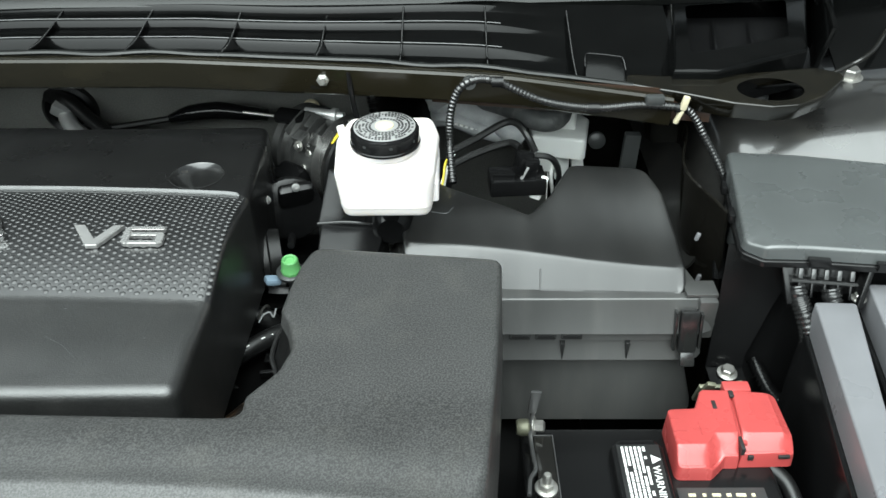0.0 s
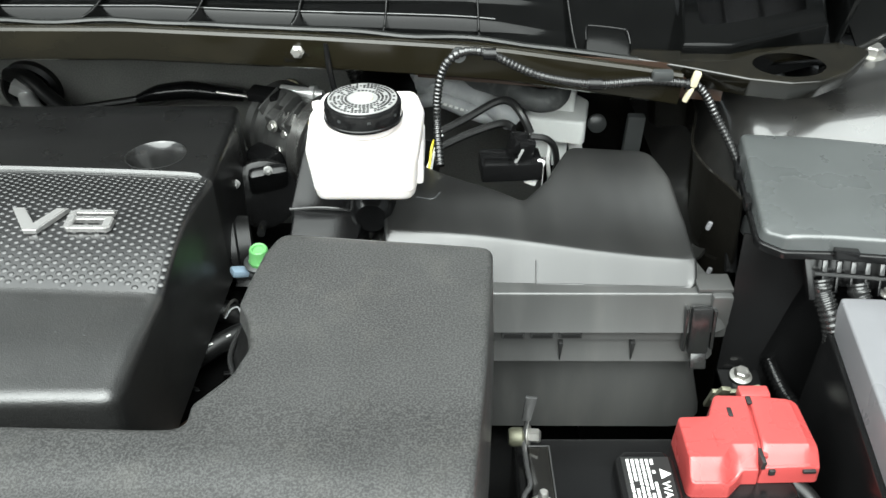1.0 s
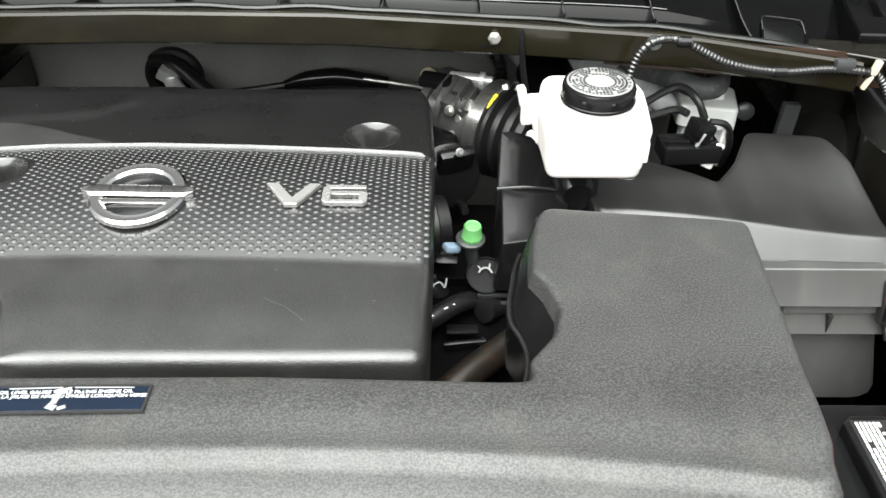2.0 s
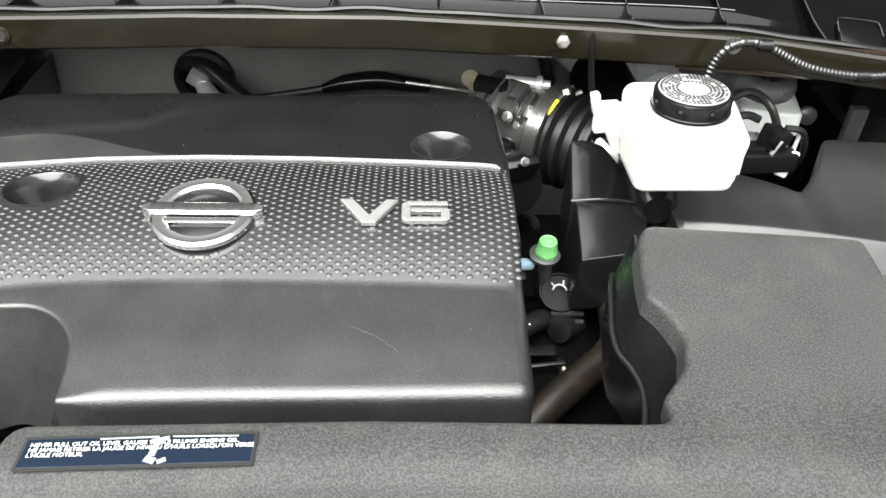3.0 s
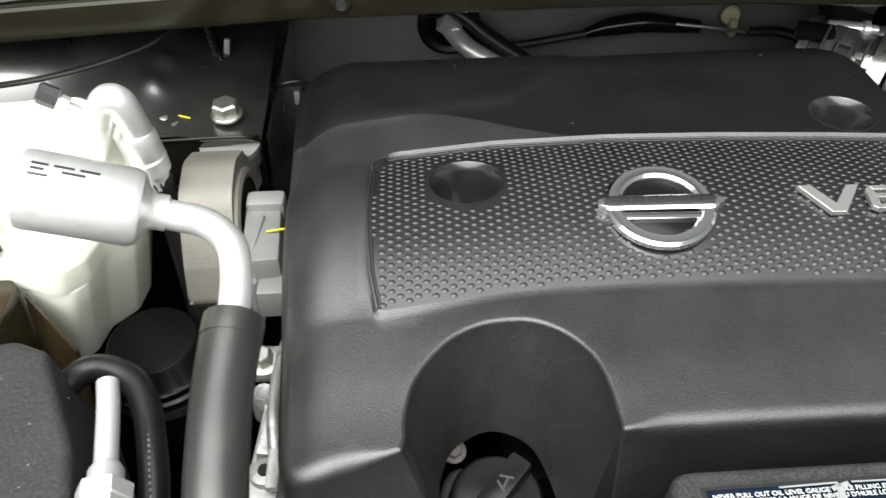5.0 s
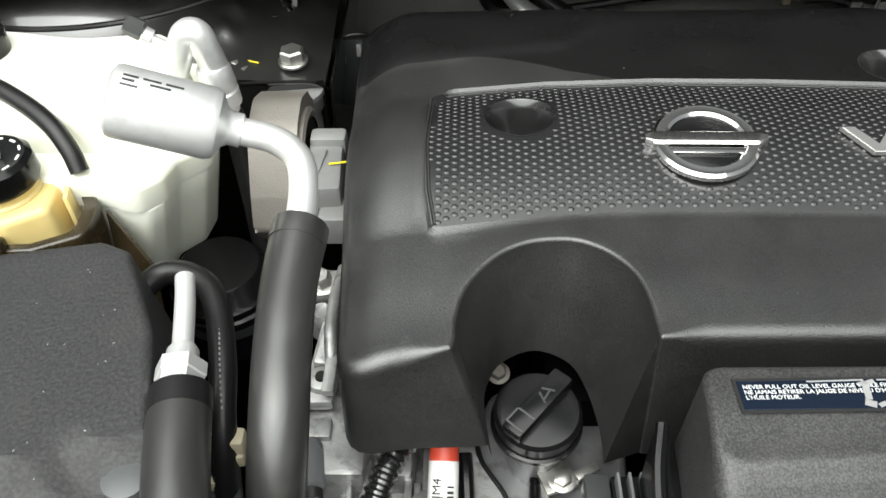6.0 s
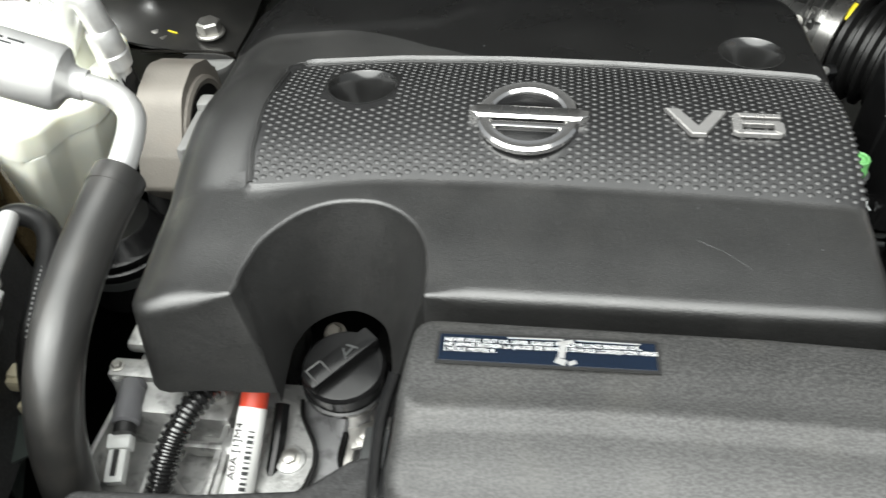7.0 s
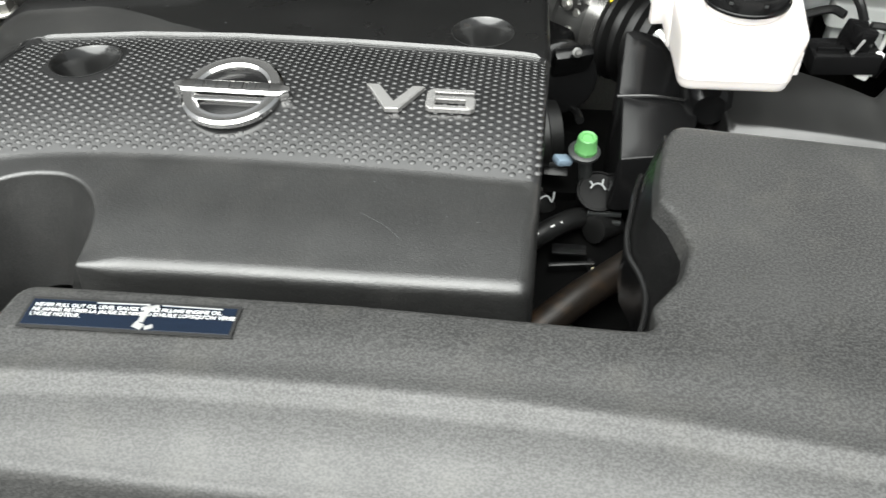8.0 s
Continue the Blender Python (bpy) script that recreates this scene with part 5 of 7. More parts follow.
part("hose_clamp", tube([(-0.203, 0.660, 0.851), (-0.199, 0.668, 0.858), (-0.196, 0.677, 0.856), (-0.196, 0.684, 0.847)], 0.0013, 6), "steel", None, "bright wire spring clamp on a hose", 35, "clamp")
part("plug", box((-0.222, 0.682, 0.868), (0.014, 0.01, 0.008), 0.002), "blueish", None, "small blue plug beside the engine cover", 35, "plug")
bolt((-0.208, 0.695, 0.868), (0, -0.3, 1), 0.006, "bright flanged bolt between hoses")
part("lever", box((-0.19, 0.70, 0.868), (0.026, 0.008, 0.004), 0.0015), "slate", None, "dark metal lever beside the engine cover", 35, "lever")
part("coolant_hose", tube([(-0.27, 0.55, 0.80), (-0.22, 0.57, 0.81), (-0.19, 0.585, 0.80), (-0.16, 0.59, 0.77)], 0.013, 14), "rubber", None, "thick black rubber hose in the gap", 35, "hose")
part("wire", tube([(-0.23, 0.585, 0.835), (-0.21, 0.575, 0.838), (-0.195, 0.57, 0.825)], 0.003, 8), "rubber", None, "black wire crossing the gap", 35, "wire")
part("coolant_pipe", tube([(-0.088, 0.70, 0.862), (-0.098, 0.650, 0.866), (-0.103, 0.605, 0.867), (-0.114, 0.582, 0.867), (-0.140, 0.557, 0.866), (-0.170, 0.529, 0.864), (-0.225, 0.478, 0.85)], 0.0135, 16), "rust", None, "dull brown metal coolant pipe", 35, "pipe")
part("hose_end", lathe((-0.089, 0.69, 0.863), (0, 1, 0.1), [(0, 0.0155), (0.006, 0.0155), (0.007, 0.0140), (0.02, 0.014)], 20), "slate", None, "ribbed black hose end on the brown pipe", 35, "hose")
gap = thing("coolant_manifold", (-0.19, 0.58, 0.80), "black plastic coolant manifold with hose stubs and brackets", "manifold")
part("body", join(lathe((-0.245, 0.640, 0.825), (1, -0.05, 0), [(0, 0.024), (0.030, 0.024), (0.032, 0.020), (0.055, 0.020)], 24), lathe((-0.225, 0.560, 0.812), (1, 0.15, 0), [(0, 0.022), (0.040, 0.022), (0.042, 0.018), (0.060, 0.018)], 24)), "black", gap)
part("bracket", join(box((-0.168, 0.590, 0.838), (0.040, 0.004, 0.026), 0.001, (12, 0, 8)), box((-0.152, 0.585, 0.826), (0.004, 0.030, 0.040), 0.001), box((-0.170, 0.603, 0.851), (0.030, 0.012, 0.003), 0.001)), "black", gap, "glossy black bracket")
part("foil", box((-0.181, 0.527, 0.822), (0.014, 0.008, 0.002), 0.0008, (10, -12, 15)), "silverlabel", gap, "bright foil edge deep in the gap")
part("wire_clip", tube([(-0.201, 0.655, 0.852), (-0.196, 0.662, 0.857), (-0.190, 0.664, 0.858), (-0.186, 0.660, 0.855), (-0.184, 0.668, 0.860)], 0.0009, 6), "hose", gap, "pale wire clip")
part("flap", box((-0.184, 0.690, 0.866), (0.022, 0.009, 0.0025), 0.0008, (20, 4, 0)), "black", gap)
part("drain_tube", tube([(-0.2, 0.505, 0.842), (-0.18, 0.492, 0.846), (-0.165, 0.478, 0.842), (-0.155, 0.46, 0.825)], 0.004, 8), "loom", gap)
# block and gearbox carry the gaps' shade in their colour
part("engine_block", join(box((-0.33, 0.66, 0.70), (0.46, 0.36, 0.28), 0.02), box((-0.17, 0.62, 0.70), (0.14, 0.20, 0.16), 0.01), box((-0.19, 0.73, 0.80), (0.06, 0.10, 0.1), 0.01)), "deep", None, "engine body below the cover, coloured dark as in shade", 35, "engine")
part("gearbox", join(box((0.02, 0.62, 0.60), (0.26, 0.30, 0.2), 0.02), lathe((-0.1, 0.62, 0.62), (1, 0, 0), [(0, 0.14), (0.12, 0.14), (0.2, 0.11)], 28)), "deep", None, "gearbox housing deep in the bay, coloured dark as in shade", 35, "gearbox")

part("wire", tube([(-0.20, 0.545, 0.825), (-0.182, 0.525, 0.838), (-0.165, 0.505, 0.838), (-0.155, 0.48, 0.82)], 0.0035, 8), "loom", None, "thin glossy black wire deep in the gap", 35, "wire")
part("wire", tube([(-0.185, 0.55, 0.82), (-0.165, 0.53, 0.832), (-0.148, 0.505, 0.83), (-0.14, 0.48, 0.81)], 0.0028, 8), "loom", None, "thin glossy black wire deep in the gap", 35, "wire")
part("bracket", join(box((-0.135, 0.512, 0.822), (0.034, 0.016, 0.006), 0.002, (0, 8, 12)), box((-0.145, 0.52, 0.812), (0.010, 0.012, 0.02), 0.002)), "slate", None, "dark metal bracket deep in the gap", 35, "bracket")
part("clip", box((-0.150, 0.586, 0.842), (0.003, 0.004, 0.012), 0.001, (10, 8, 0)), "cream", None, "small pale clip between hoses", 35, "clip")
part("hose_end", lathe((-0.128, 0.648, 0.842), (-0.62, -0.62, 0.35), [(0, 0.011), (0.022, 0.011), (0.023, 0.0125), (0.032, 0.0125), (0.033, 0.009)], 18), "rubber", None, "short black hose end with a crimped rim", 35, "hose")

# ================= behind the engine: firewall fittings =================
pipe = thing("heater_pipe", (-0.56, 1.10, 0.84), "bright metal pipe end in a black rubber grommet", "pipe")
part("grommet", lathe((HOLE[0], 1.118, HOLE[1]), (0, -1, 0), [(0, 0.042), (0.012, 0.040), (0.016, 0.034), (0.012, 0.028), (0.004, 0.027)], 32, False), "rubber", pipe)
part("plug", lathe((HOLE[0], 1.125, HOLE[1]), (0, -1, 0), [(0, 0.031), (0.012, 0.031)], 28), "black", pipe)
part("elbow", tube([(-0.570, 1.115, 0.875), (-0.560, 1.085, 0.872), (-0.540, 1.06, 0.862), (-0.50, 1.04, 0.845)], 0.012, 14), "alu", pipe)
part("block", box((-0.566, 1.088, 0.882), (0.026, 0.018, 0.022), 0.003, (20, 35, 0)), "alu", pipe)
part("hose", tube([(-0.59, 1.11, 0.893), (-0.555, 1.09, 0.897), (-0.52, 1.07, 0.876), (-0.46, 1.03, 0.85)], 0.010, 12), "rubber", pipe)
lev = thing("wire_housing", (-0.33, 1.05, 0.85), "glossy black wire housing with bright rod", "wire housing")
part("housing", tube([(-0.40, 1.06, 0.880), (-0.37, 1.06, 0.888), (-0.33, 1.06, 0.892), (-0.295, 1.06, 0.888), (-0.26, 1.06, 0.884)], [0.006, 0.0115, 0.0125, 0.0105, 0.008], 16), "black", lev)
part("rod", tube([(-0.292, 1.052, 0.893), (-0.245, 1.05, 0.887), (-0.205, 1.05, 0.880)], 0.0024, 8), "steel", lev)
part("wire", tube([(-0.50, 1.06, 0.865), (-0.45, 1.06, 0.872), (-0.40, 1.06, 0.880)], 0.005, 8), "rubber", lev)
part("wire", tube([(-0.20, 1.05, 0.880), (-0.165, 1.04, 0.884), (-0.14, 1.02, 0.878), (-0.13, 0.98, 0.86)], 0.006, 10), "rubber", lev)
clip = thing("felt_clip", (-0.205, 1.10, 0.85), "round cream plastic clip on the firewall", "clip")
part("disc", lathe((-0.205, 1.104, 0.874), (0, -1, 0.1), [(0, 0.0125), (0.003, 0.0125), (0.005, 0.010)], 24), "cream", clip)
part("stem", box((-0.203, 1.094, 0.862), (0.009, 0.012, 0.022), 0.002), "cream", clip)
part("wire", tube([(-0.14, 1.09, 0.95), (-0.125, 1.07, 0.935), (-0.11, 1.06, 0.91), (-0.105, 1.05, 0.87)], 0.008, 10, 8, 0.0015), "rubber", None, "black corrugated wire loom on the firewall", 35, "wire loom")
part("bracket", box((-0.128, 1.08, 0.925), (0.022, 0.012, 0.014), 0.004, (0, 30, 0)), "slate", None, "small dark wire bracket on the firewall", 35, "bracket")
for x in (-0.60, -0.66):
    part("drain_lip", box((x, 1.09, 1.012), (0.03, 0.03, 0.016), 0.004), "black", None, "black rubber drain lip under the rail", 35, "drain")

# rail bolt, hanging rod and clips
b1 = thing("rail_bolt", (-0.136, 0.82, 1.035), "bright bolt with washer on the cross rail", "bolt")
part("washer", lathe((-0.136, 0.836, 1.043), (0, -1, 0.1), [(0, 0.011), (0.003, 0.011), (0.004, 0.009)], 24), "steel", b1)
part("head", lathe((-0.136, 0.832, 1.0435), (0, -1, 0.1), [(0, 0.0068), (0.007, 0.0068), (0.008, 0.004), (0.013, 0.0038)], 6), "steel", b1)
part("bracket", thick(sheet(lambda u, v: (-0.150 + 0.045 * u, 0.8315 - 0.001 * v, 1.055 - 0.022 * v), spread(0, 1, 2), spread(0, 1, 2)), 0.002), "paint", b1)
part("hanger_rod", tube([(-0.108, 0.828, 1.053), (-0.106, 0.826, 1.02), (-0.102, 0.826, 0.995), (-0.094, 0.826, 0.965), (-0.09, 0.83, 0.93)], 0.0032, 8), "black", None, "thin black rod hanging from the rail", 35, "rod")
for x, y, z in ((0.105, 0.832, 1.033), (0.186, 0.823, 1.019), (-0.675, 0.842, 1.043), (-0.88, 0.855, 1.026)):
    part("hole_rim", lathe((x, y, z), (0, -1, 0.1), [(-0.004, 0.0045), (0.0010, 0.0050), (0.0013, 0.0056), (0.0006, 0.0085), (-0.002, 0.010)], 20, False), "rail", rail, "stamped bolt hole")
    part("hole", lathe((x, y, z), (0, -1, 0.1), [(0.0002, 0.0048), (0.0008, 0.0047)], 20), "ink", rail)
loom = thing("wire_loom", (0.15, 0.80, 0.95), "black corrugated wire loom with tape along the rail", "wire loom")
LOOM = [(0.002, 0.76, 0.955), (-0.001, 0.795, 0.985), (0.0005, 0.800, 1.017), (0.008, 0.800, 1.042), (0.024, 0.800, 1.054), (0.049, 0.800, 1.052), (0.097, 0.800, 1.030), (0.151, 0.800, 1.021), (0.20, 0.800, 1.024), (0.243, 0.800, 1.020), (0.258, 0.800, 1.010), (0.272, 0.797, 0.988), (0.288, 0.785, 0.962), (0.300, 0.77, 0.935), (0.302, 0.75, 0.90)]
part("conduit", tube(LOOM, 0.0036, 12, 8, 0.0009, 0.0042), "loom", loom)
for i in (7, 9, 5):
    p = Vector(LOOM[i])
    part("tape", lathe(p - Vector((0.006, 0, 0)), (1, 0, 0), [(0, 0.0056), (0.012, 0.0056)], 14), "black", loom)
part("clip", join(box((0.245, 0.797, 1.027), (0.007, 0.006, 0.016), 0.002, (0, 12, 0)), box((0.241, 0.797, 1.012), (0.005, 0.005, 0.018), 0.002, (0, 20, 0))), "cream", loom, "cream plastic clip")
part("clip", box((0.214, 0.800, 1.030), (0.020, 0.010, 0.010), 0.003), "slate", loom)
part("clip", lathe((0.020, 0.805, 1.050), (0, -1, 0.2), [(0, 0.007), (0.006, 0.007)], 16), "slate", loom)
# heater hoses
h1 = thing("heater_hose", (0.0, 0.95, 0.88), "dusty grey-black rubber heater hose in a bend", "hose")
part("hose", tube([(-0.085, 1.10, 0.915), (-0.07, 1.02, 0.930), (-0.04, 0.97, 0.948), (0.01, 0.955, 0.945), (0.05, 0.95, 0.93), (0.075, 0.93, 0.925), (0.085, 0.93, 0.915)], 0.0145, 16), "hose", h1)
part("hose", tube([(-0.03, 0.96, 0.925), (0.0, 0.945, 0.935), (0.035, 0.94, 0.922), (0.065, 0.938, 0.915), (0.082, 0.945, 0.920), (0.08, 0.96, 0.93)], 0.010, 14), "hose", h1)
for k in range(9):
    part("print_bar", box((0.000 + 0.0065 * k, 0.9315, 0.9365 - 0.0022 * k), (0.0042, 0.001, 0.0026), 0, (0, 18, 0)), "paper", h1, smooth=0)
part("heater_hose", tube([(0.01, 0.985, 0.950), (0.055, 0.943, 0.958), (0.083, 0.912, 0.961), (0.107, 0.895, 0.957), (0.127, 0.900, 0.957), (0.136, 0.925, 0.960), (0.130, 0.96, 0.965)], 0.0130, 16), "dusty", None, "dusty black rubber hose curving over the brake unit", 35, "hose")
part("hose_sleeve", tube([(-0.111, 0.95, 0.926), (-0.067, 0.95, 0.936), (-0.026, 0.95, 0.944)], 0.0085, 14), "silverlabel", None, "grey foil-wrapped pipe behind the reservoir", 35, "pipe")
part("hose_joint", tube([(-0.02, 0.96, 0.945), (-0.012, 0.955, 0.962), (0.004, 0.953, 0.970), (0.02, 0.955, 0.965)], 0.014, 14), "hose", None, "grey rubber hose joint behind the reservoir", 35, "hose")

ab = thing("brake_unit", (0.147, 0.96, 0.82), "light grey brake control unit on the apron", "brake unit")
part("cover", block([(0.101, 0.931), (0.168, 0.915), (0.180, 0.975), (0.150, 1.02), (0.106, 1.02)], 0.890, 0.918, 0.008, 0.004, 0.03), "greybox", ab)
part("upper", block([(0.104, 0.955), (0.158, 0.942), (0.166, 0.985), (0.112, 1.003)], 0.9185, 0.945, 0.006, 0.004, 0.03), "greybox", ab)
part("label", box((0.136, 0.984, 0.9456), (0.046, 0.016, 0.0006), 0.0002, (0, 0, -20)), "silverlabel", ab, "silver label with unreadable print")
part("port", lathe((0.117, 0.952, 0.945), (0, -0.1, 1), [(0, 0.0125), (0.018, 0.0125), (0.0195, 0.011)], 20), "brown", ab, "brown-capped port")
part("foot", join(box((0.145, 0.955, 0.868), (0.018, 0.02, 0.05), 0.003), box((0.165, 0.96, 0.868), (0.016, 0.02, 0.05), 0.003, (0, -10, 0)), box((0.125, 0.96, 0.872), (0.02, 0.02, 0.04), 0.004)), "greybox", ab)
part("grommet", lathe((0.186, 0.945, 0.903), (0, -1, 0.2), [(0, 0.011), (0.006, 0.011), (0.008, 0.008)], 20), "slate", ab)
part("hose_clamp", tube([(0.119, 0.934, 0.968), (0.128, 0.929, 0.975), (0.138, 0.927, 0.974), (0.147, 0.928, 0.964)], 0.0014, 6), "steel", None, "bright wire spring clamp on the bent hose", 35, "clamp")
part("post", box((0.220, 0.90, 0.905), (0.019, 0.012, 0.062), 0.002, (0, 2, 0)), "slate", None, "dark grey upright bracket behind the air box", 35, "bracket")

# ================= fuse box =================
fb = thing("fuse_box", (0.40, 0.70, 0.85), "black plastic fuse box with a smooth lid", "fuse box")
FUSE = [(0.276, 0.643, 0.012), (0.292, 0.6285, 0.010), (0.33, 0.6265), (0.60, 0.592), (0.60, 0.775), (0.47, 0.768), (0.37, 0.790), (0.300, 0.798, 0.008)]
fz = lambda x, y: 0.969 - 0.004 * ease((0.66 - y) / 0.03) - 0.006 * ease((0.30 - x) / 0.02)
part("lid", shell(resample(rounded(FUSE, 0.006), 0.01), fz, 0.004, None, 0.951, 0.001, 0.012, steps=1), "fuse", fb, "smooth satin lid")
part("rim", block([(0.272, 0.640, 0.012), (0.290, 0.6245, 0.010), (0.33, 0.6225), (0.60, 0.588), (0.60, 0.779), (0.47, 0.772), (0.37, 0.794), (0.296, 0.802, 0.008)], 0.944, 0.9505, 0.01, 0.0015), "black", fb)
part("body", block([(0.300, 0.665, 0.02), (0.34, 0.652, 0.02), (0.60, 0.62), (0.60, 0.76), (0.32, 0.785)], 0.72, 0.9435, 0.01, 0.002), "black", fb)
for x, y in ((0.340, 0.6205), (0.40, 0.6125), (0.335, 0.797), (0.42, 0.783)):
    part("clip", box((x, y, 0.952), (0.020, 0.008, 0.008), 0.0015, (0, 0, -8)), "black", fb)
part("clip", box((0.279, 0.695, 0.955), (0.006, 0.018, 0.010), 0.002, (0, 0, -8)), "black", fb)
part("clip", box((0.285, 0.745, 0.955), (0.006, 0.014, 0.010), 0.002, (0, 0, -8)), "black", fb)
con = part("connector", join(box((0.352, 0.628, 0.944), (0.076, 0.012, 0.004), 0.001, (0, 0, -8)), box((0.317, 0.626, 0.926), (0.005, 0.018, 0.042), 0.001, (-30, -14, -8)), box((0.385, 0.617, 0.926), (0.005, 0.018, 0.042), 0.001, (-30, 14, -8)), box((0.352, 0.637, 0.925), (0.062, 0.004, 0.034), 0.001, (-30, 0, -8))), "black", fb, "dark open connector housing")
for k in range(5):
    part("pin", box((0.329 + 0.0115 * k, 0.6265 - 0.0015 * k, 0.935), (0.0040, 0.004, 0.010), 0.0006, (-30, 0, -8)), "edge", con)
    part("fin", box((0.329 + 0.0115 * k, 0.6225 - 0.0015 * k, 0.920), (0.0022, 0.006, 0.016), 0.0006, (-30, 0, -8)), "black", con)
part("bar", box((0.351, 0.6205, 0.928), (0.060, 0.003, 0.0022), 0.0006, (0, 0, -8)), "edge", con)
for x, y in ((0.326, 0.621), (0.356, 0.616)):
    part("conduit", tube([(x, y, 0.924), (x + 0.002, y - 0.008, 0.914), (x + 0.007, y - 0.018, 0.902), (x + 0.013, y - 0.028, 0.882), (x + 0.018, y - 0.030, 0.85)], 0.0082, 14, 8, 0.0012, 0.0046), "loom", con, "corrugated cable conduit")
BRK = [((0.272, 0.668, 0.940), (0.340, 0.650, 0.940)), ((0.268, 0.650, 0.88), (0.318, 0.642, 0.88)), ((0.263, 0.634, 0.825), (0.300, 0.632, 0.825)), ((0.262, 0.630, 0.812), (0.299, 0.628, 0.812)), ((0.262, 0.602, 0.810), (0.297, 0.602, 0.810))]
fbr = thing("fuse_bracket", (0.28, 0.617, 0.808), "black painted fuse box bracket", "bracket")
part("upright", thick(sheet(lambda i, v: Vector(BRK[i][0]).lerp(Vector(BRK[i][1]), v), range(4), (0, 0.5, 1)), 0.003), "black", fbr)
part("foot", thick(sheet(lambda i, v: Vector(BRK[i][0]).lerp(Vector(BRK[i][1]), v), range(3, 5), (0, 0.5, 1)), 0.003), "black", fbr)
bolt((0.281, 0.617, 0.8125), (0, -0.1, 1), 0.0070, "bright bolt on the black bracket")
part("wire_loom", tube([(0.325, 0.66, 0.79), (0.335, 0.63, 0.775), (0.345, 0.60, 0.77), (0.34, 0.56, 0.75)], 0.007, 12, 8, 0.0015, 0.005), "black", None, "black corrugated loom below the fuse box", 35, "wire loom")
for p in ((0.262, 0.70, 0.871), (0.268, 0.68, 0.80), (0.252, 0.70, 0.925)):
    part("clip", box(p, (0.004, 0.004, 0.009), 0.0015, (0, 15, 0)), "coolgrey", None, "small white clip on the dark apron", 35, "clip")
part("ground_strap", tube([(0.300, 0.775, 0.955), (0.297, 0.75, 0.93), (0.285, 0.72, 0.90), (0.283, 0.70, 0.87)], 0.006, 10), "black", None, "black taped cable beside the fuse box", 35, "cable")
part("hook", join(box((0.292, 0.70, 0.922), (0.008, 0.02, 0.02), 0.002, (0, 0, 20)), box((0.300, 0.715, 0.940), (0.006, 0.012, 0.022), 0.002, (0, 0, 20))), "slate", None, "dark plastic hook beside the fuse box", 35, "hook")

# control units beside the battery
for pts, z in (([(0.300, 0.36, 0.004), (0.322, 0.36, 0.004), (0.374, 0.598, 0.004), (0.336, 0.600, 0.004)], 0.922), ([(0.350, 0.34, 0.004), (0.50, 0.34), (0.50, 0.615), (0.393, 0.622, 0.004)], 0.925)):
    cu = thing("control_unit", (pts[0][0], 0.48, 0.72), "satin grey control unit cover standing beside the battery", "control unit", "control units by the battery")
    part("cover", block(pts, z - 0.03, z, 0.004, 0.002), "coolgrey", cu)
    part("case", block([(x - (0.004 if i in (0, 3) else -0.002), y, *r) for i, (x, y, *r) in enumerate(pts)], 0.72, z - 0.031, 0.004, 0.002), "black", cu)
bolt((0.383, 0.612, 0.915), (0, 0, 1), 0.005, "small bright screw by the control unit")

# ================= battery =================
bat = thing("battery", (0.165, 0.42, 0.66), "black car battery with a white-printed label", "battery")
part("case", block([(0.060, 0.34, 0.006), (0.272, 0.34, 0.006), (0.272, 0.513, 0.006), (0.060, 0.513, 0.006)], 0.66, 0.850, 0.006, 0.004), "black", bat)
top_cap = part("top_cap", block([(0.134, 0.345, 0.008), (0.180, 0.345, 0.008), (0.180, 0.480, 0.006), (0.174, 0.489, 0.004), (0.144, 0.489, 0.004), (0.135, 0.481, 0.004)], 0.8505, 0.863, 0.004, 0.003), "black", bat, "raised filler strip")
lab = part("label", box((0.158, 0.43, 0.8633), (0.036, 0.105, 0.0004), 0.0001), "ink", bat, "black label with rows of white print")
rows = []
for c in range(6):
    y = 0.480
    while y > 0.382:
        w = random.uniform(0.0015, 0.0065)
        if random.random() < 0.9:
            rows.append(box((0.1445 + c * 0.0036, y - w / 2, 0.8637), (0.0021, w, 0.0003), 0))
        y -= w + random.uniform(0.0005, 0.0013)
part("print_relief", join(*rows), "paper", lab, smooth=0, kind="stuff")
letters("WARNING", 0.0088, pose(0.1668, 0.4600, 0.8637, 0, 0, -90), "paper", "warning_print", lab, 0.0001)
part("warning_sign", extruded([(0.1672, 0.462), (0.1752, 0.4665), (0.1672, 0.471)], 0.0003, pose(0, 0, 0.8636), 0.00001), "paper", lab, smooth=0)
part("side_label", box((0.222, 0.405, 0.8504), (0.072, 0.085, 0.0008), 0.0002), "slate", bat, "dull grey printed label")
for k, w in enumerate((0.006, 0.003, 0.007, 0.004, 0.008, 0.003)):
    part("print_bar", box((0.197 + 0.010 * k, 0.440, 0.8511), (w, 0.0030, 0.0004), 0), "cream", bat, smooth=0)

clampt = thing("battery_clamp", (0.075, 0.46, 0.850), "black battery clamp bracket with bright bolts", "battery clamp")
part("bracket", join(box((0.0785, 0.4455, 0.861), (0.016, 0.094, 0.003), 0.001), box((0.0865, 0.4455, 0.856), (0.003, 0.094, 0.012), 0.001), box((0.0785, 0.4925, 0.856), (0.016, 0.003, 0.012), 0.001)), "paint", clampt)
part("bracket_edge", tube([(0.0705, 0.4935, 0.8628), (0.0868, 0.4935, 0.8628), (0.0875, 0.44, 0.8628), (0.0875, 0.40, 0.8628)], 0.0007, 6, raw=True), "edge", clampt)
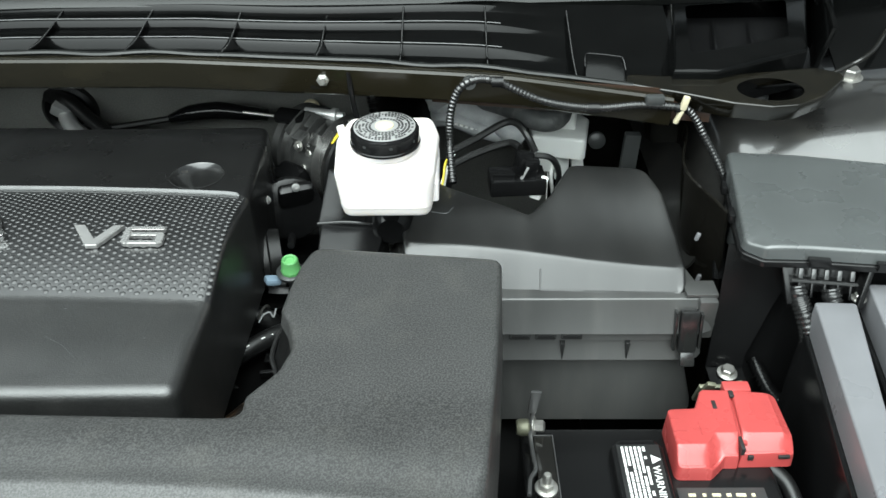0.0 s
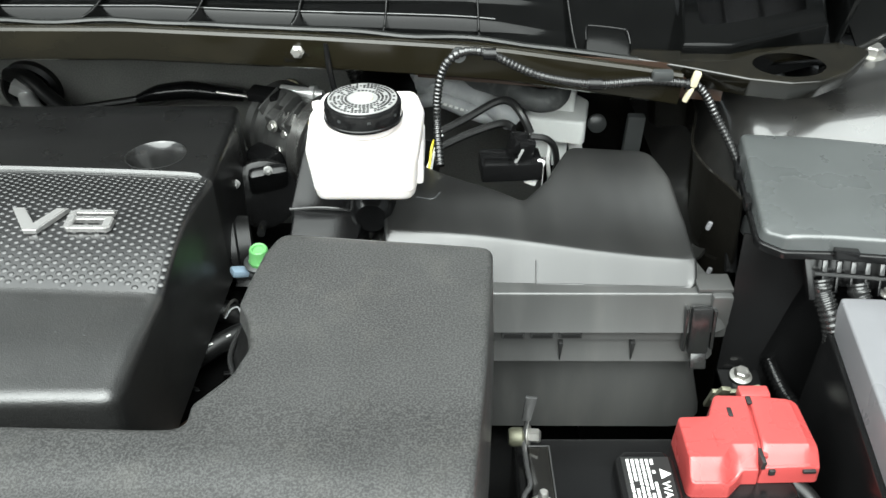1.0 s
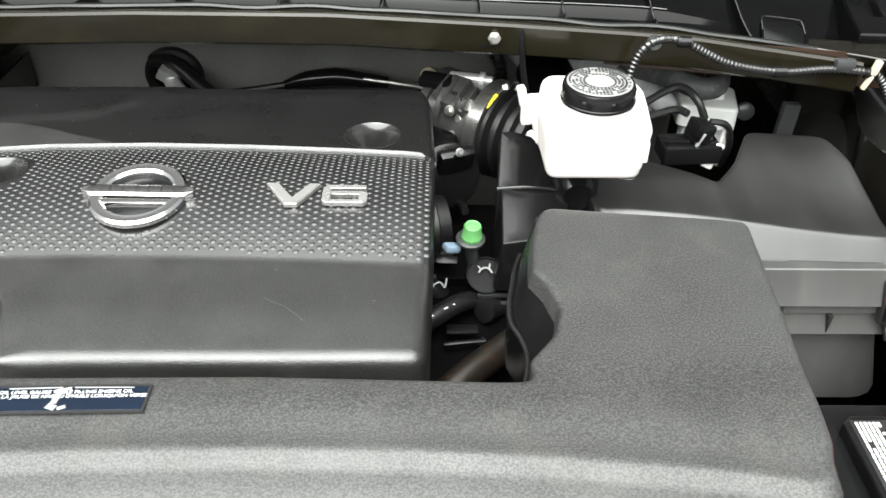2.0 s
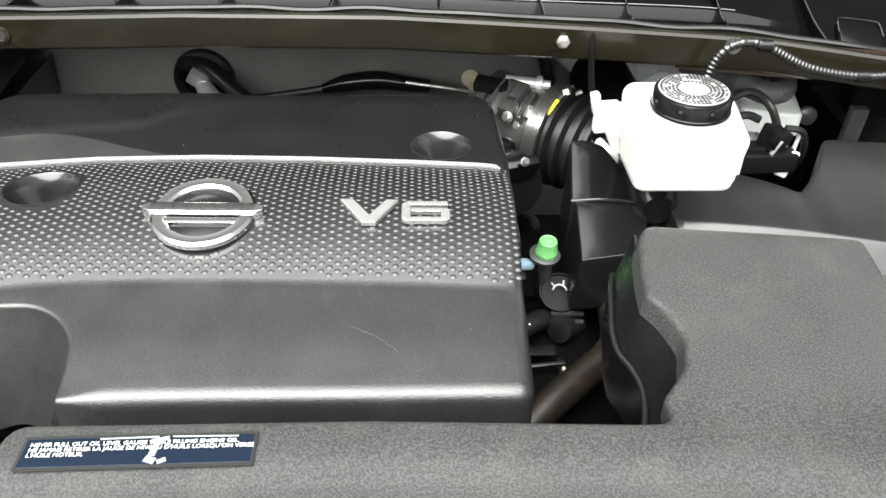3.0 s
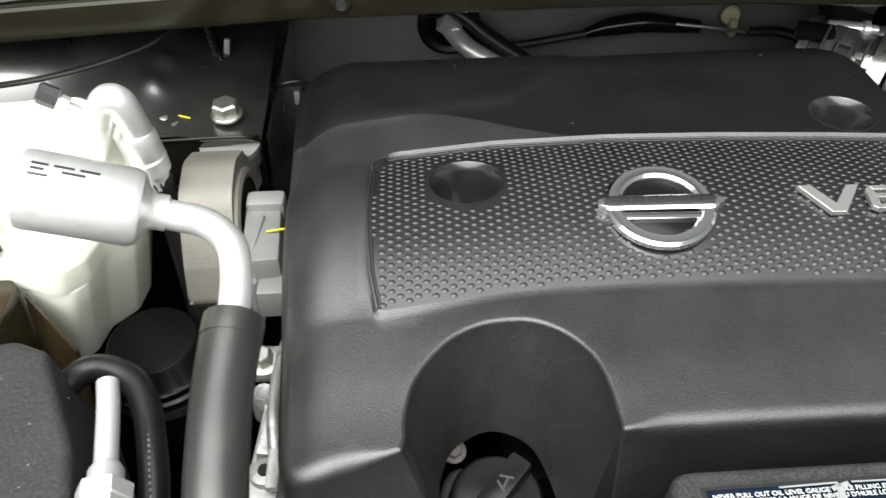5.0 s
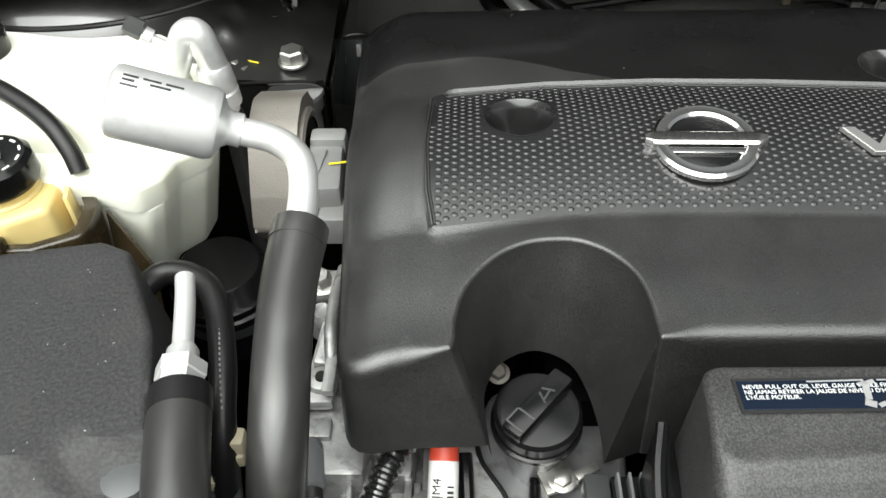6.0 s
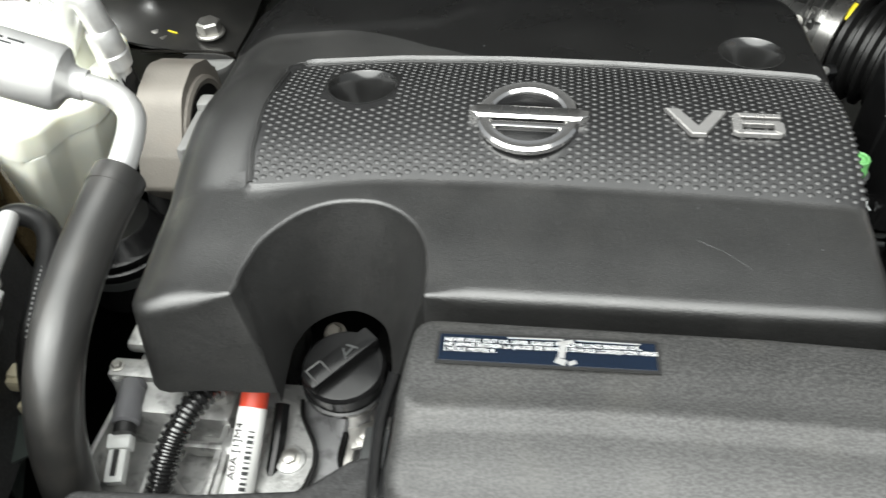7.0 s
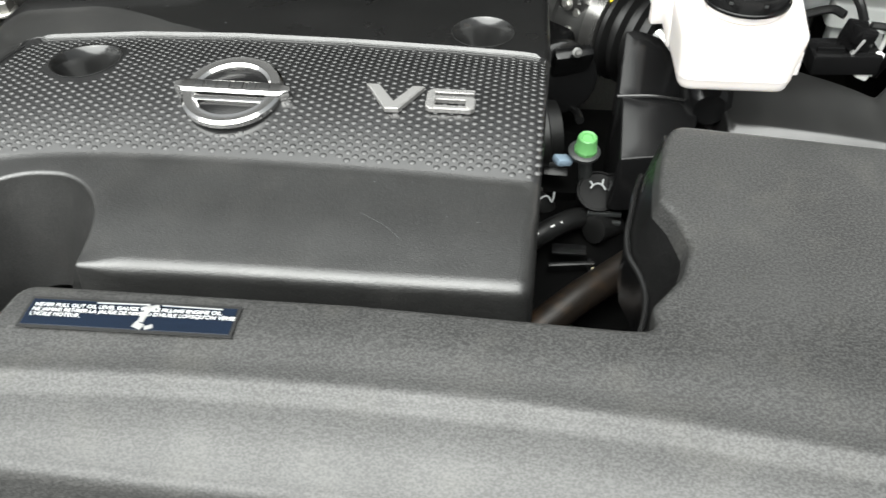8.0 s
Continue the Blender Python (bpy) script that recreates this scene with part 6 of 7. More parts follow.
part("hook_rod", tube([(0.0700, 0.502, 0.885), (0.0685, 0.500, 0.872), (0.0675, 0.492, 0.866), (0.0680, 0.472, 0.866), (0.0690, 0.455, 0.866), (0.0640, 0.445, 0.866), (0.0620, 0.430, 0.865)], 0.0020, 8), "edge", clampt, "bent glossy black hook rod")
part("paddle", box((0.0700, 0.5005, 0.897), (0.007, 0.0022, 0.026), 0.001, (0, 6, 0), 2, 1.3), "edge", clampt, "flat upright end of the hook rod")
part("bushing", lathe((0.0560, 0.500, 0.866), (1, 0, 0), [(0, 0.006), (0.003, 0.0075), (0.010, 0.0075), (0.012, 0.006)], 16), "olive", clampt, "dull metal bushing")
part("bolt", hex_head((0.071, 0.500, 0.868), (1, -0.25, 0.2), 0.0055, 0.008), "steel", clampt)
part("stud", join(lathe((0.0765, 0.4385, 0.8625), (0, 0, 1), [(0, 0.0095), (0.0015, 0.0095), (0.002, 0.0085)], 20), lathe((0.0765, 0.4385, 0.8645), (0, 0, 1), [(0, 0.0065), (0.005, 0.0065), (0.0055, 0.006)], 6), lathe((0.0765, 0.4385, 0.869), (0, 0, 1), [(0, 0.0036), (0.010, 0.0036), (0.0115, 0.0026)], 14)), "steel", clampt, "threaded stud with washer and nut")

redc = thing("terminal_cover", (0.235, 0.495, 0.8505), "bright red plastic battery terminal cover", "terminal cover")


def red_top(x, y):
    """A flat lid whose front falls away in a chamfer, and whose outer side is eased."""
    fold = 0.470 + 0.012 * ease((x - 0.211) / 0.012)
    return 0.878 - 1.0 * max(0, fold - y) - 0.55 * max(0, x - 0.279)


def red_lines(x0, x1):
    return [[(x, 0.470 + 0.012 * ease((x - 0.211) / 0.012) + k) for x in spread(x0, x1, 24)] for k in (-0.0008, 0.0008)]


bm = shell(resample(rounded([(0.187, 0.456, 0.005), (0.216, 0.456, 0.003), (0.229, 0.468, 0.003), (0.2408, 0.468, 0.001), (0.2465, 0.532, 0.002), (0.2215, 0.533, 0.006), (0.2115, 0.511, 0.003), (0.187, 0.510, 0.005)], 0.004), 0.005), red_top, 0.0022, None, 0.8505, 0.001, 0.006, steps=2, rounds=3, lines=red_lines(0.187, 0.240))
front_shell = part("front_shell", bm, "red", redc, smooth=25)
bm = shell(resample(rounded([(0.2432, 0.469, 0.001), (0.288, 0.470, 0.004), (0.2865, 0.528, 0.006), (0.2490, 0.532, 0.002)], 0.004), 0.005), red_top, 0.0022, None, 0.8505, 0.001, 0.006, steps=2, rounds=3, lines=red_lines(0.244, 0.288) + [[(0.279, y) for y in spread(0.472, 0.525, 10)]])
rear_shell = part("rear_shell", bm, "red", redc, smooth=25)
part("hinge", join(box((0.2545, 0.536, 0.874), (0.024, 0.012, 0.010), 0.002), box((0.2455, 0.502, 0.864), (0.005, 0.055, 0.020), 0.001)), "red", redc)
for p, z in (((0.229, 0.514, 0.8781), (0.0035, 0.009, 0.0014)), ((0.2475, 0.527, 0.8776), (0.0040, 0.008, 0.0020)), ((0.2425, 0.474, 0.8715), (0.0030, 0.014, 0.0080)), ((0.2505, 0.4685, 0.8630), (0.0045, 0.003, 0.005)), ((0.2785, 0.4688, 0.8635), (0.0095, 0.003, 0.0028))):
    part("slot", box(p, z, 0.0004), "ink", redc)
part("plus_mark", join(box((0.211, 0.487, 0.8781), (0.013, 0.0010, 0.0006), 0), box((0.211, 0.487, 0.8781), (0.0010, 0.013, 0.0006), 0)), "red", redc, smooth=0)
part("moulded_step", join(box((0.1915, 0.499, 0.8782), (0.007, 0.0010, 0.0006), 0), box((0.194, 0.485, 0.8782), (0.012, 0.0010, 0.0006), 0)), "red", redc, smooth=0)
part("terminal_bracket", join(box((0.245, 0.555, 0.85), (0.035, 0.004, 0.03), 0.001, (20, 0, 0)), box((0.234, 0.548, 0.862), (0.008, 0.004, 0.024), 0.001, (20, 10, 0)), box((0.262, 0.552, 0.860), (0.012, 0.004, 0.02), 0.001, (20, -15, 0))), "olive", None, "dull zinc bracket behind the terminal cover", 35, "bracket")
part("battery_cable", tube([(0.270, 0.475, 0.845), (0.284, 0.462, 0.838), (0.290, 0.44, 0.825), (0.296, 0.40, 0.79)], 0.007, 12), "rubber", None, "black battery cable under the red cover", 35, "cable")
part("battery_tray", block(rect(0.03, 0.32, 0.30, 0.56), 0.64, 0.66, 0.008, 0.002), "black", None, "black battery tray deep in the bay", 35, "battery tray")

# strut tower bolts on the battery side
for p, r in (((0.475, 0.926, 0.994), 0.0105), ((0.60, 0.86, 0.99), 0.009)):
    bolt(p, (0, -0.1, 1), r, "bright flanged bolt on the strut tower")

# ================= left side: coolant tank and reservoirs =================
tank = thing("coolant_tank", (-0.98, 0.78, 0.80), "milky white coolant tank with stepped front", "coolant tank")
T1 = [(-1.10, 0.660, 0.02), (-0.912, 0.656, 0.02), (-0.885, 0.680, 0.02), (-0.872, 0.745, 0.02), (-0.895, 0.782, 0.02), (-1.10, 0.795, 0.02)]
part("upper_body", shell(resample(rounded(T1, 0.02), 0.012), lambda x, y: 0.999 + 0.003 * math.sin(x * 40), 0.016, lambda i, p: (p.x + 0.006 * (p.x > -0.93), p.y - 0.004 * (p.y < 0.70), 0.945), grid=0.02, steps=2, rounds=5), "milk", tank)
T2 = [(-1.10, 0.616, 0.02), (-0.928, 0.619, 0.02), (-0.890, 0.607, 0.016), (-0.872, 0.625, 0.018), (-0.866, 0.650, 0.020), (-0.844, 0.672, 0.022), (-0.842, 0.710, 0.02), (-0.862, 0.80, 0.02), (-1.10, 0.81, 0.02)]
part("ledge", shell(resample(rounded(T2, 0.02), 0.010), lambda x, y: 0.956 - 0.004 * ease((x + 0.90) / 0.05), 0.007, lambda i, p: (p.x - 0.003 * (p.x > -0.91), p.y + 0.003, 0.925), grid=0.02, steps=1, rounds=5), "milk", tank, "rounded moulded ledge of the tank")
T3 = [(-1.10, 0.622, 0.02), (-0.930, 0.625, 0.02), (-0.888, 0.613, 0.012), (-0.878, 0.625, 0.010), (-0.872, 0.652, 0.012), (-0.852, 0.672, 0.012), (-0.847, 0.702, 0.02), (-0.866, 0.80, 0.02), (-1.10, 0.805, 0.02)]
part("lower_body", shell(resample(rounded(T3, 0.02), 0.010), lambda x, y: 0.926, 0.003, lambda i, p: (p.x - 0.030 * ease((p.x + 0.95) / 0.06), p.y + 0.022 * ease((p.x + 0.95) / 0.06), 0.815), grid=0.02, steps=4), "milk", tank)
part("filler_neck", lathe((-0.885, 0.735, 0.994), (0.1, 0, 1), [(0, 0.012), (0.012, 0.010), (0.016, 0.006)], 18), "milk", tank)
part("cap", lathe((-1.06, 0.745, 0.999), (0, 0, 1), [(0, 0.030), (0.018, 0.030), (0.021, 0.026)], 32), "black", tank, "black screw cap")
part("overflow_hose", tube([(-1.08, 0.705, 1.006), (-1.03, 0.690, 1.006), (-0.992, 0.670, 1.000), (-0.962, 0.650, 0.990), (-0.945, 0.634, 0.975), (-0.938, 0.624, 0.960)], 0.0080, 12), "rubber", None, "thin black overflow hose on the white tank", 35, "hose")

ps = thing("power_steering_reservoir", (-1.001, 0.617, 0.88), "yellowed fluid reservoir with a black cap in a brown holder", "reservoir")
amber = shell(resample(rounded([(-1.055, 0.566, 0.01), (-0.985, 0.570, 0.01), (-0.955, 0.588, 0.008), (-0.960, 0.632, 0.012), (-1.055, 0.648, 0.01)], 0.01), 0.008), lambda x, y: 0.952, 0.007, None, 0.885, 0.002, 0.012, steps=1)
part("tank", join(amber, lathe((-1.001, 0.612, 0.945), (0, 0, 1), [(0, 0.032), (0.008, 0.032), (0.010, 0.030), (0.020, 0.030)], 32, False)), "amber", ps)
part("tank_fin", box((-0.9520, 0.622, 0.930), (0.004, 0.040, 0.040), 0.0015, (0, 0, 14)), "amber", ps)
pc = part("cap", lathe((-1.001, 0.612, 0.962), (0, 0, 1), [(0, 0.033), (0.004, 0.034), (0.020, 0.033), (0.024, 0.029), (0.022, 0.020), (0.021, 0.012)], 48, True, lambda a, h: 1 + (0.015 if 0.003 < h < 0.021 and int(a / (2 * math.pi) * 24) % 2 else 0)), "black", ps, "ribbed black cap")
part("cap_print", join(*[box((-1.001 + 0.025 * math.cos(k * 0.52), 0.612 + 0.025 * math.sin(k * 0.52), 0.9852), (0.002, 0.006, 0.0006), 0, (0, 0, math.degrees(k * 0.52))) for k in range(12)]), "greybox", pc, smooth=0, kind="stuff")
part("cap_knob", box((-0.998, 0.614, 0.986), (0.014, 0.010, 0.006), 0.002, (0, 0, 25)), "greybox", pc)
bm = shell(resample(rounded([(-1.07, 0.553, 0.01), (-0.965, 0.558, 0.02), (-0.928, 0.575, 0.012), (-0.926, 0.612, 0.015), (-0.960, 0.668, 0.02), (-1.07, 0.675, 0.02)], 0.02), 0.01), lambda x, y: 0.934 + 0.10 * max(0, y - 0.60), 0.003, None, 0.82, 0.0, 0.012, holes=[resample(rounded([(-1.06, 0.562), (-0.968, 0.566), (-0.938, 0.580), (-0.938, 0.610), (-0.966, 0.658), (-1.06, 0.664)], 0.012), 0.008)], steps=1)
part("bracket_wing", thick(sheet(lambda u, v: (-0.925 + 0.040 * u, 0.615 - 0.035 * u - 0.02 * v, 0.925 - 0.030 * u - 0.08 * v), spread(0, 1, 4), spread(0, 1, 3)), 0.003), "holder", ps, "dark bracket wing below the holder")
part("rim_clip", box((-0.992, 0.560, 0.937), (0.016, 0.012, 0.014), 0.004), "holder", ps)
part("holder", bm, "holder", ps, "brown-black plastic holder")

# padded black cover at the front corner
pad = thing("corner_cover", (-0.95, 0.40, 0.85), "dusty black lined cover over the front corner", "cover")
PADO = [(-1.12, 0.10), (-0.775, 0.10), (-0.788, 0.28), (-0.803, 0.365), (-0.822, 0.44), (-0.857, 0.512, 0.012), (-0.88, 0.522, 0.01), (-0.96, 0.508), (-1.12, 0.500)]


def pad_z(x, y):
    return 0.981 - 0.022 * ease((0.362 + 0.27 * (x + 0.804) - y) / 0.016) - 0.03 * max(0, 0.33 - y)


part("liner", shell(resample(rounded(PADO, 0.01), 0.012), pad_z, 0.006, None, 0.86, 0.012, 0.012, steps=2), "padded", pad)
part("push_pin", lathe((-0.815, 0.3425, pad_z(-0.815, 0.3425) - 0.002), (0, 0, 1), [(0, 0.0135), (0.008, 0.0135), (0.0095, 0.010)], 32), "pin", pad, "round grey push pin")
fluff = []
for k in range(45):
    x, y = random.uniform(-1.0, -0.83), random.uniform(0.30, 0.50)
    fluff.append(box((x, y, pad_z(x, y) + 0.0003), (random.uniform(0.0004, 0.0016), 0.0003, 0.0002), 0, (0, 0, random.uniform(0, 180))))
part("lint", join(*fluff), "hose", pad, "pale specks of lint", 0, kind="stuff")
part("tag", box((-0.885, 0.300, 0.957), (0.03, 0.012, 0.002), 0.0005), "paper", pad, "white tag")

# ================= air conditioning lines =================
ac = thing("suction_line", (-0.80, 0.56, 0.95), "bright aluminium refrigerant line with a muffler can", "refrigerant line")
A, B = Vector((-0.869, 0.580, 1.061)), Vector((-0.798, 0.586, 1.033))
L = (B - A).length
can = part("muffler", lathe(A, B - A, [(0, 0.021), (0.003, 0.0255), (0.006, 0.0265), (L - 0.006, 0.0265), (L - 0.001, 0.0245), (L + 0.004, 0.015), (L + 0.008, 0.0125), (L + 0.016, 0.0125), (L + 0.017, 0.0105)], 36), "alu", ac, "round aluminium muffler can")
u = (B - A).normalized()
side = Vector((0.1, -0.45, 0.9))
side = (side - u * side.dot(u)).normalized()
rotm = Matrix((u, side.cross(u), side)).transposed().to_4x4()
for k, (du, dv, w) in enumerate(((0.014, 0.009, 0.010), (0.028, 0.009, 0.012), (0.043, 0.009, 0.012), (0.013, 0.005, 0.008), (0.034, 0.005, 0.014), (0.014, 0.001, 0.012))):
    ang = dv / 0.0265
    sd = (side * math.cos(ang) + side.cross(u) * math.sin(ang) * 1.0)
    bm = box((0, 0, 0), (w, 0.0018, 0.0003), 0)
    bm.transform(Matrix.Translation(A + u * du + sd * 0.0267) @ rotm @ Matrix.Rotation(-ang, 4, "X"))
    part("print_bar", bm, "slate", can, smooth=0)
part("pipe", tube([B + u * 0.012, (-0.780, 0.586, 1.0265), (-0.757, 0.580, 1.0235), (-0.739, 0.564, 1.0185), (-0.7335, 0.540, 1.010), (-0.734, 0.505, 0.998)], 0.0105, 18, 10), "alu", ac, "bent bright pipe")
part("sleeve_end", tube([(-0.7334, 0.5135, 0.9991), (-0.7340, 0.506, 0.9977), (-0.7346, 0.499, 0.9962)], 0.0197, 22), "foam", ac, "cut end of the sleeve")
part("sleeve", tube([(-0.7335, 0.513, 0.999), (-0.736, 0.470, 0.990), (-0.735, 0.425, 0.980), (-0.733, 0.385, 0.966), (-0.735, 0.358, 0.936), (-0.739, 0.343, 0.895), (-0.745, 0.333, 0.82), (-0.75, 0.33, 0.70)], [0.0195, 0.0187, 0.0185, 0.0185, 0.0185, 0.0185, 0.0185, 0.0185], 22), "foam", ac, "thick black foam sleeve")
lq = thing("liquid_line", (-0.782, 0.388, 0.913), "bright fitting and pipe end in a black foam sleeve", "refrigerant line")
part("pipe", tube([(-0.809, 0.48, 0.985), (-0.804, 0.458, 0.983), (-0.796, 0.413, 0.979)], 0.0068, 14), "alu", lq)
part("fitting", lathe((-0.7975, 0.425, 0.98), (0.14, -1, -0.03), [(0, 0.0075), (0.004, 0.0100), (0.012, 0.0105), (0.013, 0.0090), (0.015, 0.0085)], 20), "alu", lq, "aluminium fitting collar")
part("nut", lathe((-0.7955, 0.4115, 0.9795), (0.14, -1, -0.03), [(0, 0.0135), (0.001, 0.0160), (0.010, 0.0160), (0.011, 0.0150), (0.020, 0.0150), (0.021, 0.0135)], 6), "alu", lq, "hexagonal aluminium nut")
part("sleeve_end", tube([(-0.7915, 0.3915, 0.9782), (-0.79, 0.384, 0.9779), (-0.7885, 0.376, 0.9775)], 0.0190, 20), "rubber", lq, "dark end band of the sleeve")
part("sleeve", tube([(-0.791, 0.39, 0.978), (-0.784, 0.348, 0.975), (-0.774, 0.298, 0.968), (-0.767, 0.248, 0.953), (-0.762, 0.198, 0.913)], 0.0188, 20), "foam", lq, "thick black foam sleeve")
hp = thing("discharge_line", (-0.85, 0.72, 0.94), "bent aluminium refrigerant pipe with a crimped joint", "refrigerant line")
part("pipe", tube([(-0.892, 0.715, 0.965), (-0.880, 0.72, 0.985), (-0.866, 0.72, 1.012), (-0.856, 0.72, 1.030), (-0.846, 0.72, 1.030), (-0.841, 0.72, 1.012), (-0.838, 0.722, 0.99)], 0.0125, 16, 8), "alu", hp)
part("crimp", lathe((-0.8405, 0.720, 1.000), (0.10, 0.02, -1), [(0, 0.0135), (0.004, 0.0152), (0.022, 0.0155), (0.024, 0.0145), (0.026, 0.0158), (0.040, 0.0150), (0.041, 0.011), (0.056, 0.0108)], 22), "alu", hp, "crimped aluminium joint")
part("hose", tube([(-0.836, 0.722, 0.952), (-0.833, 0.722, 0.93), (-0.83, 0.715, 0.90), (-0.825, 0.70, 0.86), (-0.82, 0.68, 0.80)], 0.012, 14), "rubber", hp)
part("service_port", lathe((-0.878, 0.72, 1.020), (-1, 0, 0.75), [(0, 0.005), (0.010, 0.005), (0.011, 0.008), (0.018, 0.008)], 14), "alu", hp)
part("port_cap", lathe((-0.892, 0.72, 1.034), (-1, 0, 0.6), [(0, 0.009), (0.013, 0.009), (0.015, 0.007)], 8), "slate", hp, "small black port cap")

# hose loop, its cream clip and the round black canister
fh = thing("fluid_hose", (-0.785, 0.40, 0.76), "black rubber fluid hose in a loop with faint print", "hose")
part("hose", tube([(-0.885, 0.47, 0.90), (-0.868, 0.498, 0.932), (-0.850, 0.518, 0.945), (-0.832, 0.521, 0.947), (-0.811, 0.510, 0.946), (-0.797, 0.486, 0.944), (-0.786, 0.445, 0.938), (-0.782, 0.41, 0.925), (-0.782, 0.388, 0.89), (-0.784, 0.375, 0.84), (-0.786, 0.37, 0.76)], 0.0095, 16), "rubber", fh)
for k in range(16):
    t = k / 15
    part("print_bar", box((-0.7905 + 0.0115 * t, 0.468 - 0.060 * t, 0.9505 - 0.0125 * t * t), (0.0011, 0.0022, 0.0004), 0, (0, 35, 12)), "silverlabel", fh, smooth=0)
part("hose_clip", join(box((-0.785, 0.396, 0.900), (0.034, 0.012, 0.012), 0.003), box((-0.772, 0.400, 0.908), (0.010, 0.014, 0.02), 0.003), box((-0.80, 0.40, 0.900), (0.008, 0.012, 0.02), 0.003, (0, 20, 0)), box((-0.786, 0.385, 0.885), (0.014, 0.010, 0.012), 0.002)), "cream", None, "yellowed nylon hose clip", 35, "clip")
hb = thing("hose_bracket", (-0.795, 0.37, 0.85), "grey-green metal hose bracket", "bracket")
part("plate", thick(sheet(lambda u, v: (-0.812 + 0.036 * u + 0.010 * v, 0.374 + 0.016 * u - 0.032 * v, 0.884 - 0.010 * (1 - u) - 0.008 * v), spread(0, 1, 4), spread(0, 1, 4)), 0.003), "bracket", hb)
part("flange", thick(sheet(lambda u, v: (-0.812 + 0.010 * u, 0.374 - 0.032 * u, 0.874 - 0.008 * u - 0.045 * v), spread(0, 1, 3), spread(0, 1, 3)), 0.003), "bracket", hb)
rd = thing("vacuum_canister", (-0.855, 0.645, 0.72), "round black canister with stepped rings", "canister")
part("body", lathe((-0.855, 0.642, 0.74), (0, 0, 1), [(0, 0.046), (0.03, 0.048), (0.05, 0.048), (0.053, 0.051), (0.058, 0.051), (0.060, 0.048), (0.064, 0.048), (0.066, 0.051), (0.071, 0.051), (0.074, 0.047), (0.090, 0.040), (0.092, 0.038), (0.093, 0.01)], 44), "black", rd)
part("band", lathe((-0.855, 0.642, 0.776), (0, 0, 1), [(0, 0.0495), (0.010, 0.0495)], 44), "slate", rd)

# ================= engine mount =================
mt = thing("engine_mount", (-0.797, 0.72, 0.80), "cast aluminium engine mount block with rubber core", "engine mount")
yz = rounded([(0.658, 0.858, 0.01), (0.690, 0.815, 0.01), (0.780, 0.815, 0.02), (0.800, 0.87, 0.03), (0.790, 0.930, 0.035), (0.745, 0.948, 0.03), (0.705, 0.939, 0.04), (0.672, 0.888, 0.02)], 0.01, 6)
bm = bmesh.new()
ringA = [bm.verts.new((-0.819, p.x, p.y)) for p in yz]
ringB = [bm.verts.new((-0.7735, p.x, p.y)) for p in yz]
fA = bm.faces.new(ringA)
fB = bm.faces.new(ringB[::-1])
for i in range(len(yz)):
    j = (i + 1) % len(yz)
    bm.faces.new((ringA[i], ringB[i], ringB[j], ringA[j]))
bmesh.ops.bevel(bm, geom=list(fA.edges) + list(fB.edges), offset=0.003, segments=2, affect="EDGES")
part("block", bm, "castpaint", mt)
part("ring", lathe((-0.7745, 0.735, 0.880), (1, 0, 0), [(0, 0.054), (0.004, 0.054), (0.006, 0.050), (0.005, 0.045)], 40, False), "castpaint", mt)
part("rubber_core", lathe((-0.7740, 0.735, 0.880), (1, 0, 0), [(0, 0.047), (0.003, 0.047), (0.003, 0.02), (0.016, 0.018)], 36), "rubber", mt)
part("collar", lathe((-0.800, 0.836, 0.849), (0, 0, 1), [(0, 0.024), (0.022, 0.024), (0.028, 0.028), (0.040, 0.028), (0.043, 0.030), (0.050, 0.030)], 32), "lightcast", mt, "cast collar below the tower flange")
part("bolt", hex_head((-0.805, 0.869, 0.911), (0, -0.05, 1), 0.0135, 0.013, 1.2), "steel", None, "large bright bolt on the strut tower", 30, "bolt")
part("tower_edge", tube([(-0.875, 0.834, 0.906), (-0.82, 0.832, 0.909), (-0.785, 0.832, 0.909), (-0.772, 0.836, 0.902), (-0.766, 0.85, 0.885)], 0.0022, 8), "paint", None, "rolled black edge of the tower flange", 35, "car body", kind="structure")
br = thing("engine_bracket", (-0.745, 0.67, 0.80), "cast aluminium bracket beside the engine cover", "bracket")
part("casting", join(box((-0.748, 0.685, 0.905), (0.032, 0.085, 0.03), 0.005, (-4, 0, 4)), box((-0.757, 0.68, 0.88), (0.010, 0.09, 0.05), 0.004, (0, 0, 4)), box((-0.735, 0.64, 0.888), (0.03, 0.03, 0.03), 0.004), box((-0.748, 0.72, 0.915), (0.034, 0.02, 0.022), 0.005)), "lightcast", br)
part("rib", box((-0.752, 0.672, 0.9195), (0.004, 0.06, 0.006), 0.0015, (0, 0, -6)), "lightcast", br)
part("paint_mark", box((-0.735, 0.680, 0.9225), (0.016, 0.002, 0.0012), 0.0003, (0, 0, 10)), "yellow", br, "yellow paint mark")
part("nut", lathe((-0.76, 0.735, 0.90), (1, 0, 0), [(0, 0.012), (0.02, 0.012)], 6), "steel", br)
eng = thing("cylinder_head", (-0.73, 0.50, 0.70), "cast aluminium engine side with ribs and bolts", "engine")
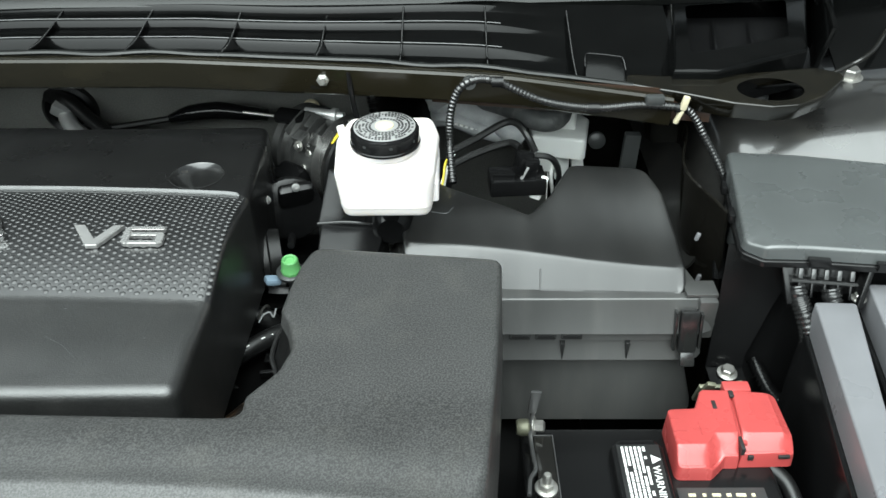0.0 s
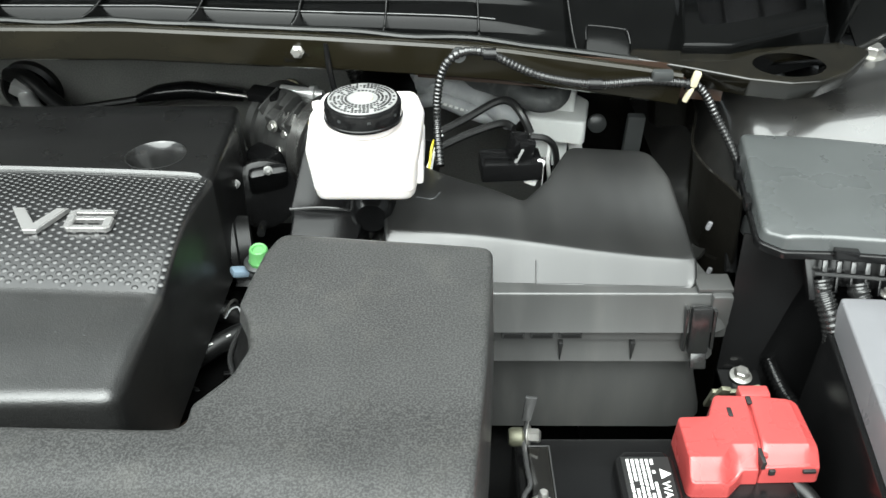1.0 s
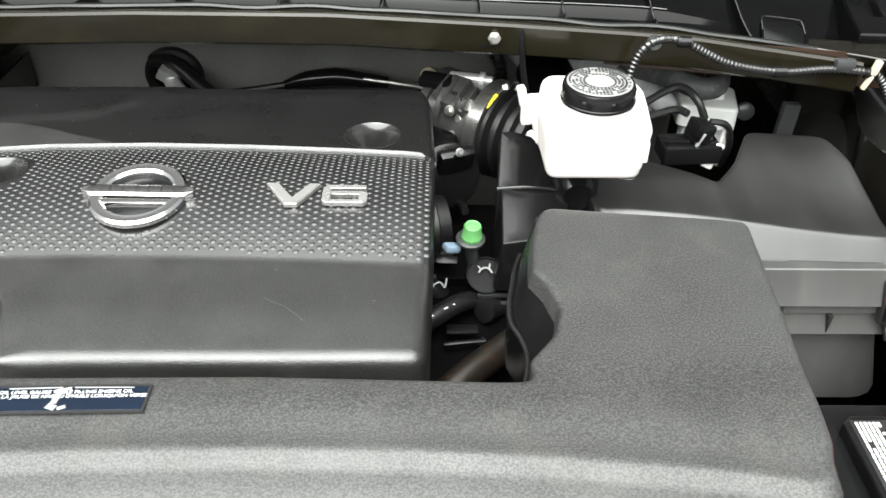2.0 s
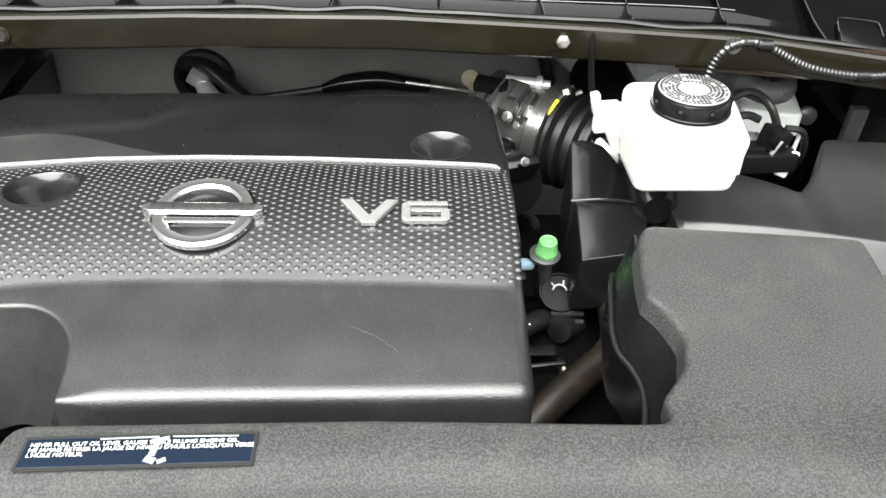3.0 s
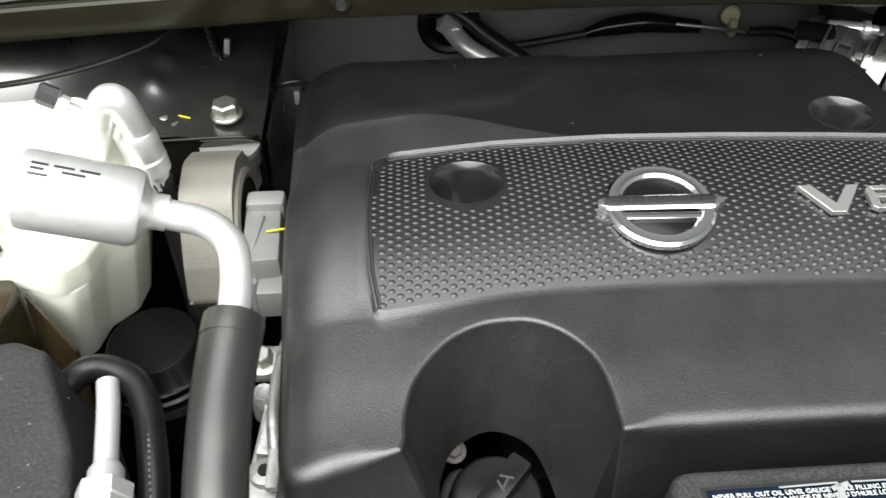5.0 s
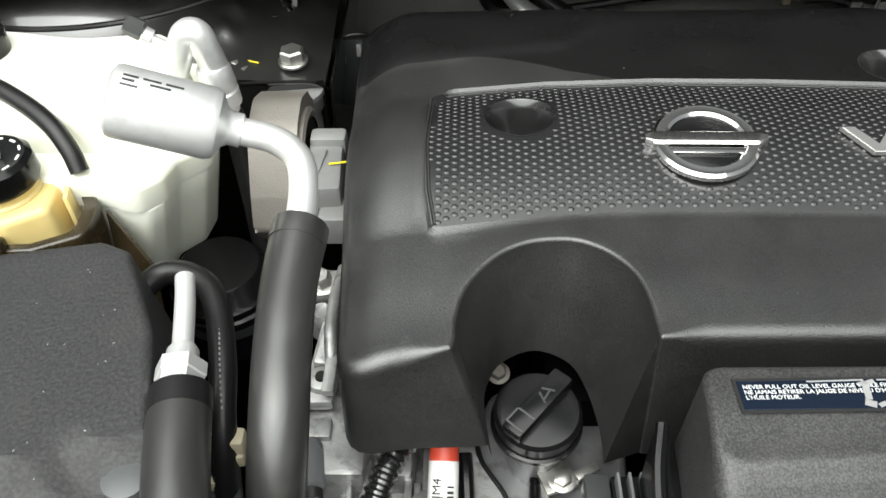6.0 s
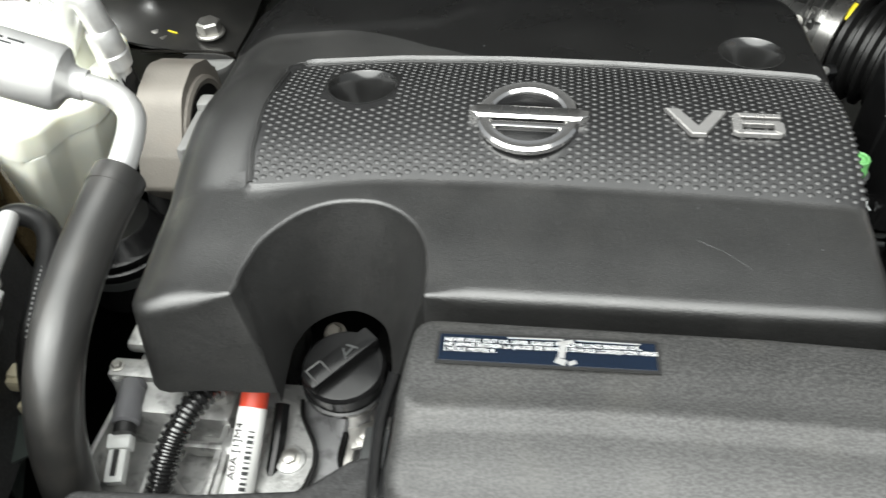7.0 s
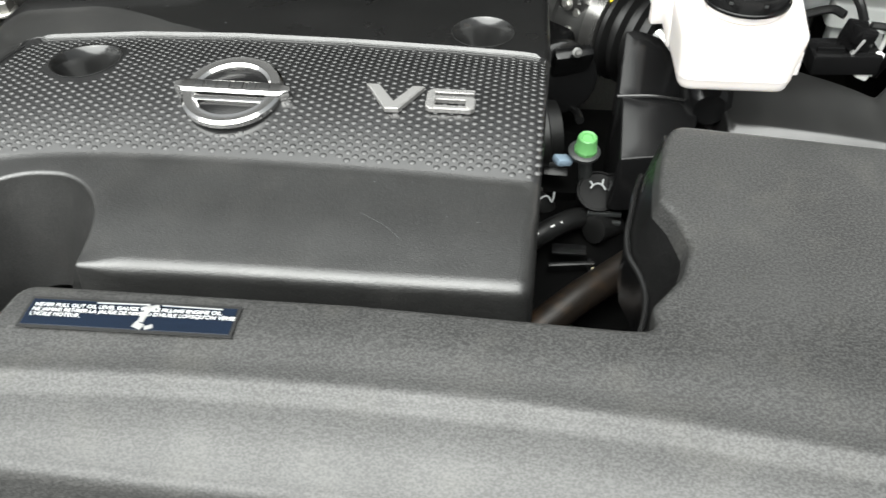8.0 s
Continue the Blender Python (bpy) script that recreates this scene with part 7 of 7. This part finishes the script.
part("casting", join(box((-0.728, 0.545, 0.845), (0.022, 0.10, 0.05), 0.004, (0, 8, -6)), box((-0.72, 0.47, 0.82), (0.05, 0.12, 0.06), 0.006), box((-0.725, 0.52, 0.872), (0.010, 0.11, 0.008), 0.003), box((-0.74, 0.585, 0.862), (0.034, 0.03, 0.012), 0.004), box((-0.738, 0.478, 0.858), (0.032, 0.030, 0.012), 0.005), box((-0.742, 0.447, 0.850), (0.04, 0.018, 0.012), 0.003), box((-0.70, 0.52, 0.76), (0.08, 0.20, 0.14), 0.01)), "cast", eng)
part("boss", lathe((-0.732, 0.482, 0.860), (0, 0, 1), [(0, 0.012), (0.010, 0.011), (0.011, 0.009)], 20), "cast", eng)
part("bolt", lathe((-0.732, 0.482, 0.871), (0, 0, 1), [(0, 0.005), (0.002, 0.0045)], 12), "rust", eng)
part("bolt", hex_head((-0.743, 0.583, 0.868), (-0.1, -0.2, 1), 0.009, 0.012), "steel", eng)
part("bolt", hex_head((-0.756, 0.447, 0.856), (0, 0, 1), 0.004), "steel", eng)

# ================= front of the engine below the cover =================
fe = thing("timing_cover", (-0.64, 0.40, 0.70), "cast aluminium timing cover with ribs", "engine")
part("casting", join(box((-0.685, 0.415, 0.785), (0.15, 0.13, 0.04), 0.008), box((-0.69, 0.35, 0.74), (0.16, 0.06, 0.12), 0.01)), "cast", fe)
for x, w, r in ((-0.712, 0.006, 2), (-0.700, 0.004, -3), (-0.664, 0.006, 1), (-0.652, 0.005, -1)):
    part("rib", box((x, 0.395, 0.812), (w, 0.13, 0.02), 0.002, (0, 0, r)), "cast", fe)
part("cross_rib", box((-0.668, 0.402, 0.817), (0.05, 0.007, 0.014), 0.003), "cast", fe)
part("boss", lathe((-0.652, 0.402, 0.805), (0, 0, 1), [(0, 0.011), (0.022, 0.009), (0.024, 0.006)], 20), "cast", fe)
part("boss", lathe((-0.676, 0.446, 0.81), (0, 0, 1), [(0, 0.013), (0.030, 0.011)], 20), "cast", fe)
part("bolt", hex_head((-0.676, 0.444, 0.840), (0, -0.3, 1), 0.008), "steel", fe)
part("flange", block([(-0.630, 0.455, 0.004), (-0.616, 0.450, 0.004), (-0.611, 0.438, 0.012), (-0.604, 0.427, 0.012), (-0.595, 0.412, 0.010), (-0.592, 0.398, 0.012), (-0.596, 0.376, 0.008), (-0.627, 0.372, 0.004)], 0.790, 0.815, 0.004, 0.002, 0.02), "cast", fe, "flat cast flange plate")
part("washer", lathe((-0.608, 0.400, 0.8145), (0, 0, 1), [(0, 0.0122), (0.0022, 0.0120), (0.0028, 0.0105)], 30), "cast", fe, "broad round washer")
part("bolt", hex_head((-0.608, 0.400, 0.8170), (0, -0.1, 1), 0.0058, 0.004), "steel", fe)
for x, y, z, w, l, h, r in ((-0.752, 0.400, 0.826, 0.005, 0.090, 0.030, -3), (-0.706, 0.380, 0.822, 0.005, 0.110, 0.028, 2), (-0.695, 0.400, 0.828, 0.004, 0.060, 0.022, -4), (-0.655, 0.372, 0.818, 0.005, 0.090, 0.020, 3), (-0.741, 0.512, 0.850, 0.005, 0.080, 0.020, -5), (-0.7265, 0.545, 0.872, 0.004, 0.070, 0.014, 4)):
    part("web", box((x, y, z), (w, l, h), 0.0018, (0, 0, r), 3), "cast", fe)
for x, y, z, r in ((-0.752, 0.440, 0.845, 0.007), (-0.708, 0.436, 0.838, 0.008), (-0.690, 0.362, 0.826, 0.008), (-0.742, 0.555, 0.858, 0.009), (-0.757, 0.500, 0.846, 0.006), (-0.655, 0.344, 0.818, 0.007)):
    part("boss", lathe((x, y, z), (0, 0, 1), [(-0.02, r * 1.25), (0.006, r), (0.008, r * 0.85), (0.0065, r * 0.45)], 18), "cast", fe)
part("pipe", tube([(-0.727, 0.600, 0.868), (-0.729, 0.560, 0.876), (-0.728, 0.520, 0.878), (-0.724, 0.485, 0.866)], 0.0055, 12), "cast", fe, "cast oil passage")
vc = thing("valve_cover", (-0.56, 0.42, 0.76), "smooth silver-grey valve cover below the oil cap", "valve cover")
part("cover", block([(-0.612, 0.36, 0.01), (-0.545, 0.34, 0.01), (-0.50, 0.36, 0.02), (-0.49, 0.50, 0.02), (-0.60, 0.52, 0.02), (-0.618, 0.45, 0.02)], 0.74, 0.806, 0.02, 0.008), "silver", vc)
part("gasket", tube([(-0.612, 0.456, 0.814), (-0.608, 0.441, 0.815), (-0.601, 0.429, 0.815), (-0.592, 0.414, 0.815), (-0.5885, 0.398, 0.814), (-0.592, 0.374, 0.812)], 0.0020, 8), "rubber", vc, "black gasket line")
part("bolt", hex_head((-0.594, 0.512, 0.835), (0, -0.4, 1), 0.0066, 0.008), "castpaint", vc)
part("bracket", join(box((-0.552, 0.424, 0.822), (0.026, 0.022, 0.004), 0.001, (0, 0, 20)), box((-0.562, 0.408, 0.818), (0.006, 0.03, 0.006), 0.001), box((-0.53, 0.428, 0.825), (0.02, 0.008, 0.004), 0.001, (0, 0, 30)), box((-0.552, 0.446, 0.828), (0.008, 0.022, 0.006), 0.001)), "steel", vc, "bright stamped bracket")
part("bolt", hex_head((-0.549, 0.421, 0.825), (0, -0.1, 1), 0.0075, 0.005), "steel", vc)
part("bracket_edge", tube([(-0.558, 0.455, 0.818), (-0.567, 0.445, 0.816), (-0.569, 0.425, 0.814), (-0.569, 0.405, 0.812), (-0.560, 0.39, 0.81)], 0.0035, 8), "black", vc)
oc = thing("filler_cap", (-0.568, 0.462, 0.84), "black oil filler cap with a raised grip bar", "oil cap")
part("disc", lathe((-0.568, 0.451, 0.852), (0, -0.10, 1), [(0, 0.032), (0.004, 0.0345), (0.008, 0.0345), (0.009, 0.0325), (0.022, 0.0325), (0.025, 0.030), (0.026, 0.026)], 48), "black", oc)
grip = box((0, 0, 0.006), (0.017, 0.062, 0.013), 0.003)
grip.transform(pose(-0.568, 0.448, 0.877, 6, 0, -42))
gp = part("grip", grip, "black", oc, "raised grip bar")
for c in (((0.0, 0.012, 0.0128), (0.010, 0.0016, 0.0008), 25), ((0.001, 0.004, 0.0128), (0.010, 0.0016, 0.0008), -25), ((0.002, 0.008, 0.0128), (0.0016, 0.008, 0.0008), 10)):
    bm = box(c[0], c[1], 0.0002, (0, 0, c[2]))
    bm.transform(pose(-0.568, 0.448, 0.877, 6, 0, -42))
    part("symbol_bar", bm, "slate", gp, smooth=0)
for c in (((0.0, -0.026, 0.0125), (0.014, 0.0016, 0.001)), ((-0.0075, -0.020, 0.0125), (0.0016, 0.013, 0.001)), ((0.0, -0.013, 0.0125), (0.014, 0.0016, 0.001))):
    bm = box(c[0], c[1], 0.0003)
    bm.transform(pose(-0.568, 0.448, 0.877, 6, 0, -42))
    part("edge_bar", bm, "edge", gp, smooth=0)
part("well", lathe((-0.567, 0.450, 0.80), (0, 0, 1), [(0, 0.022), (0.05, 0.024)], 32), "silver", oc)
ds = thing("oil_dipstick", (-0.637, 0.40, 0.70), "white-labelled dipstick tube with red top", "dipstick")
D0, D1 = Vector((-0.6365, 0.432, 0.856)), Vector((-0.640, 0.335, 0.800))
dv = D1 - D0
part("red_end", lathe(D0 - dv * 0.15, dv, [(0, 0.0108), (0.030, 0.0108)], 22), "redmark", ds, "red upper end")
part("tube", lathe(D0 + dv.normalized() * 0.012, dv, [(0, 0.0110), (dv.length, 0.0122)], 22), "paper", ds, "white paper label")
dn = dv.normalized()
up = (Vector((0, 0, 1)) - dn * dn.z).normalized()
rt = up.cross(dn)
lab_m = lambda a, off, lift: Matrix.Translation(D0 + dn * a + (up * math.cos(off) + rt * math.sin(off)) * lift) @ Matrix((dn, (up * math.cos(off) + rt * math.sin(off)).cross(dn), up * math.cos(off) + rt * math.sin(off))).transposed().to_4x4()
side_a = 0.34 if rt.x < 0 else -0.34
nrm = up * math.cos(side_a) + rt * math.sin(side_a)
text_m = Matrix.Translation(D0 + dn * 0.066 + nrm * 0.0121 + nrm.cross(-dn) * -0.0030) @ Matrix((-dn, nrm.cross(-dn), nrm)).transposed().to_4x4()
letters("A0A [1]M4", 0.0092, text_m, "ink", "print", ds, 0.0001)
for k in range(14):
    bm = box((0, 0, 0), (0.0011 + 0.0008 * (k % 3), 0.0050, 0.0004), 0)
    bm.transform(lab_m(0.030 + 0.0038 * k, -0.50 if rt.x < 0 else 0.50, 0.0119))
    part("code_bar", bm, "slate", ds, smooth=0)
# a black tube put in as the shadow beside the dipstick
part("tube_shadow_pipe", tube([(-0.622, 0.44, 0.83), (-0.620, 0.40, 0.815), (-0.622, 0.34, 0.79)], 0.006, 10), "black", None, "black pipe shape drawn as the dipstick tube's shadow", 35, "pipe")
lm = thing("wire_loom", (-0.69, 0.37, 0.78), "black corrugated wire loom at the engine front", "wire loom")
part("conduit", tube([(-0.668, 0.425, 0.868), (-0.677, 0.402, 0.868), (-0.686, 0.378, 0.856), (-0.690, 0.352, 0.838), (-0.694, 0.325, 0.81), (-0.70, 0.30, 0.77)], 0.0085, 14, 8, 0.0020, 0.0058), "loom", lm)
part("plug", lathe((-0.664, 0.437, 0.864), (-0.2, -1, 0), [(0, 0.010), (0.012, 0.010)], 14), "cast", lm)
sv = thing("solenoid", (-0.735, 0.42, 0.78), "grey metal solenoid with a plug", "solenoid")
part("can", lathe((-0.7385, 0.436, 0.852), (0.17, -1, -0.12), [(0, 0.006), (0.001, 0.0092), (0.003, 0.0105), (0.036, 0.0108), (0.038, 0.0090)], 24), "coolgrey", sv)
part("neck", lathe((-0.7325, 0.400, 0.847), (0.17, -1, -0.25), [(0, 0.0085), (0.008, 0.0085)], 18), "ink", sv)
part("plug", join(box((-0.7345, 0.389, 0.838), (0.018, 0.012, 0.013), 0.002, (14, 0, 8)), box((-0.7325, 0.372, 0.832), (0.014, 0.026, 0.011), 0.002, (14, 0, 8))), "greybox", sv, "light grey plug")
part("catch", box((-0.7325, 0.372, 0.8385), (0.004, 0.020, 0.002), 0.0006, (14, 0, 8)), "ink", sv)
cp = thing("finned_module", (-0.50, 0.37, 0.82), "black finned module beside the intake duct", "module")
part("body", box((-0.503, 0.368, 0.868), (0.040, 0.05, 0.024), 0.002), "black", cp)
for k in range(5):
    part("fin", box((-0.520 + 0.0078 * k, 0.372, 0.884), (0.0020, 0.034, 0.016), 0.0005), "coolgrey", cp)
part("lug", join(box((-0.532, 0.380, 0.868), (0.018, 0.034, 0.020), 0.004), tube([(-0.545, 0.372, 0.84), (-0.532, 0.358, 0.845), (-0.515, 0.35, 0.85)], 0.004, 8)), "slate", cp)

# lined panel over the radiator and the strip in front of the duct
rp = thing("radiator_panel", (-0.55, 0.25, 0.85), "dusty dark grey lined panel over the radiator", "panel")
part("liner", shell(resample(rounded([(-0.76, 0.14), (-0.10, 0.14), (-0.10, 0.26), (-0.50, 0.265, 0.01), (-0.516, 0.30, 0.01), (-0.518, 0.345, 0.01), (-0.535, 0.338, 0.01), (-0.56, 0.316, 0.02), (-0.62, 0.308, 0.02), (-0.70, 0.303)], 0.01), 0.012), lambda x, y: 0.930, 0.004, None, 0.88, 0.004, 0.016, steps=1), "padded", rp)
part("trim_strip", tube([(-0.50, 0.262, 0.935), (-0.40, 0.262, 0.934), (-0.25, 0.258, 0.934)], 0.003, 8), "slate", rp)

# strut tower details on the tank side
part("wire_loom", tube([(-0.828, 0.96, 1.01), (-0.826, 0.955, 0.965), (-0.822, 0.95, 0.935), (-0.812, 0.94, 0.912)], 0.0052, 10, 8, 0.0014, 0.005), "black", None, "black corrugated loom at the strut tower", 35, "wire loom")
part("clip", box((-0.812, 0.955, 0.938), (0.006, 0.004, 0.022), 0.001, (0, 12, 0)), "silverlabel", None, "bright metal clip beside a loom", 35, "clip")
part("ground_clip", join(box((-0.862, 0.858, 0.9125), (0.022, 0.010, 0.004), 0.0015, (0, 0, -25)), lathe((-0.868, 0.862, 0.911), (0, 0, 1), [(0, 0.008), (0.006, 0.008), (0.008, 0.005)], 12)), "steel", None, "small metal ground clip on the tower", 35, "clip")
part("tie", box((-0.850, 0.863, 0.916), (0.022, 0.0018, 0.0016), 0.0004, (0, 0, -22)), "yellow", None, "thin yellow tie on the tower", 35, "tie")
sp = thing("switch_plate", (-0.755, 0.94, 0.80), "dark metal plate with small plugs", "bracket")
part("plate", box((-0.757, 0.95, 0.845), (0.035, 0.004, 0.09), 0.001), "slate", sp)
part("plug", join(box((-0.765, 0.945, 0.872), (0.008, 0.008, 0.022), 0.001), box((-0.744, 0.945, 0.878), (0.006, 0.006, 0.014), 0.001)), "silverlabel", sp)
part("wire", tube([(-0.768, 0.945, 0.89), (-0.755, 0.945, 0.898), (-0.735, 0.95, 0.896), (-0.725, 0.96, 0.88)], 0.002, 6), "rubber", sp)
